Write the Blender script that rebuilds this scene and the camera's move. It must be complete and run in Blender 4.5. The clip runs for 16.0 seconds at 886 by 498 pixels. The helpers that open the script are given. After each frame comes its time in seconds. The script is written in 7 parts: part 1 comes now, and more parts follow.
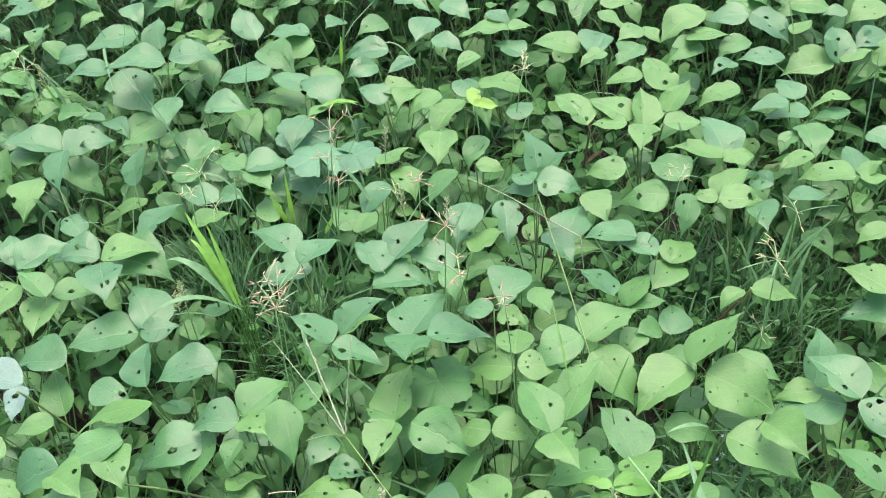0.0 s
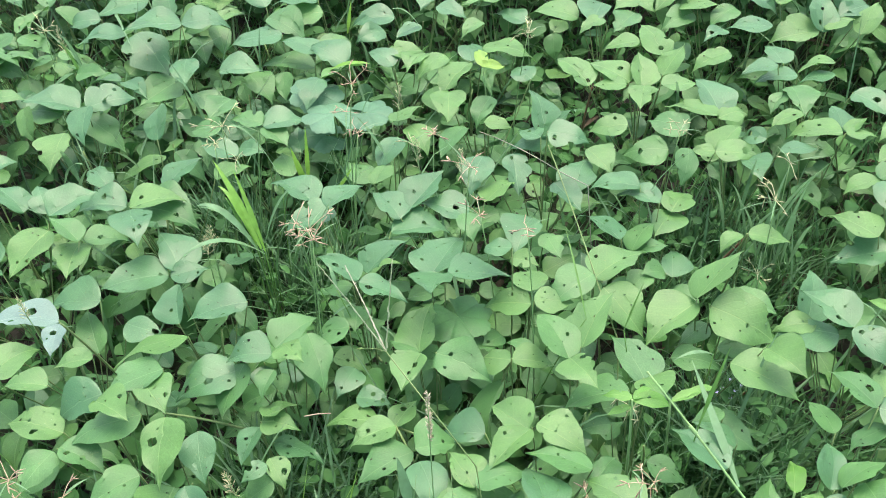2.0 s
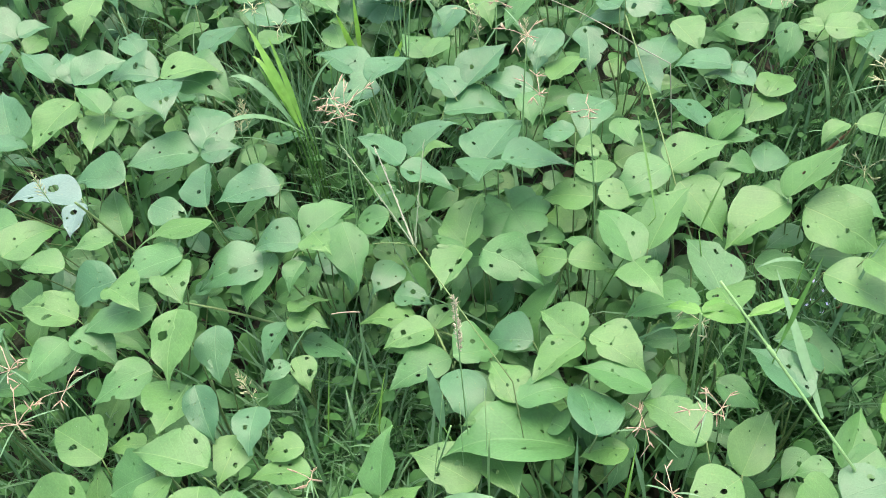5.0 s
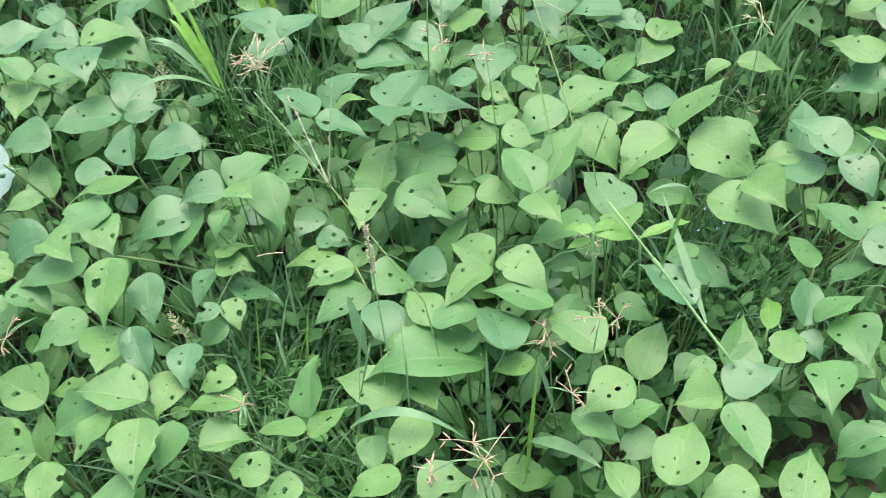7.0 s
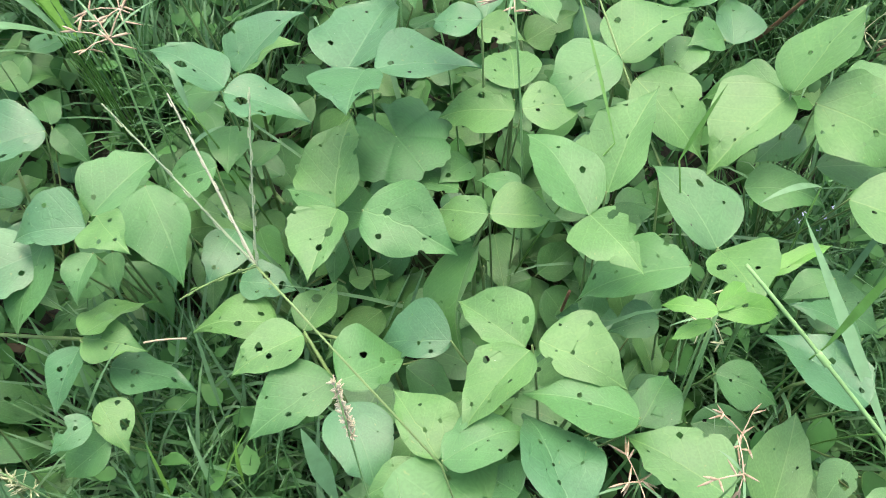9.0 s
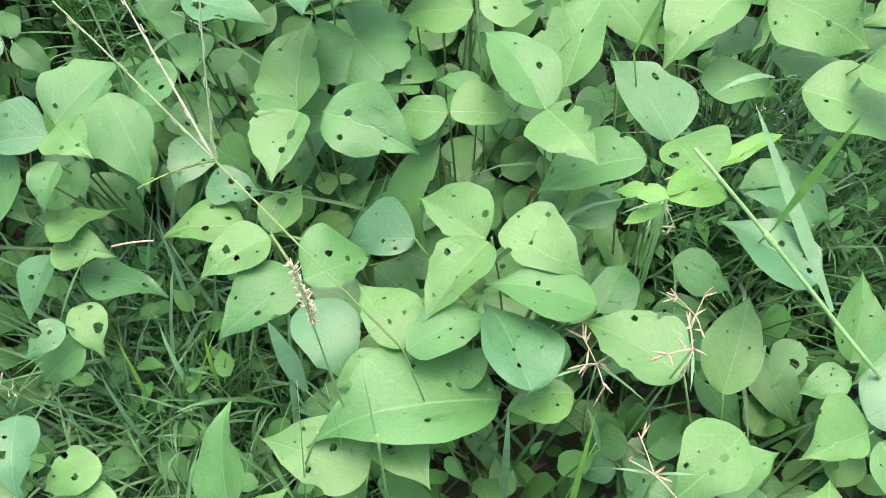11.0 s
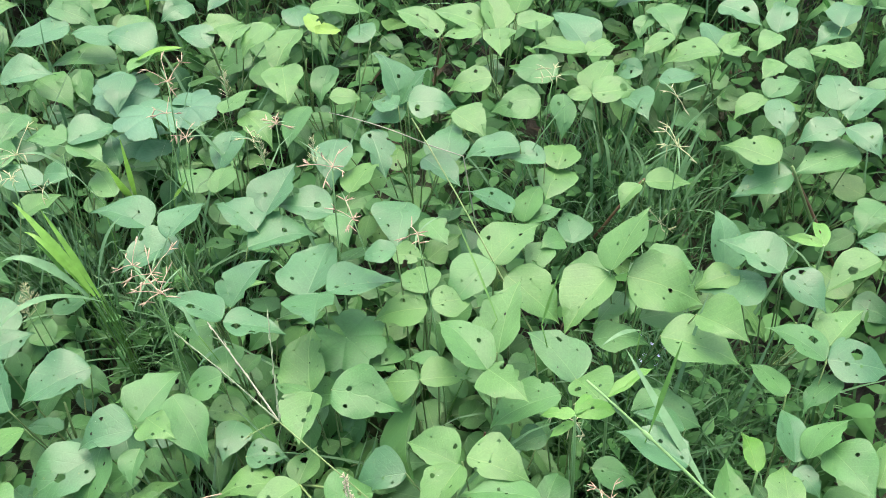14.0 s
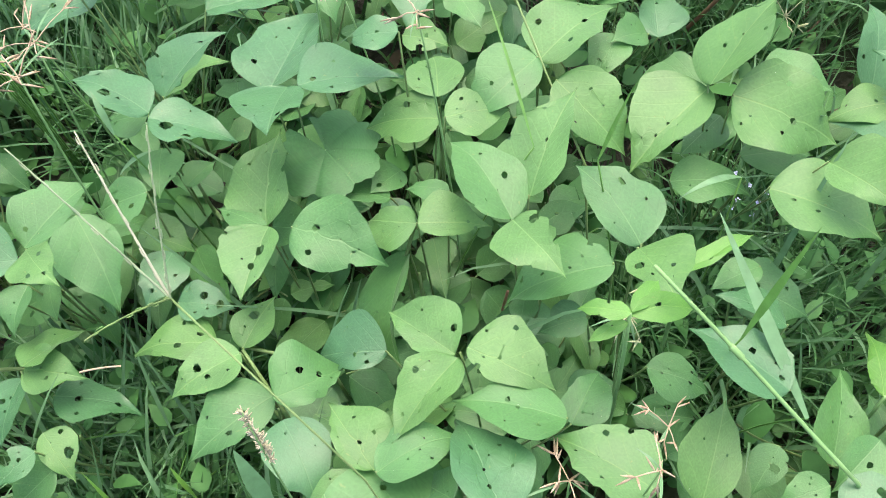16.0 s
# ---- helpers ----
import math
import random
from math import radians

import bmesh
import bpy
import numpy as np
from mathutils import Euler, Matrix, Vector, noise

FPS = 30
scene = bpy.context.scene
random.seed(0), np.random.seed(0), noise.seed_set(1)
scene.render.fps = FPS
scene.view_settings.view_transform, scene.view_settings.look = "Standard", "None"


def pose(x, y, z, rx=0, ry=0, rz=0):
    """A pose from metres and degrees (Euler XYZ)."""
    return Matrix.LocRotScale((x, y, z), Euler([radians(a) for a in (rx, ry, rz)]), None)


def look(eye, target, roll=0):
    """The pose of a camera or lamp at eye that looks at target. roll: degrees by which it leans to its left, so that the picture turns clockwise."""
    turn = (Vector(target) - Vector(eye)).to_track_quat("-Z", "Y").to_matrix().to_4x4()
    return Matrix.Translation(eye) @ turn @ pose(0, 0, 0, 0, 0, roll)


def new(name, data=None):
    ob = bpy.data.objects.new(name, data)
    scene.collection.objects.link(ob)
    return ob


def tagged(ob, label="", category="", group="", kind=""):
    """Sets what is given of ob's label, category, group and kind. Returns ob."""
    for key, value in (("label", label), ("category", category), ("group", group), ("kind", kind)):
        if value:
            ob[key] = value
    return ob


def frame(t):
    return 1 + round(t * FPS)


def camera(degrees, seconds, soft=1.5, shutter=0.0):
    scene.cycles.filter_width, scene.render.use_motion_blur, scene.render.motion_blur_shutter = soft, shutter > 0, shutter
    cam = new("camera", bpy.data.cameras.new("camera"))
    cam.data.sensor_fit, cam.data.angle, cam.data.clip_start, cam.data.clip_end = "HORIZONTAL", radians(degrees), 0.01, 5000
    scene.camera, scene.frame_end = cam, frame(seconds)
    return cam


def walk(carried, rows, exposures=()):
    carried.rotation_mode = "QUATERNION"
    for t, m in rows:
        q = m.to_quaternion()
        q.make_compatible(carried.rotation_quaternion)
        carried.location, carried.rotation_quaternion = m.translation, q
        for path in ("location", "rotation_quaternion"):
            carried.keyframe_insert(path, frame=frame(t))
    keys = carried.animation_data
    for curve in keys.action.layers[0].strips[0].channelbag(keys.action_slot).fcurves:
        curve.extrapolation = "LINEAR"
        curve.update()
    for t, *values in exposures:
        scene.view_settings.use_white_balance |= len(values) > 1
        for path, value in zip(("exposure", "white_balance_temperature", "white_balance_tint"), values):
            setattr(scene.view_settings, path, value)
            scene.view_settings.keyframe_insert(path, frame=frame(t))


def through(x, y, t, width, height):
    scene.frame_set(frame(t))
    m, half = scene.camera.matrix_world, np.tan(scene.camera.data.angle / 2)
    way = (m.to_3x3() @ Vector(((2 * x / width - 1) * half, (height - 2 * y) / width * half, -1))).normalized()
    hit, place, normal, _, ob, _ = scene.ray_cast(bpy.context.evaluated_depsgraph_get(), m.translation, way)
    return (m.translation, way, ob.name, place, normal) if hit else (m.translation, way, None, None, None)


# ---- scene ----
cam = camera(48.7, 16.0, soft=0.75, shutter=0.12)
PATH = [
    (0, (0.022, 0.01, 1.332), (-0.111, 1.42, -0.08), -5.9),
    (0.5, (0.017, -0.044, 1.339), (-0.012, 1.384, -0.061), -7.0),
    (1, (-0.017, -0.074, 1.328), (-0.014, 1.342, -0.085), -5.8),
    (1.5, (-0.05, -0.093, 1.33), (-0.075, 1.318, -0.088), -4.7),
    (2, (-0.055, -0.104, 1.336), (-0.116, 1.306, -0.081), -3.8),
    (2.5, (-0.035, -0.107, 1.331), (-0.124, 1.31, -0.077), -3.1),
    (3, (-0.02, -0.059, 1.277), (-0.109, 1.362, -0.128), -4.0),
    (3.5, (-0.037, -0.013, 1.192), (-0.163, 1.304, -0.308), -5.1),
    (3.7, (-0.042, 0.004, 1.191), (-0.192, 1.276, -0.345), -5.8),
    (5.8, (0.012, -0.004, 1.266), (-0.263, 1.225, -0.287), -9.6),
    (6, (-0.009, -0.052, 1.278), (-0.276, 1.19, -0.267), -9.4),
    (6.5, (-0.034, -0.13, 1.28), (-0.258, 1.123, -0.262), -8.7),
    (7, (0.03, -0.086, 1.252), (-0.101, 1.115, -0.342), -7.4),
    (7.5, (0.107, 0.085, 1.217), (0.044, 1.247, -0.409), -5.9),
    (8, (0.051, 0.168, 1.204), (0.007, 1.303, -0.442), -4.9),
    (8.5, (-0.061, 0.206, 1.087), (-0.099, 1.294, -0.591), -5.7),
    (9, (-0.047, 0.329, 0.976), (-0.049, 1.27, -0.788), -5.1),
    (9.5, (-0.03, 0.452, 0.874), (-0.027, 1.225, -0.971), -4.7),
    (9.7, (-0.024, 0.463, 0.848), (-0.036, 1.191, -1.015), -5.6),
    (11.8, (-0.063, 0.173, 1.143), (0.032, 1.158, -0.595), -4.2),
    (12, (-0.081, 0.155, 1.186), (0.043, 1.208, -0.51), -3.9),
    (12.5, (-0.094, 0.132, 1.248), (0.094, 1.353, -0.325), -3.9),
    (13, (-0.093, 0.121, 1.251), (0.126, 1.378, -0.288), -4.0),
    (13.5, (-0.095, 0.107, 1.267), (0.139, 1.374, -0.263), -4.1),
    (14, (-0.086, 0.107, 1.253), (0.153, 1.378, -0.273), -4.0),
    (14.5, (-0.097, 0.115, 1.195), (0.088, 1.371, -0.351), -5.3),
    (15, (-0.071, 0.194, 1.062), (0.042, 1.338, -0.575), -5.9),
    (15.5, (-0.043, 0.265, 1.0), (0.03, 1.283, -0.72), -5.8),
    (16, (0.003, 0.336, 0.993), (0.021, 1.248, -0.786), -7.4),
]
EXPOSURES = [(0.0, 2.12), (9.5, 2.16), (12.0, 2.34), (13.5, 2.16), (16.0, 2.16)]
walk(cam, [(t, look(eye, target, roll)) for t, eye, target, roll in PATH], EXPOSURES)

# ---- light: bright overcast sky, high soft sun ----
world = bpy.data.worlds.new("overcast_sky")
scene.world = world
world.use_nodes = True
nt = world.node_tree
sky = nt.nodes.new("ShaderNodeTexSky")
sky.sky_type, sky.sun_disc = "NISHITA", False
sky.sun_elevation, sky.sun_rotation = radians(74), radians(18)
sky.dust_density, sky.ozone_density = 6.0, 0.6
nt.links.new(sky.outputs[0], nt.nodes["Background"].inputs[0])
nt.nodes["Background"].inputs[1].default_value = 0.15
sun = new("sun", bpy.data.lights.new("sun", "SUN"))
sun.data.energy, sun.data.angle, sun.data.color = 0.24, radians(45), (1.0, 0.97, 0.92)
sun.matrix_world = look((0.53, 1.64, 6.0), (0, 0, 0))


# ---- materials ----
def material(name):
    m = bpy.data.materials.new(name)
    m.use_nodes = True
    return m, m.node_tree.nodes, m.node_tree.links, m.node_tree.nodes["Principled BSDF"]


def math_node(n, l, op, a, b=None, c=None):
    k = n.new("ShaderNodeMath")
    k.operation = op
    for i, v in enumerate((a, b, c)):
        if v is None:
            continue
        if isinstance(v, (int, float)):
            k.inputs[i].default_value = v
        else:
            l.new(v, k.inputs[i])
    return k.outputs[0]


def ramp(n, l, fac, *stops):
    k = n.new("ShaderNodeValToRGB")
    e = k.color_ramp.elements
    while len(e) < len(stops):
        e.new(0.5)
    for i, (p, c) in enumerate(stops):
        e[i].position, e[i].color = p, (*c, 1) if len(c) == 3 else c
    l.new(fac, k.inputs[0])
    return k.outputs[0]


def mix(n, l, fac, a, b, mode="MIX"):
    k = n.new("ShaderNodeMix")
    k.data_type, k.blend_type = "RGBA", mode
    for s, v in ((k.inputs[0], fac), (k.inputs[6], a), (k.inputs[7], b)):
        if isinstance(v, (int, float)):
            s.default_value = v
        elif isinstance(v, tuple):
            s.default_value = (*v, 1)
        else:
            l.new(v, s)
    return k.outputs[2]


def noise_node(n, l, vec, scale, detail=3.0):
    k = n.new("ShaderNodeTexNoise")
    k.inputs["Scale"].default_value, k.inputs["Detail"].default_value = scale, detail
    l.new(vec, k.inputs["Vector"])
    return k.outputs[0]


def leaf_material(name, tones, vein, rough=0.48, through=0.36, vein_mix=0.24, relief=0.28):
    m, n, l, p = material(name)
    uv = n.new("ShaderNodeUVMap").outputs[0]
    rnd = n.new("ShaderNodeObjectInfo").outputs["Random"]
    sep = n.new("ShaderNodeSeparateXYZ")
    l.new(uv, sep.inputs[0])
    u = math_node(n, l, "ABSOLUTE", math_node(n, l, "SUBTRACT", sep.outputs[0], 0.5))
    v = sep.outputs[1]
    shift = n.new("ShaderNodeCombineXYZ")
    for i in range(3):
        l.new(math_node(n, l, "MULTIPLY", rnd, 37.0 + 11 * i), shift.inputs[i])
    add = n.new("ShaderNodeVectorMath")
    l.new(uv, add.inputs[0]), l.new(shift.outputs[0], add.inputs[1])
    vec = add.outputs[0]
    warp = math_node(n, l, "MULTIPLY", math_node(n, l, "SUBTRACT", noise_node(n, l, vec, 3.0), 0.5), 0.06)
    rib = n.new("ShaderNodeMapRange")
    rib.inputs[1].default_value, rib.inputs[2].default_value, rib.inputs[3].default_value, rib.inputs[4].default_value = 0.003, 0.014, 1.0, 0.0
    l.new(u, rib.inputs[0])
    phase = math_node(n, l, "ADD", math_node(n, l, "SUBTRACT", v, math_node(n, l, "MULTIPLY", u, 0.85)), warp)
    wave = math_node(n, l, "SINE", math_node(n, l, "MULTIPLY", phase, 38.0))
    lat = n.new("ShaderNodeMapRange")
    lat.inputs[1].default_value, lat.inputs[2].default_value = 0.93, 1.0
    l.new(wave, lat.inputs[0])
    veins = math_node(n, l, "MAXIMUM", rib.outputs[0], math_node(n, l, "MULTIPLY", lat.outputs[0], 0.3))
    base = ramp(n, l, rnd, *[(i / (len(tones) - 1), c) for i, c in enumerate(tones)])
    big = noise_node(n, l, vec, 2.2)
    base = mix(n, l, 0.5, base, ramp(n, l, big, (0.3, (0.5, 0.54, 0.5)), (0.7, (1.0, 1.0, 0.95))), "MULTIPLY")
    fine = noise_node(n, l, vec, 42.0, 4.0)
    base = mix(n, l, 0.42, base, ramp(n, l, fine, (0.35, (0.58, 0.64, 0.58)), (0.65, (1, 1, 1))), "MULTIPLY")
    spots = ramp(n, l, noise_node(n, l, vec, 17.0, 2.0), (0.70, (0, 0, 0)), (0.76, (1, 1, 1)))
    base = mix(n, l, math_node(n, l, "MULTIPLY", spots, 0.35), base, (0.21, 0.24, 0.07))
    specks = ramp(n, l, noise_node(n, l, vec, 38.0, 1.0), (0.80, (0, 0, 0)), (0.83, (1, 1, 1)))
    base = mix(n, l, math_node(n, l, "MULTIPLY", specks, 0.6), base, (0.42, 0.52, 0.4))
    base = mix(n, l, math_node(n, l, "MULTIPLY", veins, vein_mix), base, vein)
    l.new(base, p.inputs["Base Color"])
    rr = n.new("ShaderNodeMapRange")
    rr.inputs[3].default_value, rr.inputs[4].default_value = rough - 0.06, rough + 0.12
    l.new(big, rr.inputs[0]), l.new(rr.outputs[0], p.inputs["Roughness"])
    p.inputs["Specular IOR Level"].default_value = 0.5
    p.inputs["Sheen Weight"].default_value, p.inputs["Sheen Roughness"].default_value = 0.08, 0.5
    p.inputs["Sheen Tint"].default_value = (0.85, 0.95, 0.85, 1)
    height = math_node(n, l, "ADD", math_node(n, l, "MULTIPLY", veins, -0.8), math_node(n, l, "MULTIPLY", noise_node(n, l, vec, 24.0), 0.9))
    bump = n.new("ShaderNodeBump")
    bump.inputs["Strength"].default_value, bump.inputs["Distance"].default_value = relief, 0.0012
    l.new(height, bump.inputs["Height"]), l.new(bump.outputs[0], p.inputs["Normal"])
    tr = n.new("ShaderNodeBsdfTranslucent")
    l.new(mix(n, l, 0.6, base, (0.48, 0.82, 0.28), "MULTIPLY"), tr.inputs[0])
    ms = n.new("ShaderNodeMixShader")
    ms.inputs[0].default_value = through
    l.new(p.outputs[0], ms.inputs[1]), l.new(tr.outputs[0], ms.inputs[2])
    l.new(ms.outputs[0], n["Material Output"].inputs[0])
    return m


def stalk_material(name, low, high, rough=0.55, scale=60.0, through=0.0):
    m, n, l, p = material(name)
    geo = n.new("ShaderNodeNewGeometry")
    co = n.new("ShaderNodeTexCoord").outputs["Object"]
    rnd = geo.outputs["Random Per Island"]
    base = mix(n, l, rnd, low, high)
    base = mix(n, l, 0.6, base, ramp(n, l, noise_node(n, l, co, scale), (0.3, (0.6, 0.6, 0.55)), (0.7, (1, 1, 1))), "MULTIPLY")
    l.new(base, p.inputs["Base Color"])
    p.inputs["Roughness"].default_value, p.inputs["Specular IOR Level"].default_value = rough, 0.3
    bump = n.new("ShaderNodeBump")
    bump.inputs["Strength"].default_value, bump.inputs["Distance"].default_value = 0.3, 0.001
    l.new(noise_node(n, l, co, scale * 4), bump.inputs["Height"]), l.new(bump.outputs[0], p.inputs["Normal"])
    if through:
        tr, ms = n.new("ShaderNodeBsdfTranslucent"), n.new("ShaderNodeMixShader")
        l.new(base, tr.inputs[0])
        ms.inputs[0].default_value = through
        l.new(p.outputs[0], ms.inputs[1]), l.new(tr.outputs[0], ms.inputs[2])
        l.new(ms.outputs[0], n["Material Output"].inputs[0])
    return m


MATURE = leaf_material("leaf_mature", [(0.066, 0.191, 0.055), (0.083, 0.223, 0.063), (0.094, 0.239, 0.066), (0.073, 0.201, 0.066)], (0.223, 0.395, 0.154))
FRESH = leaf_material("leaf_fresh", [(0.096, 0.233, 0.057), (0.109, 0.246, 0.064), (0.102, 0.239, 0.068)], (0.279, 0.432, 0.146))
# duller bluish leaves, with the sky they reflect put into the base colour
BLUE = leaf_material("leaf_bluish", [(0.062, 0.180, 0.073), (0.077, 0.208, 0.086), (0.069, 0.193, 0.071)], (0.204, 0.357, 0.172), rough=0.4)
# glare of the sky on a few leaflets, painted as a whitish base colour
PALE = leaf_material("leaf_sky_glare", [(0.115, 0.20, 0.165), (0.135, 0.215, 0.18)], (0.18, 0.29, 0.22), rough=0.5, through=0.15)
BRIGHT = leaf_material("leaf_bright", [(0.10, 0.27, 0.04), (0.125, 0.30, 0.05)], (0.28, 0.46, 0.12))
LIME = leaf_material("leaf_lime", [(0.19, 0.35, 0.05), (0.22, 0.37, 0.06)], (0.32, 0.46, 0.12))
HERB = leaf_material("herb_leaf", [(0.052, 0.175, 0.05), (0.062, 0.195, 0.055)], (0.13, 0.29, 0.1), 0.55)
HERB_GREY = leaf_material("herb_leaf_grey", [(0.085, 0.215, 0.115), (0.105, 0.245, 0.135)], (0.17, 0.31, 0.2), 0.55)
RED_STEM = stalk_material("bean_stem_reddish", (0.17, 0.085, 0.05), (0.21, 0.13, 0.075), 0.6, 90)
STEM = stalk_material("bean_stem", (0.10, 0.21, 0.06), (0.15, 0.20, 0.075))
CULM = stalk_material("grass_culm", (0.15, 0.29, 0.10), (0.20, 0.34, 0.13))
BLADE_BLUE = stalk_material("grass_blade_bluish", (0.10, 0.22, 0.10), (0.16, 0.30, 0.145), 0.45, 90, 0.35)
BLADE_BRIGHT = stalk_material("grass_blade_bright", (0.145, 0.335, 0.052), (0.19, 0.385, 0.065), 0.45, 90, 0.35)
BLADE_GREEN = stalk_material("grass_blade_green", (0.10, 0.25, 0.055), (0.14, 0.30, 0.07), 0.45, 90, 0.35)
FIELD = stalk_material("field_leaf", (0.058, 0.172, 0.052), (0.105, 0.24, 0.075), 0.45, 25, 0.3)
# these two greens are darkened to deepen the shade under the canopy
UNDER = stalk_material("undergrowth_leaf_shaded", (0.042, 0.14, 0.036), (0.078, 0.21, 0.054), 0.6, 40, 0.25)
TURF = stalk_material("fine_grass", (0.036, 0.118, 0.036), (0.088, 0.208, 0.07), 0.5, 80, 0.22)
SPENT = stalk_material("spent_seed_spike", (0.16, 0.22, 0.12), (0.22, 0.28, 0.17), 0.7)
FOXTAIL = stalk_material("foxtail_spikelet", (0.34, 0.31, 0.20), (0.5, 0.45, 0.32), 0.8, 200)
DRY = stalk_material("dry_stalk", (0.20, 0.22, 0.15), (0.28, 0.29, 0.21), 0.7)
SPIKE = stalk_material("sedge_spikelet", (0.25, 0.18, 0.11), (0.46, 0.37, 0.26), 0.7, 200)
SPIKE_GREEN = stalk_material("sedge_spikelet_green", (0.26, 0.30, 0.14), (0.42, 0.42, 0.25), 0.7, 200)
PETAL = stalk_material("petal_pale_blue", (0.42, 0.42, 0.72), (0.55, 0.55, 0.8), 0.6)
LITTER = stalk_material("dead_leaf_litter", (0.045, 0.036, 0.022), (0.12, 0.095, 0.06), 0.85, 50)

SOIL, n, l, p = material("damp_soil")
co = n.new("ShaderNodeTexCoord").outputs["Object"]
c = ramp(n, l, noise_node(n, l, co, 9.0, 6.0), (0.3, (0.018, 0.017, 0.012)), (0.6, (0.036, 0.033, 0.024)), (0.8, (0.06, 0.053, 0.04)))
c = mix(n, l, ramp(n, l, noise_node(n, l, co, 2.0, 4.0), (0.45, (0, 0, 0)), (0.65, (1, 1, 1))), c, (0.035, 0.06, 0.018))
l.new(c, p.inputs["Base Color"])
p.inputs["Roughness"].default_value = 0.95
b = n.new("ShaderNodeBump")
b.inputs["Distance"].default_value = 0.01
l.new(noise_node(n, l, co, 60.0, 6.0), b.inputs["Height"]), l.new(b.outputs[0], p.inputs["Normal"])


# ---- shapes ----
rng = random.Random(7)


def mesh(name, verts, faces, mat, uvs=None):
    me = bpy.data.meshes.new(name)
    me.from_pydata(verts, [], faces)
    me.polygons.foreach_set("use_smooth", [True] * len(me.polygons))
    if uvs:
        layer = me.uv_layers.new(name="UVMap")
        for loop in me.loops:
            layer.data[loop.index].uv = uvs[loop.vertex_index]
    me.materials.append(mat)
    return me


def part(name, me, parent, m=None, label=""):
    ob = new(name, me)
    ob.parent = parent
    if m is not None:
        ob.matrix_basis = m
    return tagged(ob, label)


def thing(name, x, y, z, label, category, group=""):
    ob = new(name)
    ob.empty_display_size = 0.02
    ob.location = (x, y, z)
    return tagged(ob, label, category, group)


def tube(pts, r0, r1, sides=5):
    """Verts and faces of a tapered tube through pts."""
    verts, faces = [], []
    pts = [Vector(q) for q in pts]
    for i, q in enumerate(pts):
        d = (pts[min(i + 1, len(pts) - 1)] - pts[max(i - 1, 0)]).normalized()
        a = d.cross(Vector((0.31, 0.95, 0.05))).normalized()
        bb = d.cross(a)
        r = r0 + (r1 - r0) * i / (len(pts) - 1)
        for k in range(sides):
            t = 2 * math.pi * k / sides
            verts.append(q + r * (math.cos(t) * a + math.sin(t) * bb))
        if i:
            o = (i - 1) * sides
            for k in range(sides):
                k2 = (k + 1) % sides
                faces.append((o + k, o + k2, o + sides + k2, o + sides + k))
    o = len(verts) - sides
    faces.append(tuple(range(o, o + sides)))
    return verts, faces


def bend(a, b, sag, steps=6):
    """Points from a to b, lifted by sag (a vector) in between."""
    a, b, sag = Vector(a), Vector(b), Vector(sag)
    return [a.lerp(b, i / steps) + sag * (4 * (i / steps) * (1 - i / steps)) for i in range(steps + 1)]


def half_width(t, shape):
    """Outline of a leaf from its rounded base (0) to its drawn-out tip (1), at most 0.5. shape: the widest place, the fullness towards the tip."""
    wide, full = shape
    if t < wide:
        return 0.5 * max(0.0, 1 - (1 - t / wide) ** 2.2) ** 0.58
    s = (t - wide) / (1 - wide)
    return 0.5 * max(0.0, 1 - s ** full) * (1 - 0.55 * max(0.0, (s - 0.6) / 0.4) ** 0.8)


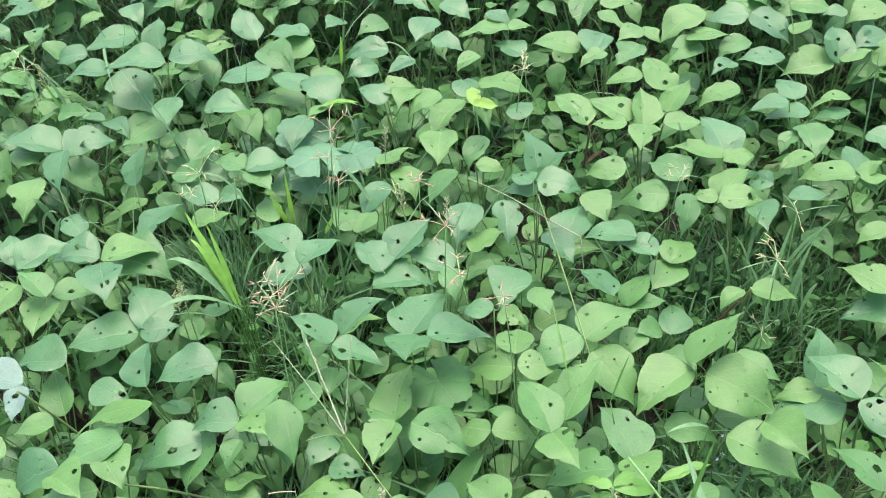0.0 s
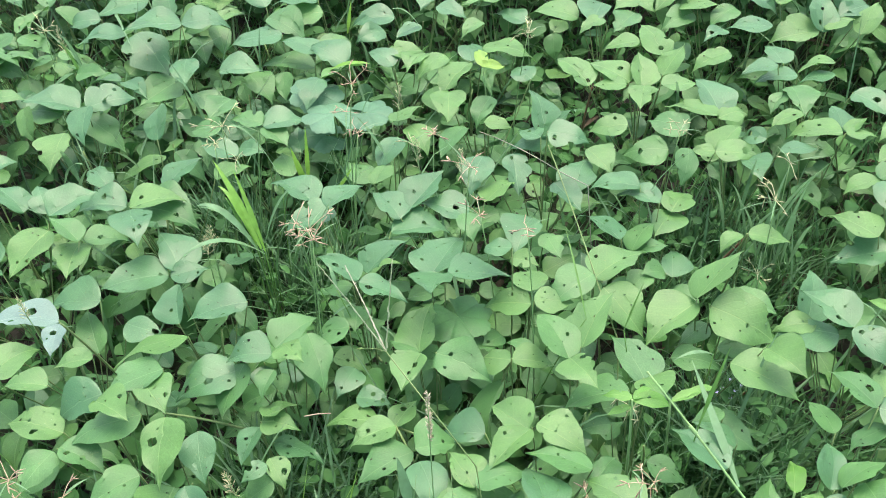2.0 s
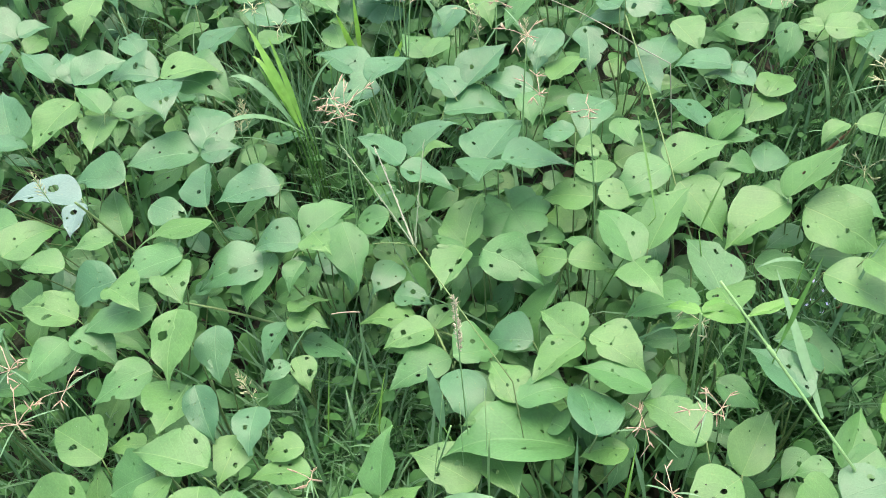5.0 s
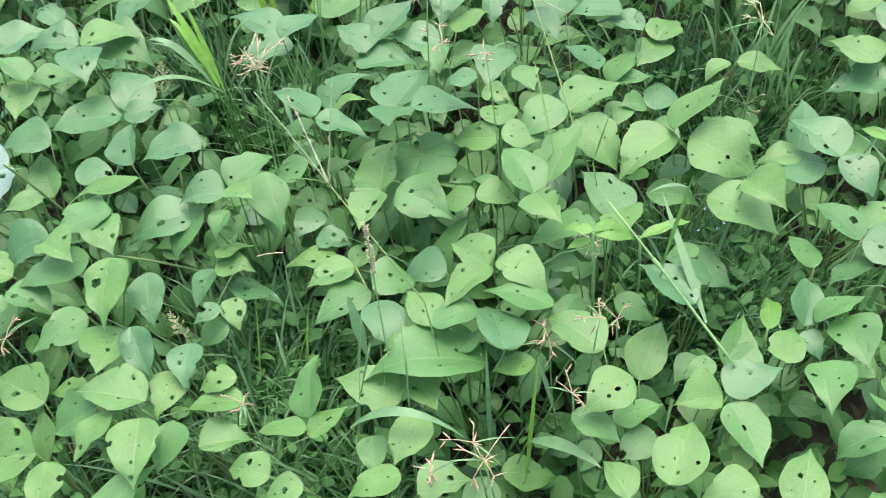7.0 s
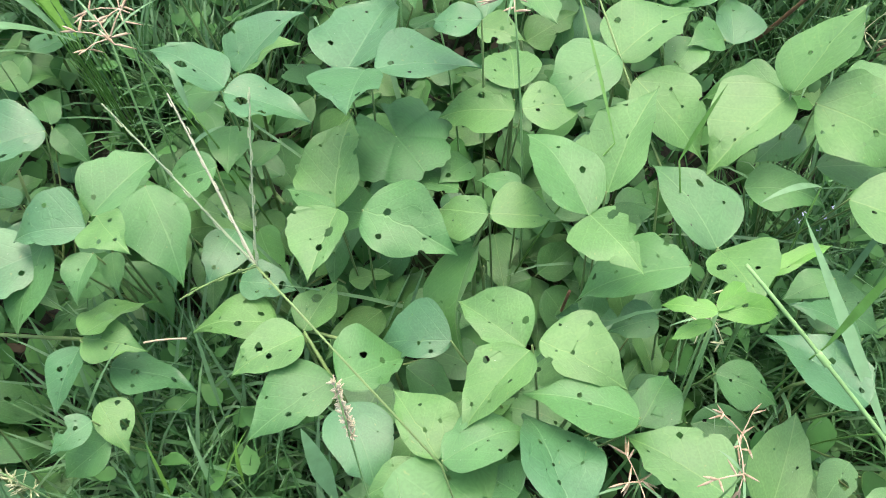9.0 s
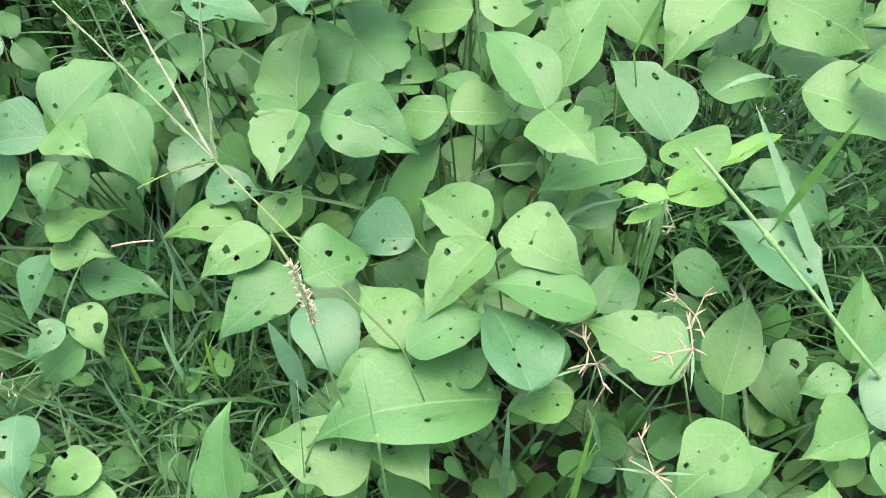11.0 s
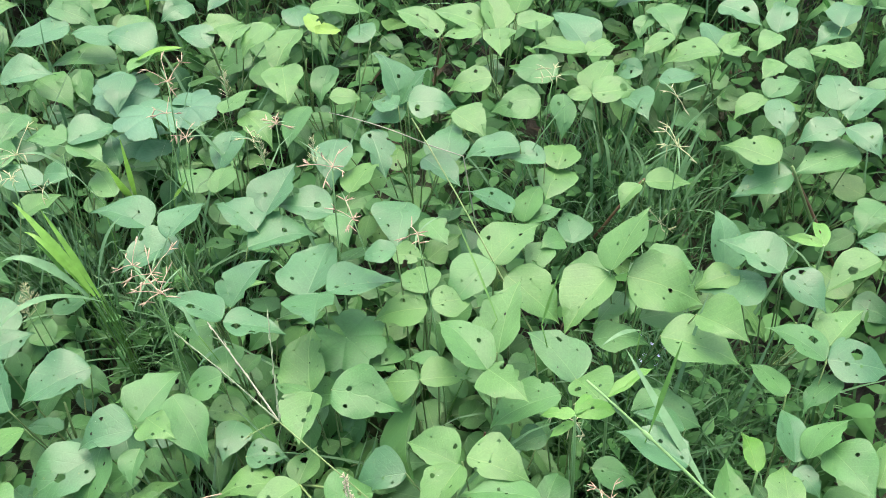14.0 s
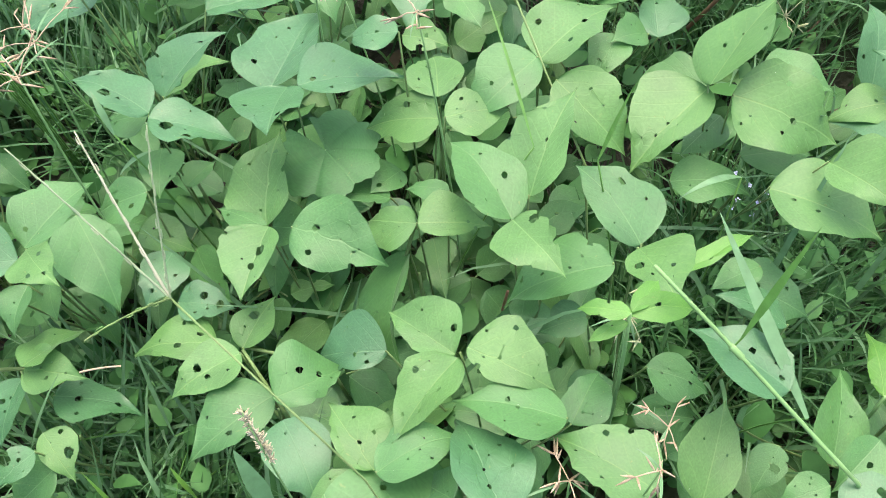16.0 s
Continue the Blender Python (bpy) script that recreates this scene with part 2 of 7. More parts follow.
def leaf_mesh(name, mat, seed, shape=(0.35, 1.55), holes=(), arch=0.09, fold=0.16, ripple=0.018, bites=(), nu=10, nv=18, skew=0.0):
    """A leaflet of length 1 and width 1 that runs along +y, upper face +z. holes: (across -0.5..0.5, along 0..1, radius)."""
    r = random.Random(seed)
    ph, fr, twist, droop = r.uniform(0, 6), r.uniform(8, 13), r.uniform(-0.16, 0.16), r.uniform(0.0, 0.16)
    grid, verts, uvs = {}, [], []
    lean = r.uniform(-0.03, 0.03)
    for j in range(nv + 1):
        t = 0.5 - 0.5 * math.cos(math.pi * (0.02 + 0.98 * j / nv))
        w = half_width(max(t, 1e-4), shape) if j < nv else 0.004
        w *= 1 + 0.03 * math.sin(fr * t + ph) + 0.014 * math.sin(2.7 * fr * t + 2 * ph)
        for i in range(nu + 1):
            s = -1 + 2 * i / nu
            s = s * (0.55 + 0.45 * abs(s))
            x = s * w * (1 - skew if s > 0 else 1 + skew) + lean * math.sin(math.pi * t)
            z = arch * 4 * t * (1 - t) - 0.35 * arch + fold * (math.sqrt(s * s + 0.03) - 0.17) * w - 0.10 * (s * w) ** 2 * 4 * fold
            z += ripple * s * s * math.sin(fr * t + ph + (1.7 if s > 0 else 0)) + twist * s * w * t
            z -= droop * max(0.0, t - 0.55) ** 2 * 5
            grid[i, j] = len(verts)
            verts.append([x, t, z])
            uvs.append((0.5 + s * w, t))
    faces = [(grid[i, j], grid[i + 1, j], grid[i + 1, j + 1], grid[i, j + 1]) for j in range(nv) for i in range(nu)]
    used = set()
    for x0, t, rad in holes:
        c = Vector((x0, t))
        ex, ey = r.uniform(0.8, 1.5), r.uniform(0.9, 1.4)
        dist = {k: math.hypot((q[0] - c.x) * ex * 0.72, (q[1] - c.y) * ey) for k, q in enumerate(verts)}
        inside = {k for k, d in dist.items() if d < rad} or {min(dist, key=dist.get)}
        rim = {k for f in faces if inside & set(f) for k in f} - inside
        if (inside | rim) & used:
            continue
        used |= inside | rim
        faces = [f for f in faces if not inside & set(f)]
        for k in rim:
            d = max(dist[k], 1e-5)
            g = min(1.0, rad * r.uniform(0.8, 1.25) / d)
            verts[k][0], verts[k][1] = c.x + (verts[k][0] - c.x) * g, c.y + (verts[k][1] - c.y) * g
    for side, t, rad in bites:
        for j in range(nv + 1):
            i = nu if side > 0 else 0
            q = verts[grid[i, j]]
            d = abs(q[1] - t)
            if d < rad:
                k = math.sqrt(1 - (d / rad) ** 2) * rad * 0.75 * r.uniform(0.8, 1.1)
                for step in range(3):
                    i2 = i - side * step
                    verts[grid[i2, j]][0] -= side * k * (1 - 0.3 * step)
    keep = sorted({k for f in faces for k in f})
    new_at = {k: i for i, k in enumerate(keep)}
    return mesh(name, [verts[k] for k in keep], [tuple(new_at[k] for k in f) for f in faces], mat, [uvs[k] for k in keep])


def some_holes(r, count):
    return [(r.uniform(-0.33, 0.33), r.uniform(0.15, 0.75), r.choice((0.014, 0.018, 0.022, 0.028, 0.036, 0.05))) for _ in range(count)]


def variants(name, mat, count, seed, shape=(0.35, 1.55), nu=12, nv=22, most=10):
    out = []
    for k in range(count):
        r = random.Random(seed * 100 + k)
        sh = (shape[0] * r.uniform(0.88, 1.12), shape[1] * r.uniform(0.88, 1.15))
        bites = [(r.choice((-1, 1)), r.uniform(0.2, 0.8), r.uniform(0.04, 0.12)) for _ in range(r.choice((0, 0, 0, 1)))]
        out.append(leaf_mesh(name, mat, seed * 100 + k, sh, some_holes(r, r.randint(2, most + 2)), r.uniform(0.02, 0.12), r.uniform(-0.05, 0.3), r.uniform(0.01, 0.04), bites, nu, nv))
    return out


LEAVES = {
    "g": variants("leaflet", MATURE, 14, 1),
    "y": variants("leaflet", FRESH, 10, 2),
    "b": variants("leaflet", BLUE, 10, 3),
    "w": variants("leaflet", PALE, 2, 4),
    "h": variants("leaf", BRIGHT, 4, 5, (0.45, 1.7), 6, 14, 1),
    "l": variants("leaf", LIME, 2, 9, (0.4, 1.8), 6, 14, 1),
    "low": variants("leaflet", MATURE, 14, 6, nu=8, nv=13, most=5) + variants("leaflet", BLUE, 2, 7, nu=8, nv=13, most=5) + variants("leaflet", FRESH, 4, 8, nu=8, nv=13, most=5),
}
count = {k: 0 for k in LEAVES}


TONES = {"g": MATURE, "y": FRESH, "b": BLUE, "w": PALE, "h": BRIGHT}


def leaflet(plant, x, y, z, yaw, pitch, roll, length, width, tone="g", name="leaflet", holes=(), skew=None):
    """One leaflet with its base at x, y, z; yaw 0 points along +y. holes: its own. skew: how much wider its left half is; None: one of the stock shapes."""
    if skew is None:
        kinds = LEAVES[tone]
        count[tone] += 1
        me = kinds[(count[tone] * 7 + int(abs(x) * 1000)) % len(kinds)]
    else:
        r = random.Random(int(x * 1e5 + y * 1e3))
        near = y < 1.0
        own = list(holes) + [(u, v, q * 0.5) for u, v, q in some_holes(r, r.randint(3, 9))]
        bites = [(r.choice((-1, 1)), r.uniform(0.2, 0.8), r.uniform(0.05, 0.1))][r.randint(0, 1):]
        me = leaf_mesh("leaflet", TONES[tone], r.randint(0, 9999), (r.uniform(0.29, 0.4), r.uniform(1.35, 1.8)), own, r.uniform(0.02, 0.1), r.uniform(0.0, 0.24), r.uniform(0.015, 0.035), bites,
                       18 if near else 12, 30 if near else 20, max(-0.4, min(0.4, skew)))
    o = (plant.parent or plant).location
    turn = Euler((radians(pitch), 0, radians(yaw))).to_matrix().to_4x4() @ Matrix.Rotation(radians(roll), 4, "Y")
    m = Matrix.Translation((x - o.x, y - o.y, z - o.z)) @ turn @ Matrix.Diagonal((width, length, length, 1))
    ob = part(name, me, plant, m)
    if tone == "w":
        tagged(ob, "leaflet with holes, its sky glare painted white")
    return ob


def bean_plant(x, y, height=0.2):
    plant = thing("bean_plant", x, y, 0, BEAN, "bean plant", "bean plants")
    top = (rng.uniform(-0.02, 0.02), rng.uniform(-0.02, 0.02), height)
    v, f = tube(bend((0, 0, -0.01), top, (rng.uniform(-0.015, 0.015), rng.uniform(-0.015, 0.015), 0), 7), 0.0025, 0.0016)
    part("stem", mesh("stem", v, f, STEM), plant)
    return plant


BEAN = "green bean plant with heart-shaped leaflets full of insect holes"


def petiole(plant, x, y, z):
    """The stalk of a leaf: out from the foot of the plant's stem, then up to the node at x, y, z."""
    o = plant.location
    a = Vector((rng.uniform(-0.01, 0.01), rng.uniform(-0.01, 0.01), max(0.01, z * rng.uniform(0.1, 0.3))))
    q = Vector((x - o.x, y - o.y, z - 0.001))
    c = Vector((q.x * rng.uniform(0.5, 0.7), q.y * rng.uniform(0.5, 0.7), z * rng.uniform(0.5, 0.7)))
    pts = [a.lerp(c, k / 7).lerp(c.lerp(q, k / 7), k / 7) for k in range(8)]
    v, f = tube(pts, 0.0013, 0.0009)
    return part("petiole", mesh("petiole", v, f, STEM), plant)


def low_leaf(plant, x, y, z, size, tone="low"):
    """A three-part leaf at a node, with a random turn."""
    node = petiole(plant, x, y, z)
    yaw = rng.uniform(0, 360)
    for d, k in ((0, 1.0), (105, 0.88), (-105, 0.88)):
        a = radians(yaw + d)
        off = 0.018 if d == 0 else 0.004
        leaflet(node, x - math.sin(a) * off, y + math.cos(a) * off, z, yaw + d + rng.uniform(-15, 15), rng.uniform(-48, 10), rng.uniform(-28, 28),
                size * k * rng.uniform(0.85, 1.12), size * k * rng.uniform(0.52, 0.66), tone)


def strip(pts, width, fold=0.2, tail=0.25):
    """A folded grass blade through pts, tapering to its tip."""
    verts, faces = [], []
    pts = [Vector(q) for q in pts]
    n_ = len(pts) - 1
    for i, q in enumerate(pts):
        t = i / n_
        d = (pts[min(i + 1, n_)] - pts[max(i - 1, 0)]).normalized()
        s = d.cross(Vector((0, 0, 1)))
        s = s.normalized() if s.length > 1e-3 else Vector((1, 0, 0))
        nrm = s.cross(d)
        w = 0.5 * width * min(1.0, (0.3 + t * 2.2)) * min(1.0, ((1 - t) / 0.55) ** 0.8 + 0.02)
        verts += [q - s * w + nrm * w * fold, q, q + s * w + nrm * w * fold]
        if i:
            o = 3 * (i - 1)
            faces += [(o, o + 1, o + 4, o + 3), (o + 1, o + 2, o + 5, o + 4)]
    return verts, faces


def join(pieces):
    verts, faces = [], []
    for v, f in pieces:
        o = len(verts)
        verts += v
        faces += [tuple(k + o for k in q) for q in f]
    return verts, faces


def grass_clump(x, y, label, blades):
    """blades: (root, tip, lift, width, material), in world metres."""
    clump = thing("grass_clump", x, y, 0, label, "grass", "grass clumps")
    o = Vector((x, y, 0))
    for root, tip, lift, width, mat in blades:
        foot = Vector(root) - o
        pts = bend(foot, Vector(tip) - o, (0, 0, lift), 9)
        v, f = strip(pts, width)
        part("blade", mesh("blade", v, f, mat), clump)
        low = Vector((foot.x * 0.5, foot.y * 0.5, -0.01))
        v, f = tube(bend(low, foot, (0, 0, foot.z * 0.1), 5), 0.0011, 0.0008, 5)
        part("sheath", mesh("sheath", v, f, BLADE_GREEN), clump)
    return clump


def stalk(name, a, b, lift, r0, r1, mat, label, category, knots=(), rooted=True):
    """A thin grass culm from a to b with swollen joints."""
    a, b = Vector(a), Vector(b)
    ob = thing(name, a.x, a.y, 0, label, category, "stalks")
    o = Vector((a.x, a.y, 0))
    pts = bend(a - o, b - o, lift, 10)
    low = []
    if rooted:
        run = (a - b) * min(0.45, a.z / max(b.z - a.z, 1e-3))
        foot = a - o + run
        low = [Vector((foot.x * 1.15, foot.y * 1.15, -0.01)), Vector((foot.x, foot.y, max(0.0, foot.z * 0.5))), a - o + run * 0.75, a - o + run * 0.4]
    v, f = tube(low + pts, r0, r1, 6)
    part("culm", mesh("culm", v, f, mat), ob)
    for k in knots:
        q, d = pts[k], (pts[k + 1] - pts[k - 1]).normalized()
        v, f = tube([q - d * 0.006, q - d * 0.002, q + d * 0.002, q + d * 0.006], r0 * 1.5, r0 * 1.3, 7)
        part("joint", mesh("joint", v, f, mat), ob)
    return ob


def nutsedge(x, y, z, size, lean_x=0.0, lean_y=0.0, rays=6, mat=None, root=None, bracts=2):
    """A sedge: a thin stem with a spray of brown spikelets on top at x, y, z."""
    mat, size = mat or SPIKE, size * 0.85
    root = root or (x - lean_x, y - lean_y)
    ob = thing("nutsedge", root[0], root[1], 0, "nutsedge with a spray of reddish-brown spikelets" if mat is SPIKE else "sedge with a spray of straw-green spikelets", "sedge", "sedges")
    o = Vector((root[0], root[1], 0))
    top = Vector((x, y, z)) - o
    v, f = tube(bend((0, 0, 0), top, (rng.uniform(-0.01, 0.01), rng.uniform(-0.01, 0.01), 0), 8), 0.0014, 0.0008)
    part("stem", mesh("stem", v, f, CULM), ob)
    for k in range(rays):
        a = 2 * math.pi * k / rays + rng.uniform(-0.5, 0.5)
        reach = size * rng.uniform(0.35, 1.0) * (0.1 if k == 0 else 1)
        d = Vector((math.cos(a), math.sin(a), rng.uniform(0.0, 0.8))).normalized()
        end = top + d * reach
        pieces = [tube([top, top.lerp(end, 0.5) + Vector((0, 0, 0.002)), end], 0.0006, 0.0004, 4)]
        for _ in range(rng.choice((1, 2, 2, 3, 4))):
            dd = (d * 0.9 + Vector((rng.uniform(-1, 1), rng.uniform(-1, 1), rng.uniform(-0.8, 0.6)))).normalized()
            ln = rng.uniform(0.010, 0.017) * (0.7 + 6 * size)
            s0 = end - d * rng.uniform(0, 0.006)
            thick = rng.uniform(0.0007, 0.0010)
            sag = Vector((0, 0, -0.0012))
            pieces.append(tube([s0, s0 + dd * ln * 0.25], 0.0003, thick, 5))
            pieces.append(tube([s0 + dd * ln * 0.25, s0 + dd * ln * 0.6 + sag * 0.4], thick, thick * 0.9, 5))
            pieces.append(tube([s0 + dd * ln * 0.6 + sag * 0.4, s0 + dd * ln + sag], thick * 0.9, 0.0002, 5))
        v, f = join(pieces)
        tagged(part("spikelet_tuft", mesh("spikelet_tuft", v, f, mat), ob), kind="stuff")
    for k in range(bracts):
        a = rng.uniform(0, 6.28)
        v, f = strip(bend(top, top + Vector((math.cos(a), math.sin(a), rng.uniform(-0.2, 0.3))) * size * rng.uniform(0.8, 1.5), (0, 0, 0.004), 6), 0.002)
        part("bract", mesh("bract", v, f, BLADE_BLUE), ob)
    return ob


def panicle(x, y, z, length, lean, dense=False):
    """A small grass seed head on a thin stem."""
    ob = thing("grass_panicle", x, y, 0, "grass with a dense tan foxtail seed head" if dense else "thin grass with a feathery pale green seed head", "grass", "seed heads")
    top = Vector((lean[0], lean[1], z))
    v, f = tube(bend((0, 0, 0), top, (-lean[0] * 0.2, -lean[1] * 0.2, 0), 8), 0.0011, 0.0006)
    part("stem", mesh("stem", v, f, CULM), ob)
    pieces = []
    d = Vector((lean[0], lean[1], z)).normalized()
    many = 120 if dense else 34
    for k in range(many):
        s0 = top - d * length * (1 - k / many)
        dd = (d + Vector((rng.uniform(-1, 1), rng.uniform(-1, 1), rng.uniform(-0.4, 0.6)))).normalized()
        ln = length * (rng.uniform(0.006, 0.03) if dense else rng.uniform(0.10, 0.24)) * (1.2 - k / many)
        pieces.append(tube([s0, s0 + dd * ln], 0.0004, 0.0003, 3))
        pieces.append(tube([s0 + dd * ln, s0 + dd * (ln + 0.002), s0 + dd * (ln + 0.005)], 0.0008, 0.0003, 4))
    v, f = join(pieces)
    tagged(part("seed_head", mesh("seed_head", v, f, FOXTAIL if dense else SPIKE_GREEN), ob), kind="stuff")
    return ob


def lobed_leaf(herb, x, y, z, radius, yaw, pitch, roll, mat):
    """A round leaf with a scalloped edge and a notch at its stalk."""
    o = herb.location
    verts, uvs, faces = [(0, 0, 0)], [(0.5, 0.0)], []
    around, rings = 112, 6
    for j in range(1, rings + 1):
        for i in range(around):
            a = -math.pi / 2 + 0.22 + (2 * math.pi - 0.44) * i / (around - 1)
            edge = radius * (0.94 + 0.2 * abs(math.sin(a * 3.5 + 0.6)) + 0.05 * abs(math.sin(a * 14)))
            r = edge * j / rings
            zz = 0.09 * radius * (abs(math.sin(a * 3.5 + 0.6)) ** 0.5 - 0.5) * (j / rings) + 0.12 * r - 0.9 * r * r / radius * 0.25
            verts.append((r * math.cos(a), r * math.sin(a), zz))
            uvs.append((0.5 + 0.5 * (r / radius) * math.cos(a), 0.5 * (r / radius) * (1 + math.sin(a) * 0.3)))
    for i in range(around - 1):
        faces.append((0, 1 + i, 2 + i))
    for j in range(rings - 1):
        for i in range(around - 1):
            q = 1 + j * around + i
            faces.append((q, q + around, q + around + 1, q + 1))
    m = Matrix.Translation((x - o.x, y - o.y, z)) @ Euler((radians(pitch), radians(roll), radians(yaw))).to_matrix().to_4x4()
    part("leaf", mesh("leaf", verts, faces, mat, uvs), herb, m)
    v, f = tube(bend((0, 0, 0), (x - o.x, y - o.y, z), (0, 0, 0.01), 6), 0.0022, 0.0015)
    part("petiole", mesh("petiole", v, f, CULM), herb)


# ---- ground ----
def ground():
    line = [-300, -90, -30, -10, -4] + [-2.4 + 0.08 * k for k in range(61)] + [4, 10, 30, 90, 300]
    verts, faces = [], []
    m = len(line)
    for yy in line:
        for xx in line:
            h = 0.022 * noise.noise(Vector((xx * 3, yy * 3, 0))) + 0.01 * noise.noise(Vector((xx * 11, yy * 11, 3)))
            verts.append((xx, yy + 0.6, h - 0.012))
    for j in range(m - 1):
        for i in range(m - 1):
            faces.append((j * m + i, j * m + i + 1, (j + 1) * m + i + 1, (j + 1) * m + i))
    ob = new("ground", mesh("ground", verts, faces, SOIL))
    tagged(ob, "dark damp soil under the weeds", "soil", kind="structure")


ground()


# ---- bean plants that can be told apart: root, then its leaves ----
plant = bean_plant(-0.145, 0.383, 0.207)
node = petiole(plant, -0.074, 0.325, 0.283)
leaflet(node, -0.074, 0.325, 0.283, -72, -6, 3, 0.062, 0.043, "y", skew=0.46, holes=((-0.13, 0.6, 0.05),))
node = petiole(plant, -0.197, 0.336, 0.284)
leaflet(node, -0.197, 0.336, 0.284, 102, -12, -1, 0.048, 0.035, "y", skew=-0.09, holes=((0.02, 0.41, 0.064),))
node = petiole(plant, -0.093, 0.347, 0.284)
leaflet(node, -0.093, 0.347, 0.284, 105, -8, 22, 0.066, 0.044, "y", skew=0.08)
node = petiole(plant, -0.234, 0.348, 0.285)
leaflet(node, -0.234, 0.348, 0.285, 72, -11, -2, 0.059, 0.042, "y", skew=-0.10, holes=((0.22, 0.48, 0.066), (-0.27, 0.57, 0.053),))
node = petiole(plant, -0.199, 0.401, 0.276)
leaflet(node, -0.197, 0.398, 0.274, -42, -5, -23, 0.059, 0.039, "y", skew=0.17, holes=((0.01, 0.5, 0.068),))
leaflet(node, -0.201, 0.405, 0.279, 85, -2, 32, 0.058, 0.038, "y", skew=-0.10)
node = petiole(plant, -0.131, 0.404, 0.261)
leaflet(node, -0.131, 0.404, 0.261, -170, 2, 0, 0.049, 0.036, "g", skew=0.01)
node = petiole(plant, -0.075, 0.420, 0.279)
leaflet(node, -0.075, 0.420, 0.279, 155, 1, 6, 0.066, 0.048, "y", skew=0.13)
node = petiole(plant, -0.202, 0.427, 0.264)
leaflet(node, -0.202, 0.427, 0.264, 1, 7, -34, 0.082, 0.051, "g", skew=0.10)
node = petiole(plant, -0.100, 0.441, 0.267)
leaflet(node, -0.100, 0.441, 0.267, 64, -0, 2, 0.087, 0.059, "y", skew=-0.19, holes=((0.18, 0.35, 0.037), (-0.18, 0.48, 0.028),))
plant = bean_plant(0.193, 0.394, 0.217)
node = petiole(plant, 0.315, 0.296, 0.281)
leaflet(node, 0.315, 0.296, 0.281, -19, -2, -1, 0.076, 0.051, "y", skew=0.05, holes=((-0.14, 0.48, 0.04), (0.14, 0.45, 0.03),))
node = petiole(plant, 0.142, 0.307, 0.300)
leaflet(node, 0.142, 0.307, 0.300, 25, -8, 3, 0.052, 0.035, "y", skew=-0.28)
node = petiole(plant, 0.184, 0.322, 0.297)
leaflet(node, 0.184, 0.322, 0.297, -25, -0, -7, 0.085, 0.057, "y", skew=-0.04, holes=((0.36, 0.36, 0.036),))
node = petiole(plant, 0.277, 0.323, 0.284)
leaflet(node, 0.277, 0.323, 0.284, 98, -9, -3, 0.064, 0.046, "y", skew=-0.18)
node = petiole(plant, 0.180, 0.394, 0.272)
leaflet(node, 0.180, 0.394, 0.272, 126, 1, -2, 0.055, 0.040, "g", skew=0.04, holes=((0.01, 0.83, 0.087),))
node = petiole(plant, 0.092, 0.401, 0.309)
leaflet(node, 0.092, 0.401, 0.309, -122, -8, -8, 0.059, 0.040, "g", skew=0.03)
node = petiole(plant, 0.137, 0.402, 0.282)
leaflet(node, 0.137, 0.402, 0.282, -70, 1, -24, 0.059, 0.039, "g", skew=-0.06)
node = petiole(plant, 0.262, 0.428, 0.280)
leaflet(node, 0.264, 0.420, 0.282, -163, -4, -7, 0.078, 0.055, "g", skew=0.13, holes=((-0.01, 0.4, 0.052), (-0.02, 0.51, 0.041),))
leaflet(node, 0.258, 0.428, 0.282, 107, 17, -14, 0.061, 0.047, "y", skew=-0.50, holes=((0.57, 0.59, 0.053),))
leaflet(node, 0.262, 0.438, 0.276, -70, 3, -0, 0.075, 0.050, "b", skew=0.20, holes=((-0.19, 0.47, 0.056),))
node = petiole(plant, 0.156, 0.427, 0.334)
leaflet(node, 0.156, 0.427, 0.334, 125, -1, -6, 0.068, 0.050, "y", skew=-0.12, holes=((-0.04, 0.33, 0.056), (-0.06, 0.52, 0.045), (0.22, 0.66, 0.034),))
node = petiole(plant, 0.258, 0.469, 0.279)
leaflet(node, 0.258, 0.469, 0.279, 98, -10, 1, 0.040, 0.027, "g", skew=-0.10)
node = petiole(plant, 0.131, 0.477, 0.310)
leaflet(node, 0.131, 0.477, 0.310, 50, -3, 1, 0.083, 0.056, "y", skew=-0.19, holes=((0.31, 0.59, 0.036), (0.33, 0.55, 0.03), (0.49, 0.42, 0.03), (0.19, 0.71, 0.018), (-0.24, 0.44, 0.024),))
node = petiole(plant, 0.176, 0.478, 0.236)
leaflet(node, 0.176, 0.478, 0.236, -26, 7, 10, 0.083, 0.049, "y", skew=0.12)
plant = bean_plant(-0.508, 0.405, 0.197)
node = petiole(plant, -0.492, 0.376, 0.278)
leaflet(node, -0.492, 0.376, 0.278, -177, 0, 2, 0.063, 0.046, "y", skew=0.18, holes=((-0.46, 0.34, 0.065),))
node = petiole(plant, -0.511, 0.391, 0.268)
leaflet(node, -0.511, 0.391, 0.268, 93, -12, -16, 0.100, 0.075, "y", skew=-0.26, holes=((0.36, 0.21, 0.035), (0.11, 0.22, 0.026), (-0.04, 0.16, 0.034), (-0.19, 0.48, 0.026),))
node = petiole(plant, -0.509, 0.394, 0.241)
leaflet(node, -0.509, 0.394, 0.241, 18, 7, -32, 0.072, 0.046, "y", skew=0.05, holes=((-0.21, 0.76, 0.037),))
node = petiole(plant, -0.521, 0.459, 0.263)
leaflet(node, -0.521, 0.459, 0.263, 62, -4, -8, 0.088, 0.062, "y", skew=-0.19, holes=((-0.11, 0.44, 0.051), (0.4, 0.28, 0.03),))
plant = bean_plant(-0.328, 0.443, 0.223)
node = petiole(plant, -0.318, 0.386, 0.285)
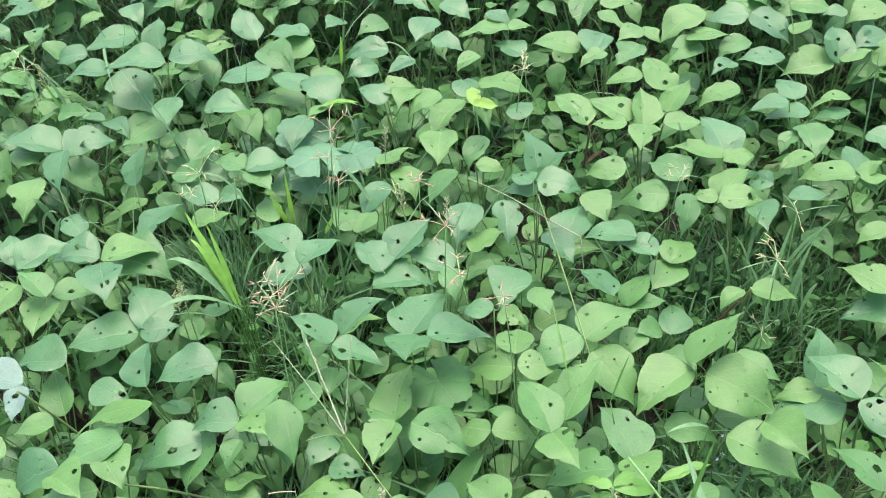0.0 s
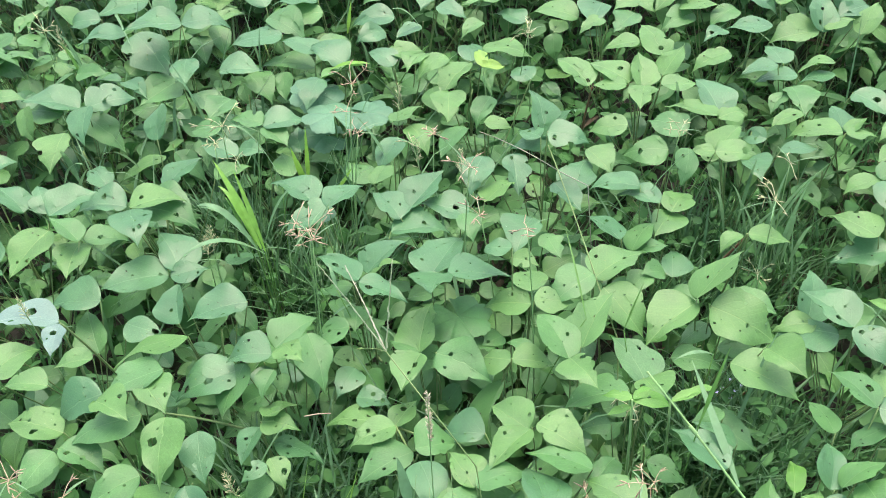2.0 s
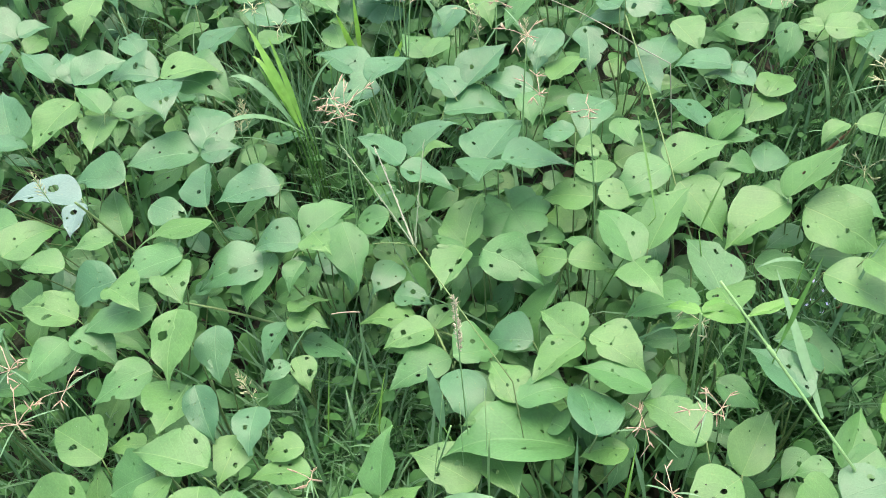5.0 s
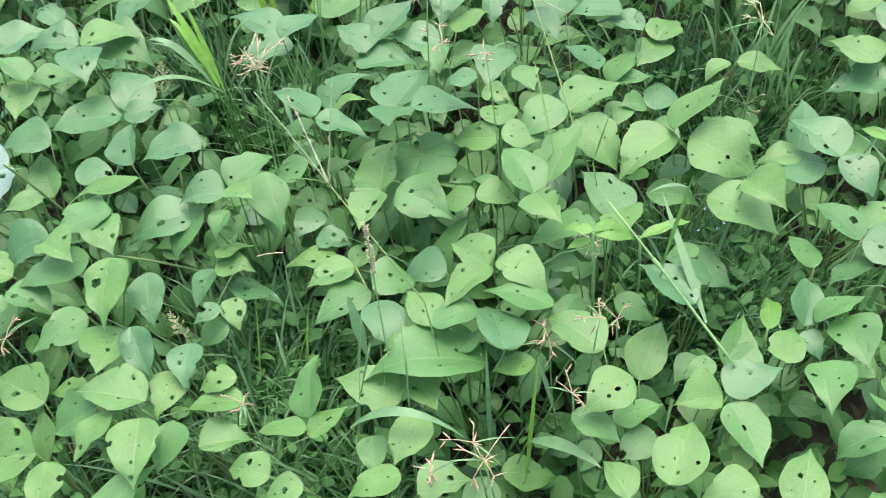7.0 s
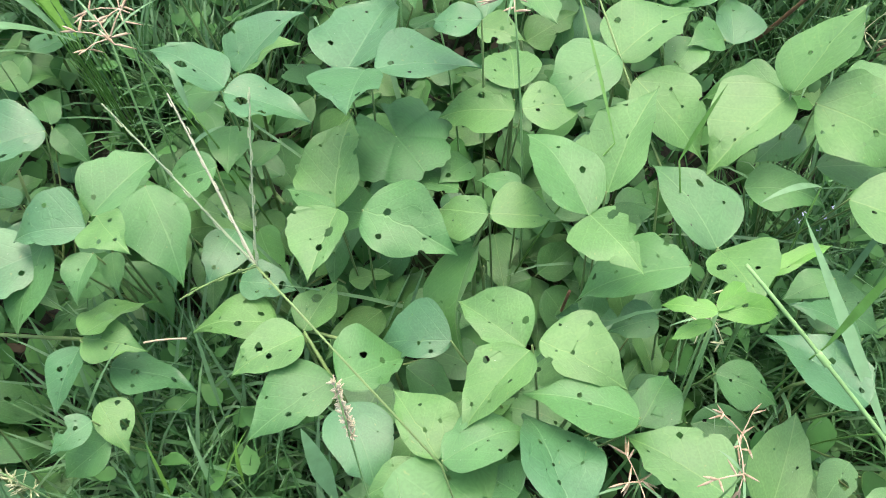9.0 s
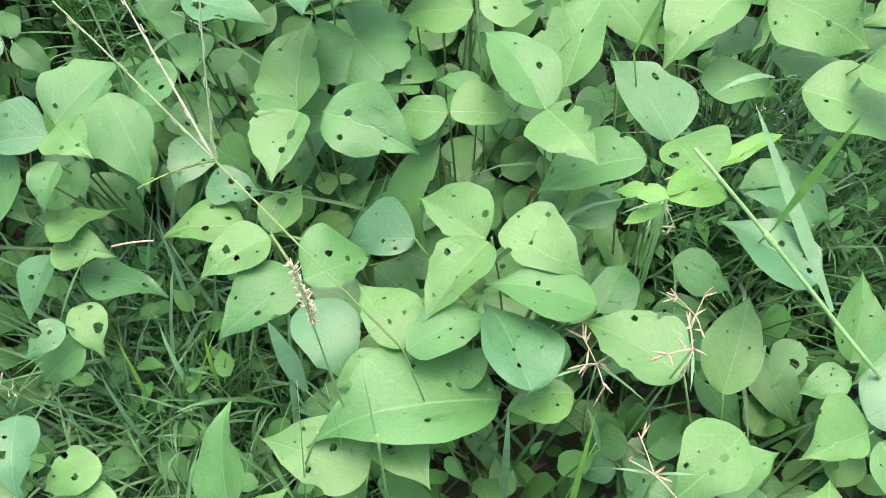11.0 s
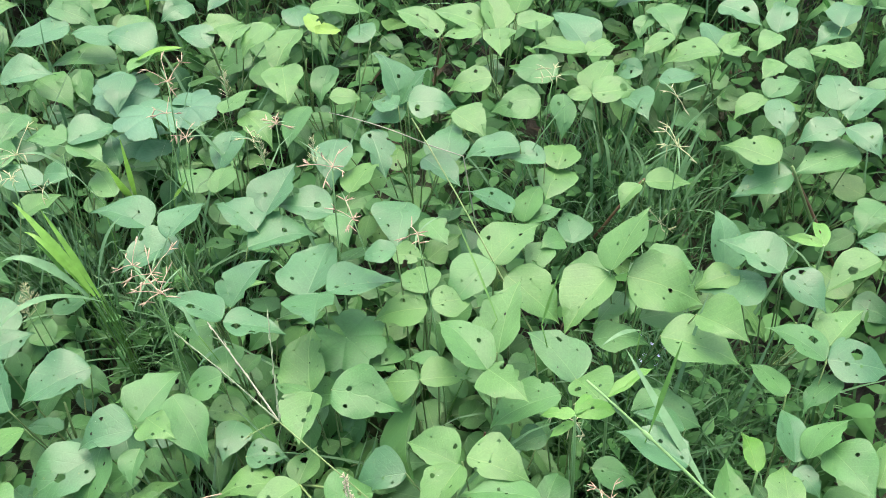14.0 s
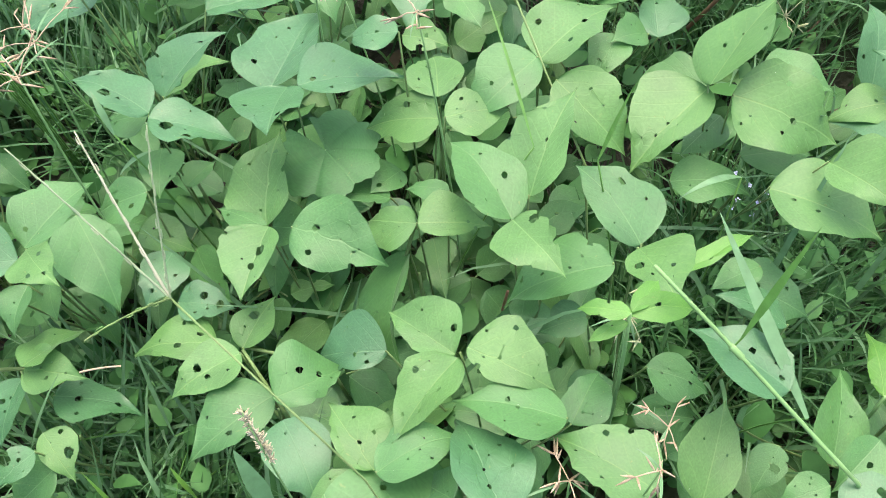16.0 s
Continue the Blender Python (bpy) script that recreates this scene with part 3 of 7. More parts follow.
leaflet(node, -0.318, 0.386, 0.285, -77, -8, 2, 0.060, 0.042, "y", skew=0.58)
node = petiole(plant, -0.377, 0.417, 0.316)
leaflet(node, -0.380, 0.408, 0.314, -175, -2, -3, 0.082, 0.060, "y", skew=-0.14, holes=((0.46, 0.37, 0.059), (0.04, 0.84, 0.038),))
leaflet(node, -0.374, 0.427, 0.317, 79, 2, 9, 0.089, 0.059, "y", skew=-0.27, holes=((0.55, 0.48, 0.037), (0.4, 0.28, 0.037), (0.27, 0.34, 0.028),))
node = petiole(plant, -0.352, 0.418, 0.286)
leaflet(node, -0.352, 0.418, 0.286, 169, -7, 10, 0.064, 0.044, "g", skew=0.35)
node = petiole(plant, -0.272, 0.437, 0.293)
leaflet(node, -0.272, 0.437, 0.293, 95, -4, 21, 0.069, 0.046, "y", skew=0.04, holes=((-0.06, 0.47, 0.035),))
node = petiole(plant, -0.283, 0.464, 0.298)
leaflet(node, -0.283, 0.464, 0.298, 102, -9, 3, 0.049, 0.035, "y", skew=-0.13, holes=((0.46, 0.48, 0.067), (-0.05, 0.4, 0.066),))
node = petiole(plant, -0.356, 0.476, 0.295)
leaflet(node, -0.356, 0.476, 0.295, 168, 1, -5, 0.062, 0.046, "y", skew=0.02, holes=((0.16, 0.8, 0.052), (-0.22, 0.56, 0.052),))
node = petiole(plant, -0.340, 0.504, 0.310)
leaflet(node, -0.340, 0.504, 0.310, -178, 3, -0, 0.058, 0.042, "b", skew=-0.06, holes=((0.16, 0.49, 0.057), (-0.16, 0.98, 0.042), (0.38, 0.67, 0.042),))
plant = bean_plant(-0.444, 0.444, 0.215)
node = petiole(plant, -0.413, 0.417, 0.311)
leaflet(node, -0.413, 0.417, 0.311, 147, -6, 21, 0.064, 0.043, "y", skew=-0.06, holes=((0.03, 0.75, 0.051),))
node = petiole(plant, -0.439, 0.430, 0.298)
leaflet(node, -0.439, 0.430, 0.298, 105, -27, -20, 0.070, 0.054, "g", skew=-0.28)
node = petiole(plant, -0.480, 0.484, 0.252)
leaflet(node, -0.480, 0.484, 0.252, 95, -7, 11, 0.048, 0.033, "y", skew=-0.12, holes=((0.28, 0.49, 0.056),))
plant = bean_plant(-0.024, 0.497, 0.217)
node = petiole(plant, 0.023, 0.477, 0.319)
leaflet(node, 0.023, 0.477, 0.319, 13, -17, 24, 0.090, 0.063, "b", skew=-0.17, holes=((-0.08, 0.59, 0.033), (0.25, 0.56, 0.017), (-0.31, 0.44, 0.011),))
node = petiole(plant, 0.056, 0.482, 0.281)
leaflet(node, 0.056, 0.482, 0.281, 94, -14, 18, 0.054, 0.037, "y", skew=0.41)
node = petiole(plant, -0.005, 0.489, 0.289)
leaflet(node, 0.001, 0.484, 0.282, 94, 5, 19, 0.144, 0.097, "g", skew=-0.27, holes=((0.48, 0.26, 0.017), (0.32, 0.4, 0.023),))
leaflet(node, -0.010, 0.495, 0.295, 44, -37, -15, 0.044, 0.033, "g", skew=-0.22)
node = petiole(plant, -0.087, 0.490, 0.253)
leaflet(node, -0.087, 0.490, 0.253, -154, 16, 2, 0.075, 0.057, "y", skew=0.02, holes=((0.16, 0.44, 0.055), (-0.1, 0.17, 0.022),))
node = petiole(plant, -0.070, 0.522, 0.284)
leaflet(node, -0.071, 0.517, 0.280, -108, -7, -12, 0.045, 0.030, "y", skew=-0.13)
leaflet(node, -0.074, 0.522, 0.281, 105, -6, 8, 0.050, 0.033, "y", skew=0.01)
leaflet(node, -0.064, 0.526, 0.292, 27, -8, -1, 0.068, 0.047, "y", skew=-0.37, holes=((0.21, 0.62, 0.03), (0.33, 0.34, 0.03), (0.06, 0.34, 0.03),))
node = petiole(plant, -0.061, 0.520, 0.308)
leaflet(node, -0.061, 0.520, 0.308, -72, -2, -17, 0.070, 0.045, "g", skew=0.04)
plant = bean_plant(-0.704, 0.536, 0.202)
node = petiole(plant, -0.690, 0.527, 0.283)
leaflet(node, -0.690, 0.527, 0.283, 176, -4, 4, 0.093, 0.065, "g", skew=-0.28, holes=((0, 0.39, 0.05), (0.4, 0.53, 0.03),))
node = petiole(plant, -0.712, 0.532, 0.280)
leaflet(node, -0.712, 0.532, 0.280, -12, 0, -8, 0.091, 0.062, "b", skew=0.09, holes=((-0.2, 0.66, 0.054), (-0.02, 0.78, 0.043),))
node = petiole(plant, -0.709, 0.547, 0.246)
leaflet(node, -0.709, 0.547, 0.246, -70, -18, -23, 0.086, 0.058, "g", skew=0.26)
plant = bean_plant(0.378, 0.537, 0.199)
node = petiole(plant, 0.370, 0.473, 0.271)
leaflet(node, 0.370, 0.473, 0.271, 177, 15, 8, 0.074, 0.056, "g", skew=0.36, holes=((0.14, 0.32, 0.043), (-0.3, 0.6, 0.032),))
node = petiole(plant, 0.338, 0.477, 0.265)
leaflet(node, 0.338, 0.477, 0.265, -22, -11, -1, 0.062, 0.044, "y", skew=0.12)
node = petiole(plant, 0.286, 0.495, 0.219)
leaflet(node, 0.286, 0.495, 0.219, -21, 6, 13, 0.080, 0.050, "g", skew=-0.08)
node = petiole(plant, 0.310, 0.499, 0.264)
leaflet(node, 0.310, 0.499, 0.264, 125, -6, -5, 0.054, 0.037, "g", skew=0.25, holes=((-0.16, 0.38, 0.062),))
node = petiole(plant, 0.373, 0.524, 0.266)
leaflet(node, 0.369, 0.522, 0.259, -160, -8, 7, 0.040, 0.030, "b", skew=0.03)
leaflet(node, 0.379, 0.523, 0.276, -64, 6, -43, 0.074, 0.047, "g", skew=0.00)
leaflet(node, 0.371, 0.527, 0.263, -15, 4, 22, 0.074, 0.048, "b", skew=0.15, holes=((-0.03, 0.76, 0.034), (-0.12, 0.42, 0.022),))
node = petiole(plant, 0.410, 0.529, 0.273)
leaflet(node, 0.410, 0.529, 0.273, -173, 12, 13, 0.076, 0.060, "g", skew=0.19, holes=((-0.27, 0.32, 0.043), (-0.42, 0.37, 0.043), (0.23, 0.34, 0.032),))
node = petiole(plant, 0.398, 0.607, 0.265)
leaflet(node, 0.398, 0.607, 0.265, 18, -3, 16, 0.060, 0.041, "g", skew=0.09)
node = petiole(plant, 0.463, 0.608, 0.274)
leaflet(node, 0.463, 0.608, 0.274, 109, -16, 32, 0.063, 0.040, "g", skew=-0.01)
node = petiole(plant, 0.450, 0.624, 0.294)
leaflet(node, 0.449, 0.624, 0.295, 35, -0, 11, 0.078, 0.054, "g", skew=-0.18, holes=((0.25, 0.31, 0.077), (-0.33, 0.47, 0.043),))
leaflet(node, 0.452, 0.624, 0.293, -110, -12, 11, 0.079, 0.058, "b", skew=0.08, holes=((-0.17, 0.42, 0.076), (0.06, 0.47, 0.033), (0.05, 0.26, 0.032),))
plant = bean_plant(-0.435, 0.565, 0.236)
node = petiole(plant, -0.407, 0.516, 0.330)
leaflet(node, -0.407, 0.516, 0.330, -153, -20, 4, 0.068, 0.039, "b", skew=0.01)
node = petiole(plant, -0.431, 0.536, 0.296)
leaflet(node, -0.431, 0.536, 0.296, 175, 19, -11, 0.079, 0.060, "y", skew=-0.35, holes=((0.02, 0.52, 0.043), (0.3, 0.76, 0.064),))
node = petiole(plant, -0.481, 0.560, 0.289)
leaflet(node, -0.481, 0.560, 0.289, 121, -10, -2, 0.081, 0.058, "g", skew=-0.06, holes=((-0.22, 0.63, 0.044),))
node = petiole(plant, -0.443, 0.602, 0.351)
leaflet(node, -0.443, 0.602, 0.351, -178, -13, 15, 0.092, 0.062, "y", skew=0.15, holes=((0.16, 0.36, 0.066),))
node = petiole(plant, -0.412, 0.609, 0.308)
leaflet(node, -0.412, 0.609, 0.308, -167, -15, 7, 0.071, 0.047, "b", skew=-0.07)
plant = bean_plant(0.032, 0.579, 0.213)
node = petiole(plant, 0.080, 0.538, 0.308)
leaflet(node, 0.080, 0.538, 0.308, 71, 1, 29, 0.084, 0.055, "g", skew=0.21)
node = petiole(plant, 0.086, 0.544, 0.270)
leaflet(node, 0.086, 0.544, 0.270, -36, -12, -8, 0.056, 0.039, "g", skew=-0.24)
node = petiole(plant, 0.011, 0.599, 0.310)
leaflet(node, 0.008, 0.594, 0.315, 135, -6, 19, 0.080, 0.052, "y", skew=-0.17, holes=((0.36, 0.32, 0.038), (0.38, 0.39, 0.025), (0.11, 0.72, 0.025), (-0.15, 0.36, 0.025), (-0.1, 0.61, 0.025),))
leaflet(node, 0.017, 0.600, 0.316, -123, -11, 4, 0.073, 0.052, "y", skew=0.49, holes=((-0.54, 0.36, 0.035), (-0.59, 0.43, 0.035), (0.2, 0.17, 0.041), (0.04, 0.19, 0.014), (-0.33, 0.1, 0.021),))
leaflet(node, 0.007, 0.602, 0.299, 45, -7, -13, 0.069, 0.047, "y", skew=-0.56, holes=((0.35, 0.17, 0.045), (0.66, 0.24, 0.03),))
node = petiole(plant, -0.048, 0.633, 0.250)
leaflet(node, -0.048, 0.633, 0.250, 79, -18, -12, 0.065, 0.049, "b", skew=-0.38, holes=((0.44, 0.5, 0.017), (-0.04, 0.26, 0.017),))
plant = bean_plant(0.259, 0.597, 0.185)
node = petiole(plant, 0.249, 0.515, 0.223)
leaflet(node, 0.249, 0.515, 0.223, 138, -9, -5, 0.046, 0.031, "g", skew=-0.06, holes=((-0.15, 0.38, 0.099),))
node = petiole(plant, 0.241, 0.534, 0.308)
leaflet(node, 0.241, 0.534, 0.308, 44, 4, 13, 0.083, 0.057, "b", skew=0.06, holes=((0.14, 0.44, 0.038), (0.07, 0.11, 0.025), (0.39, 0.11, 0.019),))
node = petiole(plant, 0.276, 0.605, 0.248)
leaflet(node, 0.276, 0.605, 0.248, 56, 8, 33, 0.061, 0.041, "b", skew=-0.31)
node = petiole(plant, 0.273, 0.664, 0.237)
leaflet(node, 0.273, 0.664, 0.237, 105, -6, 11, 0.048, 0.032, "g", skew=-0.09)
node = petiole(plant, 0.255, 0.665, 0.217)
leaflet(node, 0.255, 0.665, 0.217, -123, -12, 8, 0.074, 0.055, "g", skew=0.02)
plant = bean_plant(-0.334, 0.618, 0.180)
node = petiole(plant, -0.325, 0.581, 0.232)
leaflet(node, -0.325, 0.581, 0.232, 120, -19, -12, 0.049, 0.037, "g", skew=-0.18)
node = petiole(plant, -0.330, 0.589, 0.258)
leaflet(node, -0.330, 0.589, 0.258, 125, -7, 3, 0.040, 0.028, "b", skew=-0.21, holes=((0.42, 0.52, 0.134), (0.06, 0.51, 0.103), (0.11, 0.31, 0.059),))
node = petiole(plant, -0.332, 0.610, 0.240)
leaflet(node, -0.332, 0.610, 0.240, -150, -9, -2, 0.049, 0.034, "y", skew=0.29, holes=((-0.25, 0.54, 0.096), (-0.35, 0.16, 0.048), (-0.4, 0.41, 0.024),))
node = petiole(plant, -0.334, 0.650, 0.218)
leaflet(node, -0.334, 0.650, 0.218, -103, -17, -23, 0.074, 0.047, "b", skew=-0.11, holes=((0.03, 0.29, 0.059), (-0, 0.72, 0.034), (0.35, 0.31, 0.025),))
node = petiole(plant, -0.349, 0.662, 0.250)
leaflet(node, -0.353, 0.660, 0.241, 158, -12, 20, 0.058, 0.039, "b", skew=-0.19, holes=((0.18, 0.37, 0.054),))
leaflet(node, -0.344, 0.661, 0.261, -54, -16, -27, 0.069, 0.046, "y", skew=0.24, holes=((-0.28, 0.74, 0.036),))
leaflet(node, -0.349, 0.665, 0.247, -107, 4, 7, 0.057, 0.042, "y", skew=0.07, holes=((-0.19, 0.48, 0.021), (0.13, 0.45, 0.032),))
plant = bean_plant(-0.162, 0.638, 0.182)
node = petiole(plant, -0.135, 0.591, 0.268)
leaflet(node, -0.132, 0.582, 0.268, -163, -3, -7, 0.073, 0.054, "b", skew=0.01, holes=((0.04, 0.16, 0.015), (-0.48, 0.51, 0.015),))
leaflet(node, -0.137, 0.600, 0.269, -61, -28, 15, 0.070, 0.055, "g", skew=0.49, holes=((-0.21, 0.4, 0.039), (-0.04, 0.6, 0.048), (0.08, 0.73, 0.024), (-0.29, 0.27, 0.016),))
node = petiole(plant, -0.143, 0.611, 0.246)
leaflet(node, -0.143, 0.611, 0.246, 120, -4, 4, 0.084, 0.057, "g", skew=-0.29, holes=((-0.1, 0.53, 0.033),))
node = petiole(plant, -0.167, 0.650, 0.250)
leaflet(node, -0.167, 0.650, 0.250, 115, -2, 8, 0.067, 0.046, "y", skew=-0.03, holes=((0.14, 0.53, 0.06), (-0.11, 0.47, 0.042), (-0.21, 0.22, 0.025),))
node = petiole(plant, -0.170, 0.664, 0.227)
leaflet(node, -0.170, 0.664, 0.227, -31, -8, -11, 0.057, 0.039, "y", skew=0.07, holes=((-0.11, 0.53, 0.084),))
node = petiole(plant, -0.193, 0.673, 0.225)
leaflet(node, -0.193, 0.673, 0.225, 85, 1, 17, 0.073, 0.048, "y", skew=-0.25, holes=((-0.05, 0.44, 0.049), (-0.02, 0.36, 0.049), (0.01, 0.28, 0.049), (0.18, 0.19, 0.033), (0.4, 0.39, 0.025), (0.34, 0.45, 0.017),))
plant = bean_plant(0.147, 0.640, 0.215)
node = petiole(plant, 0.159, 0.591, 0.237)
leaflet(node, 0.159, 0.591, 0.237, -114, -15, -8, 0.059, 0.042, "g", skew=-0.21, holes=((-0.16, 0.76, 0.049), (0.05, 0.63, 0.029),))
node = petiole(plant, 0.116, 0.630, 0.266)
leaflet(node, 0.116, 0.630, 0.266, 98, -6, -9, 0.042, 0.032, "g", skew=-0.12)
node = petiole(plant, 0.154, 0.651, 0.335)
leaflet(node, 0.154, 0.651, 0.335, -170, 28, 15, 0.068, 0.052, "y", skew=0.32, holes=((0.15, 0.33, 0.06), (-0.23, 0.55, 0.029),))
node = petiole(plant, 0.139, 0.655, 0.306)
leaflet(node, 0.139, 0.655, 0.306, 91, -20, 19, 0.097, 0.065, "g", skew=-0.24, holes=((0.16, 0.77, 0.023), (0.1, 0.58, 0.022), (0.36, 0.15, 0.028),))
node = petiole(plant, 0.168, 0.676, 0.289)
leaflet(node, 0.168, 0.676, 0.289, 24, 0, 9, 0.093, 0.061, "g", skew=-0.32, holes=((0.32, 0.58, 0.043), (0.22, 0.6, 0.018), (0.44, 0.33, 0.025), (0.4, 0.44, 0.018), (-0.16, 0.27, 0.012),))
plant = bean_plant(-0.537, 0.656, 0.228)
node = petiole(plant, -0.599, 0.604, 0.287)
leaflet(node, -0.604, 0.602, 0.284, 152, -5, -7, 0.067, 0.049, "g", skew=-0.07, holes=((0.13, 0.8, 0.042),))
leaflet(node, -0.594, 0.605, 0.289, -115, -12, -7, 0.071, 0.048, "g", skew=0.19, holes=((0.11, 0.19, 0.066), (0.01, 0.49, 0.065),))
node = petiole(plant, -0.602, 0.635, 0.278)
leaflet(node, -0.602, 0.635, 0.278, 77, 5, 5, 0.085, 0.057, "y", skew=-0.04, holes=((-0.22, 0.39, 0.068), (0.05, 0.57, 0.034), (0.34, 0.27, 0.023), (-0.26, 0.25, 0.045), (0.11, 0.17, 0.023),))
node = petiole(plant, -0.494, 0.642, 0.303)
leaflet(node, -0.494, 0.642, 0.303, 110, -3, 9, 0.096, 0.067, "g", skew=0.11)
node = petiole(plant, -0.549, 0.659, 0.319)
leaflet(node, -0.550, 0.651, 0.323, -127, 13, 0, 0.071, 0.052, "y", skew=0.33, holes=((-0.36, 0.49, 0.064),))
leaflet(node, -0.549, 0.668, 0.314, 105, -23, -23, 0.075, 0.058, "b", skew=-0.29)
node = petiole(plant, -0.503, 0.692, 0.315)
leaflet(node, -0.503, 0.692, 0.315, -141, 1, -3, 0.074, 0.053, "y", skew=0.33, holes=((-0.23, 0.69, 0.037),))
node = petiole(plant, -0.473, 0.703, 0.319)
leaflet(node, -0.473, 0.703, 0.319, 116, -4, 7, 0.085, 0.059, "g", skew=-0.27, holes=((0.37, 0.73, 0.067),))
plant = bean_plant(0.074, 0.694, 0.222)
node = petiole(plant, 0.072, 0.662, 0.255)
leaflet(node, 0.072, 0.662, 0.255, 163, 1, 0, 0.033, 0.025, "g", skew=0.05)
node = petiole(plant, 0.068, 0.699, 0.317)
leaflet(node, 0.067, 0.697, 0.322, -154, 17, 1, 0.068, 0.051, "y", skew=-0.22, holes=((-0.22, 0.21, 0.062), (-0.18, 0.67, 0.038),))
leaflet(node, 0.068, 0.702, 0.313, 23, 4, 15, 0.094, 0.060, "g", skew=0.03, holes=((0.22, 0.38, 0.041), (-0.43, 0.23, 0.017), (-0.21, 0.24, 0.017),))
node = petiole(plant, 0.084, 0.721, 0.314)
leaflet(node, 0.084, 0.721, 0.314, -32, 11, -20, 0.103, 0.062, "y", skew=0.30, holes=((-0.56, 0.41, 0.033), (-0.56, 0.61, 0.011),))
plant = bean_plant(-0.001, 0.737, 0.202)
node = petiole(plant, -0.019, 0.723, 0.249)
leaflet(node, -0.019, 0.723, 0.249, 162, -9, 46, 0.103, 0.066, "g", skew=-0.38)
node = petiole(plant, -0.008, 0.726, 0.287)
leaflet(node, -0.007, 0.724, 0.290, -96, -12, 1, 0.062, 0.044, "y", skew=0.43, holes=((0.08, 0.77, 0.036),))
leaflet(node, -0.009, 0.728, 0.283, 62, -23, -15, 0.056, 0.042, "y", skew=0.27)
node = petiole(plant, 0.023, 0.762, 0.271)
leaflet(node, 0.023, 0.762, 0.271, 72, -5, 11, 0.040, 0.028, "g", skew=0.26)
plant = bean_plant(-0.328, 0.750, 0.213)
node = petiole(plant, -0.333, 0.724, 0.282)
leaflet(node, -0.333, 0.724, 0.282, 160, -11, 5, 0.044, 0.031, "g", skew=-0.28)
node = petiole(plant, -0.311, 0.726, 0.336)
leaflet(node, -0.311, 0.726, 0.336, -143, 18, 6, 0.054, 0.040, "y", skew=-0.18, holes=((-0.13, 0.33, 0.042), (0.28, 0.56, 0.052), (0.03, 0.72, 0.031),))
node = petiole(plant, -0.327, 0.738, 0.256)
leaflet(node, -0.327, 0.738, 0.256, -171, -12, 12, 0.036, 0.024, "g", skew=-0.09)
node = petiole(plant, -0.382, 0.742, 0.269)
leaflet(node, -0.386, 0.739, 0.266, 114, -3, -5, 0.096, 0.069, "b", skew=-0.12, holes=((0.04, 0.78, 0.05), (-0.03, 0.46, 0.06),))
leaflet(node, -0.379, 0.745, 0.271, 159, -16, 19, 0.086, 0.057, "g", skew=-0.05)
node = petiole(plant, -0.334, 0.747, 0.294)
leaflet(node, -0.336, 0.741, 0.296, 90, -8, -14, 0.070, 0.051, "b", skew=-0.48, holes=((0.43, 0.46, 0.041),))
leaflet(node, -0.333, 0.754, 0.293, -42, -1, -1, 0.080, 0.055, "g", skew=0.46, holes=((-0.17, 0.16, 0.031), (-0.54, 0.68, 0.024),))
node = petiole(plant, -0.289, 0.775, 0.297)
leaflet(node, -0.289, 0.775, 0.297, -160, -20, -14, 0.090, 0.057, "g", skew=-0.20)
node = petiole(plant, -0.321, 0.795, 0.256)
leaflet(node, -0.317, 0.789, 0.260, -150, -15, -32, 0.093, 0.056, "g", skew=0.06, holes=((0.25, 0.29, 0.013),))
leaflet(node, -0.325, 0.801, 0.251, -29, -21, 17, 0.041, 0.030, "g", skew=0.22)
plant = bean_plant(0.482, 0.750, 0.210)
node = petiole(plant, 0.464, 0.643, 0.290)
leaflet(node, 0.464, 0.643, 0.290, -59, -0, -20, 0.076, 0.050, "y", skew=0.45, holes=((-0.64, 0.36, 0.046), (-0.26, 0.5, 0.035),))
node = petiole(plant, 0.447, 0.736, 0.317)
leaflet(node, 0.447, 0.736, 0.317, -151, -12, 5, 0.066, 0.047, "b", skew=0.31, holes=((-0.36, 0.19, 0.066), (-0.46, 0.33, 0.066), (-0.07, 0.15, 0.066),))
node = petiole(plant, 0.581, 0.737, 0.298)
leaflet(node, 0.581, 0.737, 0.298, 97, -22, 12, 0.079, 0.052, "y", skew=-0.45, holes=((0.09, 0.45, 0.081),))
node = petiole(plant, 0.456, 0.752, 0.299)
leaflet(node, 0.456, 0.752, 0.299, 36, 1, -5, 0.089, 0.063, "b", skew=-0.42, holes=((-0.08, 0.25, 0.04),))
node = petiole(plant, 0.611, 0.754, 0.285)
leaflet(node, 0.611, 0.754, 0.285, 35, -13, -17, 0.048, 0.036, "b", skew=-0.17)
node = petiole(plant, 0.446, 0.763, 0.272)
leaflet(node, 0.446, 0.763, 0.272, 77, -8, 1, 0.086, 0.061, "b", skew=0.39)
node = petiole(plant, 0.419, 0.783, 0.272)
leaflet(node, 0.419, 0.783, 0.272, 89, -12, 4, 0.062, 0.043, "y", skew=-0.02)
node = petiole(plant, 0.435, 0.835, 0.213)
leaflet(node, 0.435, 0.835, 0.213, -17, 16, 25, 0.097, 0.059, "b", skew=-0.16)
plant = bean_plant(-0.128, 0.755, 0.198)
node = petiole(plant, -0.110, 0.735, 0.295)
leaflet(node, -0.110, 0.735, 0.295, -119, -9, 11, 0.086, 0.065, "g", skew=0.10, holes=((-0.09, 0.23, 0.045), (-0.11, 0.3, 0.039), (0.02, 0.65, 0.019), (0.2, 0.69, 0.039), (0.24, 0.26, 0.032),))
node = petiole(plant, -0.135, 0.750, 0.274)
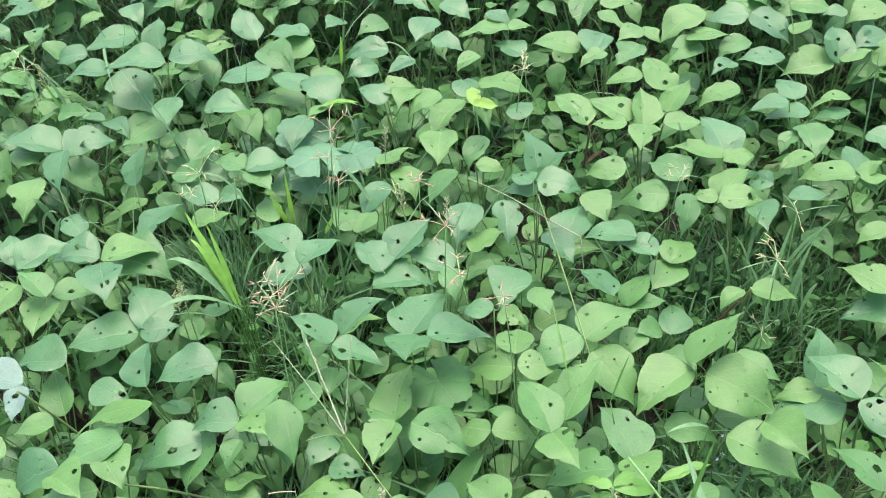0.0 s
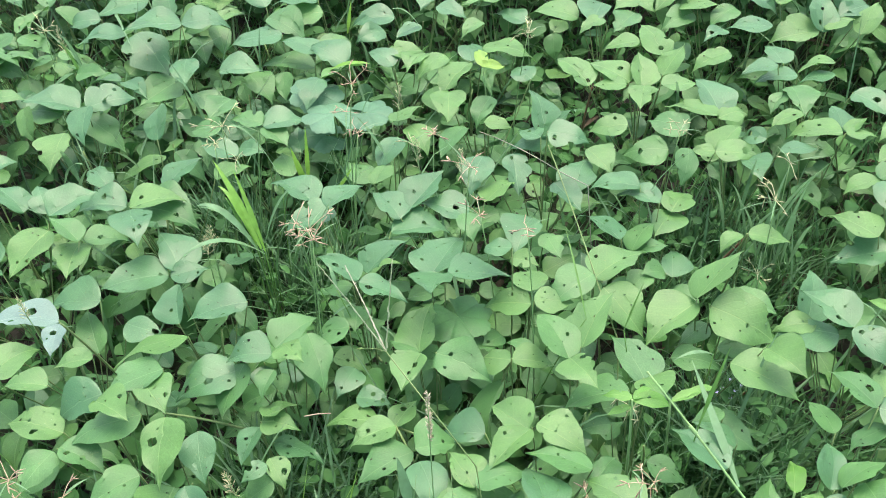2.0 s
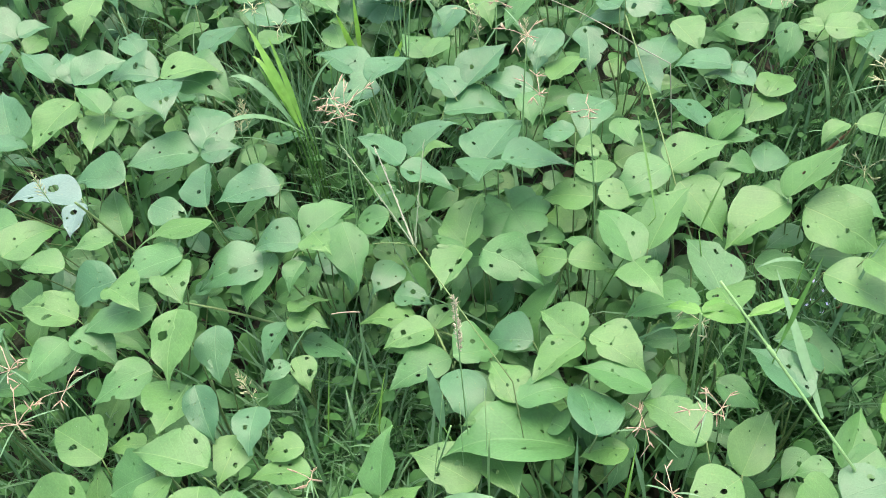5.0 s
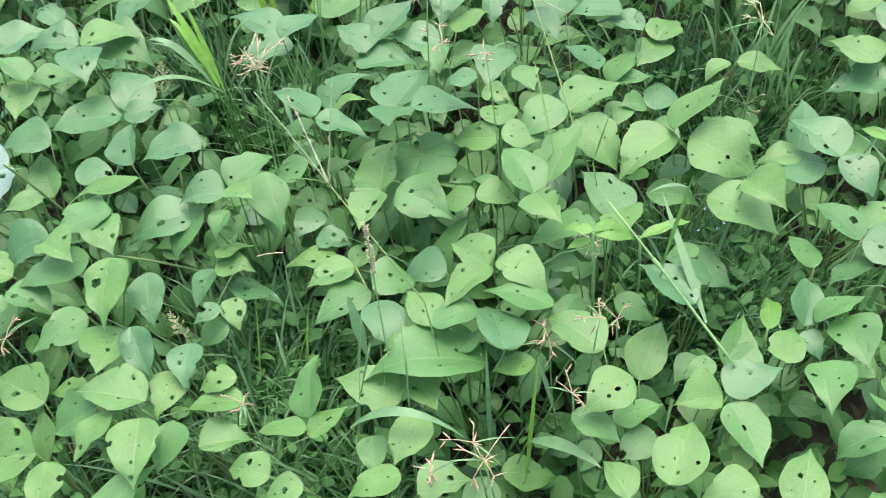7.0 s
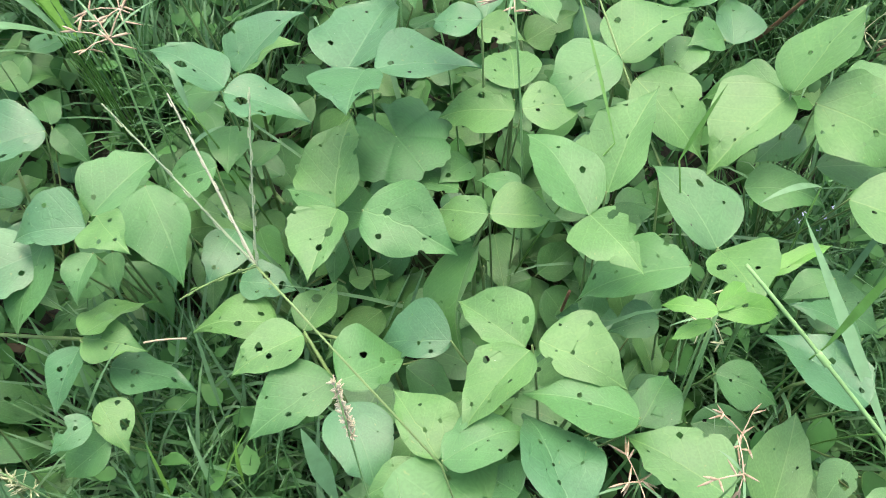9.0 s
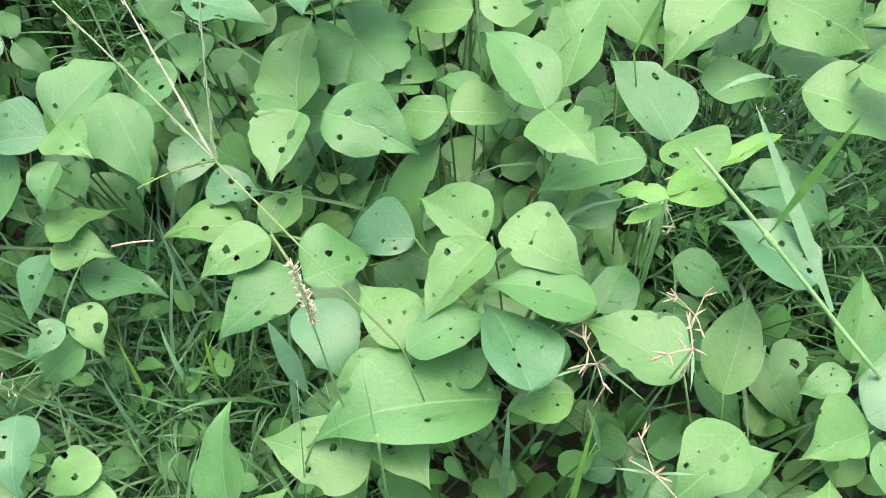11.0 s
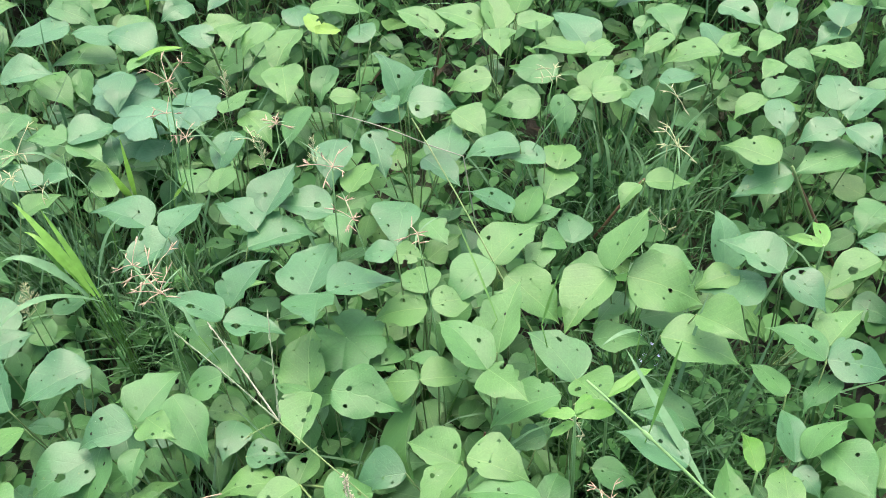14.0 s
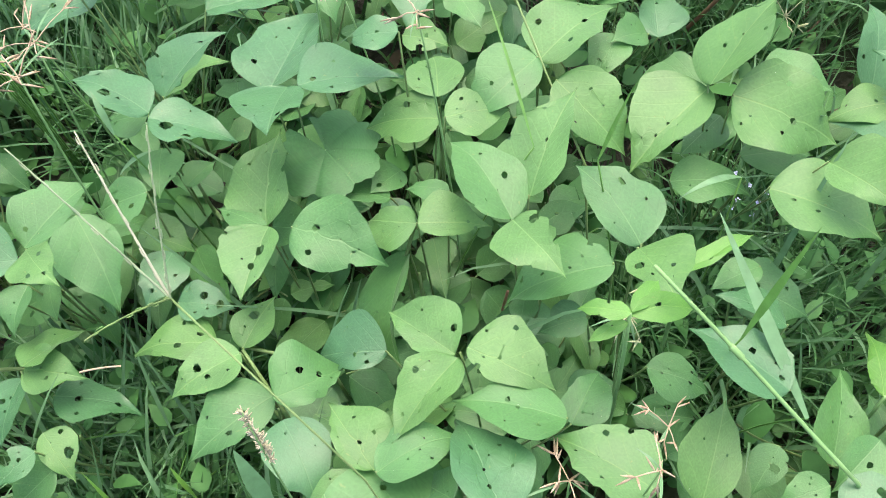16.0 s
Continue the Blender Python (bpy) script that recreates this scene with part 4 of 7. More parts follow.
leaflet(node, -0.132, 0.748, 0.279, 159, 2, 3, 0.072, 0.052, "y", skew=-0.37, holes=((-0.04, 0.35, 0.071), (0.01, 0.57, 0.047), (0.61, 0.23, 0.032), (0.35, 0.1, 0.024),))
leaflet(node, -0.136, 0.751, 0.272, 55, -3, 15, 0.050, 0.033, "g", skew=0.10, holes=((-0.13, 0.7, 0.047),))
leaflet(node, -0.136, 0.752, 0.271, -11, 6, -18, 0.096, 0.061, "y", skew=0.28, holes=((-0.14, 0.82, 0.013), (-0.12, 0.73, 0.013), (0.26, 0.52, 0.043),))
node = petiole(plant, -0.140, 0.780, 0.222)
leaflet(node, -0.140, 0.780, 0.222, -120, 29, 17, 0.059, 0.045, "g", skew=0.13)
plant = bean_plant(-0.233, 0.771, 0.174)
node = petiole(plant, -0.225, 0.716, 0.225)
leaflet(node, -0.225, 0.716, 0.225, -104, -2, 5, 0.051, 0.038, "b", skew=0.06, holes=((-0.2, 0.44, 0.084), (-0.03, 0.74, 0.059), (0.23, 0.36, 0.036),))
node = petiole(plant, -0.229, 0.766, 0.227)
leaflet(node, -0.229, 0.766, 0.227, 156, 3, -6, 0.058, 0.044, "b", skew=0.10, holes=((0.02, 0.72, 0.032),))
node = petiole(plant, -0.214, 0.777, 0.206)
leaflet(node, -0.214, 0.777, 0.206, -154, -13, 41, 0.062, 0.038, "g", skew=0.16)
node = petiole(plant, -0.234, 0.796, 0.284)
leaflet(node, -0.234, 0.796, 0.284, 88, -26, -9, 0.060, 0.044, "g", skew=0.12, holes=((-0.2, 0.25, 0.051), (0.01, 0.52, 0.042),))
node = petiole(plant, -0.264, 0.798, 0.216)
leaflet(node, -0.264, 0.798, 0.216, -115, -6, 5, 0.056, 0.040, "y", skew=0.29, holes=((-0.01, 0.42, 0.058),))
plant = bean_plant(0.278, 0.783, 0.203)
node = petiole(plant, 0.327, 0.715, 0.307)
leaflet(node, 0.327, 0.715, 0.307, -150, 15, 17, 0.072, 0.057, "y", skew=0.37)
node = petiole(plant, 0.286, 0.715, 0.279)
leaflet(node, 0.286, 0.715, 0.279, -123, -8, 0, 0.101, 0.071, "y", skew=0.10)
node = petiole(plant, 0.217, 0.755, 0.243)
leaflet(node, 0.217, 0.755, 0.243, -103, -4, -9, 0.074, 0.051, "g", skew=0.03)
node = petiole(plant, 0.286, 0.773, 0.237)
leaflet(node, 0.286, 0.773, 0.237, -94, -6, -14, 0.068, 0.046, "g", skew=-0.24)
node = petiole(plant, 0.272, 0.795, 0.303)
leaflet(node, 0.272, 0.795, 0.303, -117, -18, 15, 0.105, 0.082, "y", skew=0.06, holes=((0.27, 0.13, 0.023), (0.04, 0.52, 0.029), (0.2, 0.46, 0.017),))
node = petiole(plant, 0.254, 0.807, 0.303)
leaflet(node, 0.252, 0.802, 0.312, -46, 12, -41, 0.106, 0.068, "y", skew=0.16, holes=((-0.14, 0.81, 0.025),))
leaflet(node, 0.256, 0.811, 0.294, 126, -11, 1, 0.101, 0.070, "y", skew=-0.36, holes=((-0.16, 0.82, 0.023),))
node = petiole(plant, 0.277, 0.813, 0.245)
leaflet(node, 0.277, 0.813, 0.245, 124, -10, 5, 0.054, 0.037, "g", skew=0.19)
node = petiole(plant, 0.312, 0.830, 0.272)
leaflet(node, 0.312, 0.830, 0.272, -107, -3, -3, 0.070, 0.048, "g", skew=0.35)
node = petiole(plant, 0.273, 0.848, 0.244)
leaflet(node, 0.273, 0.848, 0.244, 69, -17, -7, 0.075, 0.055, "g", skew=-0.08)
plant = bean_plant(-0.644, 0.792, 0.207)
node = petiole(plant, -0.638, 0.703, 0.291)
leaflet(node, -0.638, 0.703, 0.291, 87, 1, 6, 0.065, 0.044, "y", skew=-0.24)
node = petiole(plant, -0.733, 0.726, 0.285)
leaflet(node, -0.733, 0.726, 0.285, -38, -8, 7, 0.085, 0.062, "y", skew=0.05)
node = petiole(plant, -0.590, 0.752, 0.284)
leaflet(node, -0.590, 0.752, 0.284, 100, -4, 7, 0.058, 0.040, "y", skew=-0.23)
node = petiole(plant, -0.730, 0.781, 0.289)
leaflet(node, -0.730, 0.781, 0.289, 109, -15, -13, 0.077, 0.057, "g", skew=-0.11, holes=((0.36, 0.5, 0.042),))
node = petiole(plant, -0.613, 0.810, 0.226)
leaflet(node, -0.613, 0.810, 0.226, 24, 14, -4, 0.083, 0.051, "g", skew=0.23)
node = petiole(plant, -0.656, 0.819, 0.284)
leaflet(node, -0.656, 0.819, 0.284, 177, -11, 7, 0.055, 0.038, "w", skew=-0.13, holes=((0.13, 0.29, 0.094), (0.3, 0.46, 0.038),))
node = petiole(plant, -0.567, 0.833, 0.264)
leaflet(node, -0.567, 0.833, 0.264, -111, -3, 3, 0.065, 0.046, "b", skew=-0.14, holes=((-0.03, 0.75, 0.079),))
node = petiole(plant, -0.666, 0.837, 0.272)
leaflet(node, -0.666, 0.837, 0.272, 99, 9, 10, 0.109, 0.075, "w", skew=-0.29, holes=((0.21, 0.36, 0.069), (0.48, 0.24, 0.04), (-0.12, 0.58, 0.049),))
node = petiole(plant, -0.607, 0.862, 0.283)
leaflet(node, -0.607, 0.862, 0.283, 87, -5, -13, 0.082, 0.059, "b", skew=-0.43)
plant = bean_plant(0.002, 0.823, 0.213)
node = petiole(plant, -0.029, 0.782, 0.239)
leaflet(node, -0.029, 0.782, 0.239, 79, -4, 27, 0.068, 0.045, "g", skew=-0.07)
node = petiole(plant, -0.016, 0.815, 0.229)
leaflet(node, -0.016, 0.815, 0.229, 133, 19, -13, 0.044, 0.034, "g", skew=-0.13, holes=((-0, 0.72, 0.055),))
node = petiole(plant, 0.029, 0.815, 0.303)
leaflet(node, 0.029, 0.815, 0.303, -81, -14, 8, 0.061, 0.045, "y", skew=0.00, holes=((-0.3, 0.29, 0.029), (0.07, 0.21, 0.038),))
node = petiole(plant, 0.025, 0.838, 0.286)
leaflet(node, 0.025, 0.829, 0.282, 78, -13, -3, 0.072, 0.052, "y", skew=0.05, holes=((0.27, 0.42, 0.051), (0.25, 0.34, 0.042), (0.37, 0.55, 0.026),))
leaflet(node, 0.026, 0.847, 0.290, -2, -19, 2, 0.074, 0.053, "y", skew=0.08, holes=((-0.11, 0.56, 0.034), (-0.26, 0.77, 0.034),))
node = petiole(plant, 0.000, 0.865, 0.361)
leaflet(node, 0.000, 0.865, 0.361, 78, -13, -3, 0.049, 0.035, "b", skew=-0.02, holes=((0.02, 0.89, 0.071), (0.02, 0.71, 0.071), (0.05, 0.38, 0.035),))
plant = bean_plant(-0.458, 0.839, 0.214)
node = petiole(plant, -0.454, 0.769, 0.305)
leaflet(node, -0.454, 0.769, 0.305, 110, -1, 27, 0.108, 0.075, "y", skew=0.11)
node = petiole(plant, -0.484, 0.820, 0.275)
leaflet(node, -0.484, 0.820, 0.275, 10, 8, -19, 0.078, 0.050, "b", skew=0.43, holes=((-0.19, 0.31, 0.039),))
node = petiole(plant, -0.387, 0.851, 0.283)
leaflet(node, -0.387, 0.851, 0.283, 108, -4, -6, 0.091, 0.065, "b", skew=-0.32, holes=((-0.23, 0.41, 0.033),))
node = petiole(plant, -0.508, 0.914, 0.280)
leaflet(node, -0.512, 0.910, 0.281, -73, -3, 9, 0.059, 0.043, "b", skew=-0.08, holes=((0.15, 0.68, 0.035),))
leaflet(node, -0.516, 0.914, 0.281, 105, -0, 1, 0.104, 0.073, "b", skew=-0.21, holes=((0.11, 0.5, 0.02), (0.03, 0.11, 0.041),))
leaflet(node, -0.497, 0.918, 0.277, 30, 11, 7, 0.099, 0.066, "b", skew=-0.33)
plant = bean_plant(-0.222, 0.858, 0.210)
node = petiole(plant, -0.217, 0.836, 0.222)
leaflet(node, -0.217, 0.836, 0.222, -45, -7, -1, 0.040, 0.028, "g", skew=0.20)
node = petiole(plant, -0.218, 0.844, 0.326)
leaflet(node, -0.218, 0.841, 0.327, -106, -17, -13, 0.076, 0.052, "b", skew=-0.03, holes=((0.11, 0.21, 0.086), (0.3, 0.46, 0.054), (0.28, 0.63, 0.015),))
leaflet(node, -0.218, 0.848, 0.326, 59, 11, 18, 0.081, 0.051, "b", skew=-0.18, holes=((0.19, 0.8, 0.039), (-0.1, 0.48, 0.061),))
node = petiole(plant, -0.228, 0.855, 0.261)
leaflet(node, -0.228, 0.855, 0.261, -179, 11, -7, 0.057, 0.042, "g", skew=0.06)
node = petiole(plant, -0.210, 0.871, 0.314)
leaflet(node, -0.210, 0.871, 0.314, -41, 4, -17, 0.084, 0.056, "b", skew=0.56, holes=((-0.54, 0.36, 0.023), (-0.36, 0.46, 0.068),))
node = petiole(plant, -0.235, 0.883, 0.275)
leaflet(node, -0.235, 0.883, 0.275, 83, -13, 2, 0.047, 0.033, "g", skew=0.45, holes=((-0.07, 0.71, 0.056),))
plant = bean_plant(0.122, 0.859, 0.223)
node = petiole(plant, 0.129, 0.837, 0.302)
leaflet(node, 0.129, 0.837, 0.302, -142, -20, 8, 0.090, 0.065, "y", skew=0.19, holes=((-0.43, 0.55, 0.02), (-0.19, 0.49, 0.02),))
node = petiole(plant, 0.116, 0.860, 0.308)
leaflet(node, 0.116, 0.860, 0.308, 124, -9, -7, 0.083, 0.059, "g", skew=-0.29, holes=((-0.08, 0.42, 0.021), (0.14, 0.56, 0.029),))
node = petiole(plant, 0.122, 0.879, 0.280)
leaflet(node, 0.122, 0.879, 0.280, -57, -2, -5, 0.100, 0.069, "y", skew=0.32, holes=((-0.43, 0.28, 0.039), (-0, 0.57, 0.032), (0.11, 0.32, 0.032),))
plant = bean_plant(-0.107, 0.859, 0.239)
node = petiole(plant, -0.096, 0.853, 0.326)
leaflet(node, -0.100, 0.851, 0.328, 170, 28, -2, 0.081, 0.061, "b", skew=-0.56, holes=((0.44, 0.49, 0.028), (0.53, 0.59, 0.028), (-0.06, 0.68, 0.034),))
leaflet(node, -0.092, 0.856, 0.323, -88, -10, -10, 0.094, 0.064, "b", skew=0.44, holes=((-0.07, 0.15, 0.032), (-0.36, 0.36, 0.019), (0.16, 0.3, 0.025),))
node = petiole(plant, -0.118, 0.865, 0.310)
leaflet(node, -0.118, 0.865, 0.310, -25, -5, -10, 0.110, 0.078, "b", skew=0.28, holes=((-0.52, 0.66, 0.029), (-0.33, 0.24, 0.023), (-0.23, 0.53, 0.011),))
plant = bean_plant(-0.758, 0.928, 0.217)
node = petiole(plant, -0.793, 0.810, 0.284)
leaflet(node, -0.793, 0.810, 0.284, 94, -8, -5, 0.067, 0.048, "y", skew=-0.16)
node = petiole(plant, -0.825, 0.852, 0.284)
leaflet(node, -0.825, 0.852, 0.284, 117, -9, -1, 0.056, 0.040, "y", skew=-0.03)
node = petiole(plant, -0.777, 0.930, 0.276)
leaflet(node, -0.777, 0.930, 0.276, 103, 7, 22, 0.081, 0.055, "b", skew=-0.12)
node = petiole(plant, -0.833, 0.944, 0.277)
leaflet(node, -0.833, 0.944, 0.277, 83, 5, -8, 0.087, 0.061, "b", skew=-0.19)
node = petiole(plant, -0.810, 0.948, 0.266)
leaflet(node, -0.810, 0.948, 0.266, 25, 19, -4, 0.099, 0.062, "b", skew=-0.11)
node = petiole(plant, -0.653, 0.956, 0.317)
leaflet(node, -0.653, 0.956, 0.317, 52, 12, 13, 0.069, 0.044, "g", skew=-0.17)
node = petiole(plant, -0.661, 0.979, 0.294)
leaflet(node, -0.656, 0.977, 0.298, -75, -11, -1, 0.069, 0.049, "g", skew=0.31, holes=((-0.04, 0.37, 0.064),))
leaflet(node, -0.666, 0.980, 0.291, 180, -0, -2, 0.080, 0.058, "y", skew=-0.06, holes=((0.31, 0.43, 0.028), (-0.03, 0.6, 0.027),))
node = petiole(plant, -0.714, 1.002, 0.314)
leaflet(node, -0.716, 0.997, 0.304, 156, -8, -1, 0.099, 0.071, "y", skew=-0.15, holes=((-0.17, 0.65, 0.045),))
leaflet(node, -0.712, 1.007, 0.323, -48, 1, 5, 0.085, 0.060, "b", skew=0.42)
plant = bean_plant(0.363, 0.968, 0.202)
node = petiole(plant, 0.354, 0.959, 0.278)
leaflet(node, 0.354, 0.959, 0.278, 122, -11, 16, 0.046, 0.031, "y", skew=-0.15)
node = petiole(plant, 0.371, 0.977, 0.260)
leaflet(node, 0.371, 0.977, 0.260, -105, -5, -1, 0.067, 0.047, "y", skew=0.13)
plant = bean_plant(0.640, 0.973, 0.195)
node = petiole(plant, 0.679, 0.866, 0.237)
leaflet(node, 0.679, 0.866, 0.237, 123, -4, 3, 0.070, 0.049, "g", skew=-0.25)
node = petiole(plant, 0.681, 0.952, 0.261)
leaflet(node, 0.681, 0.952, 0.261, 92, -9, 8, 0.100, 0.070, "g", skew=-0.13)
node = petiole(plant, 0.593, 0.963, 0.228)
leaflet(node, 0.593, 0.963, 0.228, 89, -15, -2, 0.094, 0.066, "b", skew=-0.14, holes=((0.32, 0.56, 0.055), (0.21, 0.41, 0.055), (0.01, 0.79, 0.022),))
node = petiole(plant, 0.568, 0.967, 0.254)
leaflet(node, 0.568, 0.967, 0.254, 40, -6, -2, 0.090, 0.064, "y", skew=-0.32, holes=((0.36, 0.6, 0.046), (0.19, 0.66, 0.035),))
node = petiole(plant, 0.670, 0.979, 0.282)
leaflet(node, 0.671, 0.978, 0.283, -161, -6, 3, 0.068, 0.048, "b", skew=0.27, holes=((-0.2, 0.5, 0.046),))
leaflet(node, 0.669, 0.981, 0.281, 85, -11, -4, 0.071, 0.050, "b", skew=-0.21)
node = petiole(plant, 0.685, 1.011, 0.276)
leaflet(node, 0.687, 1.002, 0.273, -63, 10, -19, 0.086, 0.056, "b", skew=-0.02, holes=((-0.11, 0.47, 0.051), (-0.12, 0.63, 0.051), (-0.23, 0.36, 0.038),))
leaflet(node, 0.683, 1.019, 0.278, -17, 3, -0, 0.087, 0.060, "b", skew=0.02, holes=((-0.36, 0.54, 0.038),))
node = petiole(plant, 0.602, 1.071, 0.277)
leaflet(node, 0.611, 1.064, 0.281, 164, -12, -6, 0.069, 0.047, "b", skew=-0.17, holes=((-0.04, 0.33, 0.031),))
leaflet(node, 0.597, 1.074, 0.278, -69, 3, -7, 0.071, 0.048, "g", skew=0.18, holes=((-0.4, 0.49, 0.046), (-0.26, 0.52, 0.046),))
leaflet(node, 0.598, 1.077, 0.273, 101, -12, 6, 0.060, 0.041, "y", skew=-0.26)
plant = bean_plant(-0.248, 0.981, 0.226)
node = petiole(plant, -0.232, 0.933, 0.233)
leaflet(node, -0.232, 0.933, 0.233, -64, 14, -28, 0.069, 0.047, "y", skew=0.44)
node = petiole(plant, -0.263, 0.942, 0.381)
leaflet(node, -0.263, 0.942, 0.381, -39, -8, -14, 0.074, 0.051, "b", skew=0.25)
node = petiole(plant, -0.258, 0.971, 0.341)
leaflet(node, -0.258, 0.971, 0.341, 106, -6, 4, 0.083, 0.058, "b", skew=-0.32, holes=((0.49, 0.48, 0.054), (0.13, 0.49, 0.043),))
node = petiole(plant, -0.183, 1.006, 0.265)
leaflet(node, -0.183, 1.006, 0.265, -84, -2, -7, 0.095, 0.065, "b", skew=0.42, holes=((-0.57, 0.61, 0.04), (-0.13, 0.56, 0.04), (-0.14, 0.44, 0.03),))
node = petiole(plant, -0.306, 1.055, 0.290)
leaflet(node, -0.306, 1.055, 0.290, 53, 2, 10, 0.097, 0.066, "b", skew=-0.28)
plant = bean_plant(0.224, 0.982, 0.190)
node = petiole(plant, 0.209, 0.921, 0.243)
leaflet(node, 0.209, 0.921, 0.243, 143, -5, -0, 0.059, 0.042, "g", skew=-0.04)
node = petiole(plant, 0.239, 0.926, 0.232)
leaflet(node, 0.239, 0.926, 0.232, 113, 24, -18, 0.049, 0.037, "g", skew=-0.26)
node = petiole(plant, 0.253, 0.934, 0.214)
leaflet(node, 0.253, 0.934, 0.214, -9, -4, 3, 0.072, 0.049, "b", skew=-0.28, holes=((0.04, 0.61, 0.027),))
node = petiole(plant, 0.171, 0.957, 0.278)
leaflet(node, 0.171, 0.957, 0.278, 44, 5, 20, 0.081, 0.055, "b", skew=-0.22, holes=((0.28, 0.5, 0.046),))
node = petiole(plant, 0.193, 0.967, 0.243)
leaflet(node, 0.191, 0.967, 0.244, -36, 5, -26, 0.073, 0.047, "g", skew=0.08)
leaflet(node, 0.195, 0.968, 0.241, -81, -1, -13, 0.059, 0.040, "g", skew=0.12, holes=((-0.25, 0.16, 0.065),))
node = petiole(plant, 0.241, 1.032, 0.280)
leaflet(node, 0.241, 1.032, 0.280, 56, -6, 8, 0.074, 0.051, "b", skew=-0.30)
node = petiole(plant, 0.269, 1.054, 0.241)
leaflet(node, 0.266, 1.047, 0.248, -31, -12, -1, 0.080, 0.057, "y", skew=0.00)
leaflet(node, 0.271, 1.061, 0.234, 149, 9, 3, 0.079, 0.058, "y", skew=0.25, holes=((0.17, 0.16, 0.025), (-0.48, 0.08, 0.038),))
node = petiole(plant, 0.214, 1.062, 0.293)
leaflet(node, 0.214, 1.062, 0.293, 82, -7, 8, 0.088, 0.061, "b", skew=-0.19, holes=((-0.09, 0.6, 0.044), (-0.07, 0.51, 0.044),))
plant = bean_plant(0.035, 0.994, 0.192)
node = petiole(plant, 0.003, 0.947, 0.257)
leaflet(node, 0.003, 0.947, 0.257, -115, 0, 12, 0.048, 0.036, "y", skew=0.08, holes=((0.31, 0.43, 0.082), (0.08, 0.76, 0.068), (-0.09, 0.49, 0.041),))
node = petiole(plant, 0.060, 1.000, 0.254)
leaflet(node, 0.060, 1.000, 0.254, -161, 0, -2, 0.059, 0.042, "g", skew=0.10)
node = petiole(plant, 0.042, 1.035, 0.258)
leaflet(node, 0.042, 1.035, 0.258, 159, 1, -4, 0.091, 0.067, "b", skew=-0.30, holes=((0.26, 0.59, 0.031),))
plant = bean_plant(-0.097, 1.030, 0.211)
node = petiole(plant, -0.069, 0.974, 0.328)
leaflet(node, -0.069, 0.974, 0.328, -164, -5, -1, 0.056, 0.039, "g", skew=0.29)
node = petiole(plant, -0.167, 1.025, 0.274)
leaflet(node, -0.167, 1.025, 0.274, 35, 5, 7, 0.087, 0.058, "b", skew=-0.22, holes=((0.21, 0.8, 0.077), (0.26, 0.3, 0.033),))
node = petiole(plant, -0.062, 1.040, 0.260)
leaflet(node, -0.062, 1.040, 0.260, 65, 3, -2, 0.086, 0.060, "b", skew=-0.22, holes=((0.34, 0.64, 0.034), (0.1, 0.27, 0.055),))
node = petiole(plant, -0.154, 1.048, 0.274)
leaflet(node, -0.154, 1.048, 0.274, -35, 7, -10, 0.099, 0.067, "b", skew=0.26, holes=((-0.18, 0.32, 0.039),))
node = petiole(plant, -0.033, 1.062, 0.270)
leaflet(node, -0.033, 1.062, 0.270, -45, 1, -14, 0.077, 0.052, "y", skew=0.22)
plant = bean_plant(-0.579, 1.095, 0.224)
node = petiole(plant, -0.584, 1.012, 0.328)
leaflet(node, -0.584, 1.012, 0.328, -159, 8, -5, 0.090, 0.066, "b", skew=-0.02, holes=((0.02, 0.7, 0.047), (-0.11, 0.64, 0.047), (-0.3, 0.38, 0.036),))
node = petiole(plant, -0.593, 1.032, 0.315)
leaflet(node, -0.593, 1.032, 0.315, -72, -7, 0, 0.089, 0.062, "y", skew=0.39, holes=((-0.2, 0.23, 0.051), (0.08, 0.16, 0.05),))
node = petiole(plant, -0.603, 1.057, 0.292)
leaflet(node, -0.595, 1.056, 0.293, -108, -6, 7, 0.112, 0.082, "g", skew=0.40, holes=((-0.02, 0.65, 0.04),))
leaflet(node, -0.611, 1.059, 0.292, 89, -2, -4, 0.088, 0.062, "b", skew=-0.45, holes=((0.27, 0.43, 0.066),))
node = petiole(plant, -0.652, 1.110, 0.289)
leaflet(node, -0.652, 1.110, 0.289, 39, 6, 10, 0.066, 0.044, "b", skew=0.12, holes=((-0.18, 0.65, 0.073),))
node = petiole(plant, -0.559, 1.115, 0.281)
leaflet(node, -0.559, 1.115, 0.281, -33, -0, -12, 0.090, 0.062, "b", skew=0.07)
node = petiole(plant, -0.479, 1.129, 0.283)
leaflet(node, -0.479, 1.129, 0.283, -52, -6, -5, 0.072, 0.050, "y", skew=0.17)
node = petiole(plant, -0.586, 1.208, 0.307)
leaflet(node, -0.586, 1.208, 0.307, 5, 17, -28, 0.087, 0.056, "b", skew=-0.03)
plant = bean_plant(-0.833, 1.099, 0.212)
node = petiole(plant, -0.875, 1.054, 0.282)
leaflet(node, -0.875, 1.054, 0.282, 150, -3, -11, 0.078, 0.057, "b", skew=-0.13)
node = petiole(plant, -0.739, 1.054, 0.287)
leaflet(node, -0.739, 1.054, 0.287, 28, 14, -2, 0.066, 0.040, "b", skew=0.12)
node = petiole(plant, -0.783, 1.067, 0.280)
leaflet(node, -0.783, 1.067, 0.280, 51, 10, 18, 0.087, 0.058, "b", skew=-0.08)
node = petiole(plant, -0.885, 1.146, 0.289)
leaflet(node, -0.885, 1.146, 0.289, 170, -12, 3, 0.093, 0.065, "b", skew=-0.32, holes=((0.02, 0.2, 0.054), (0.39, 0.34, 0.054), (0.58, 0.45, 0.041),))
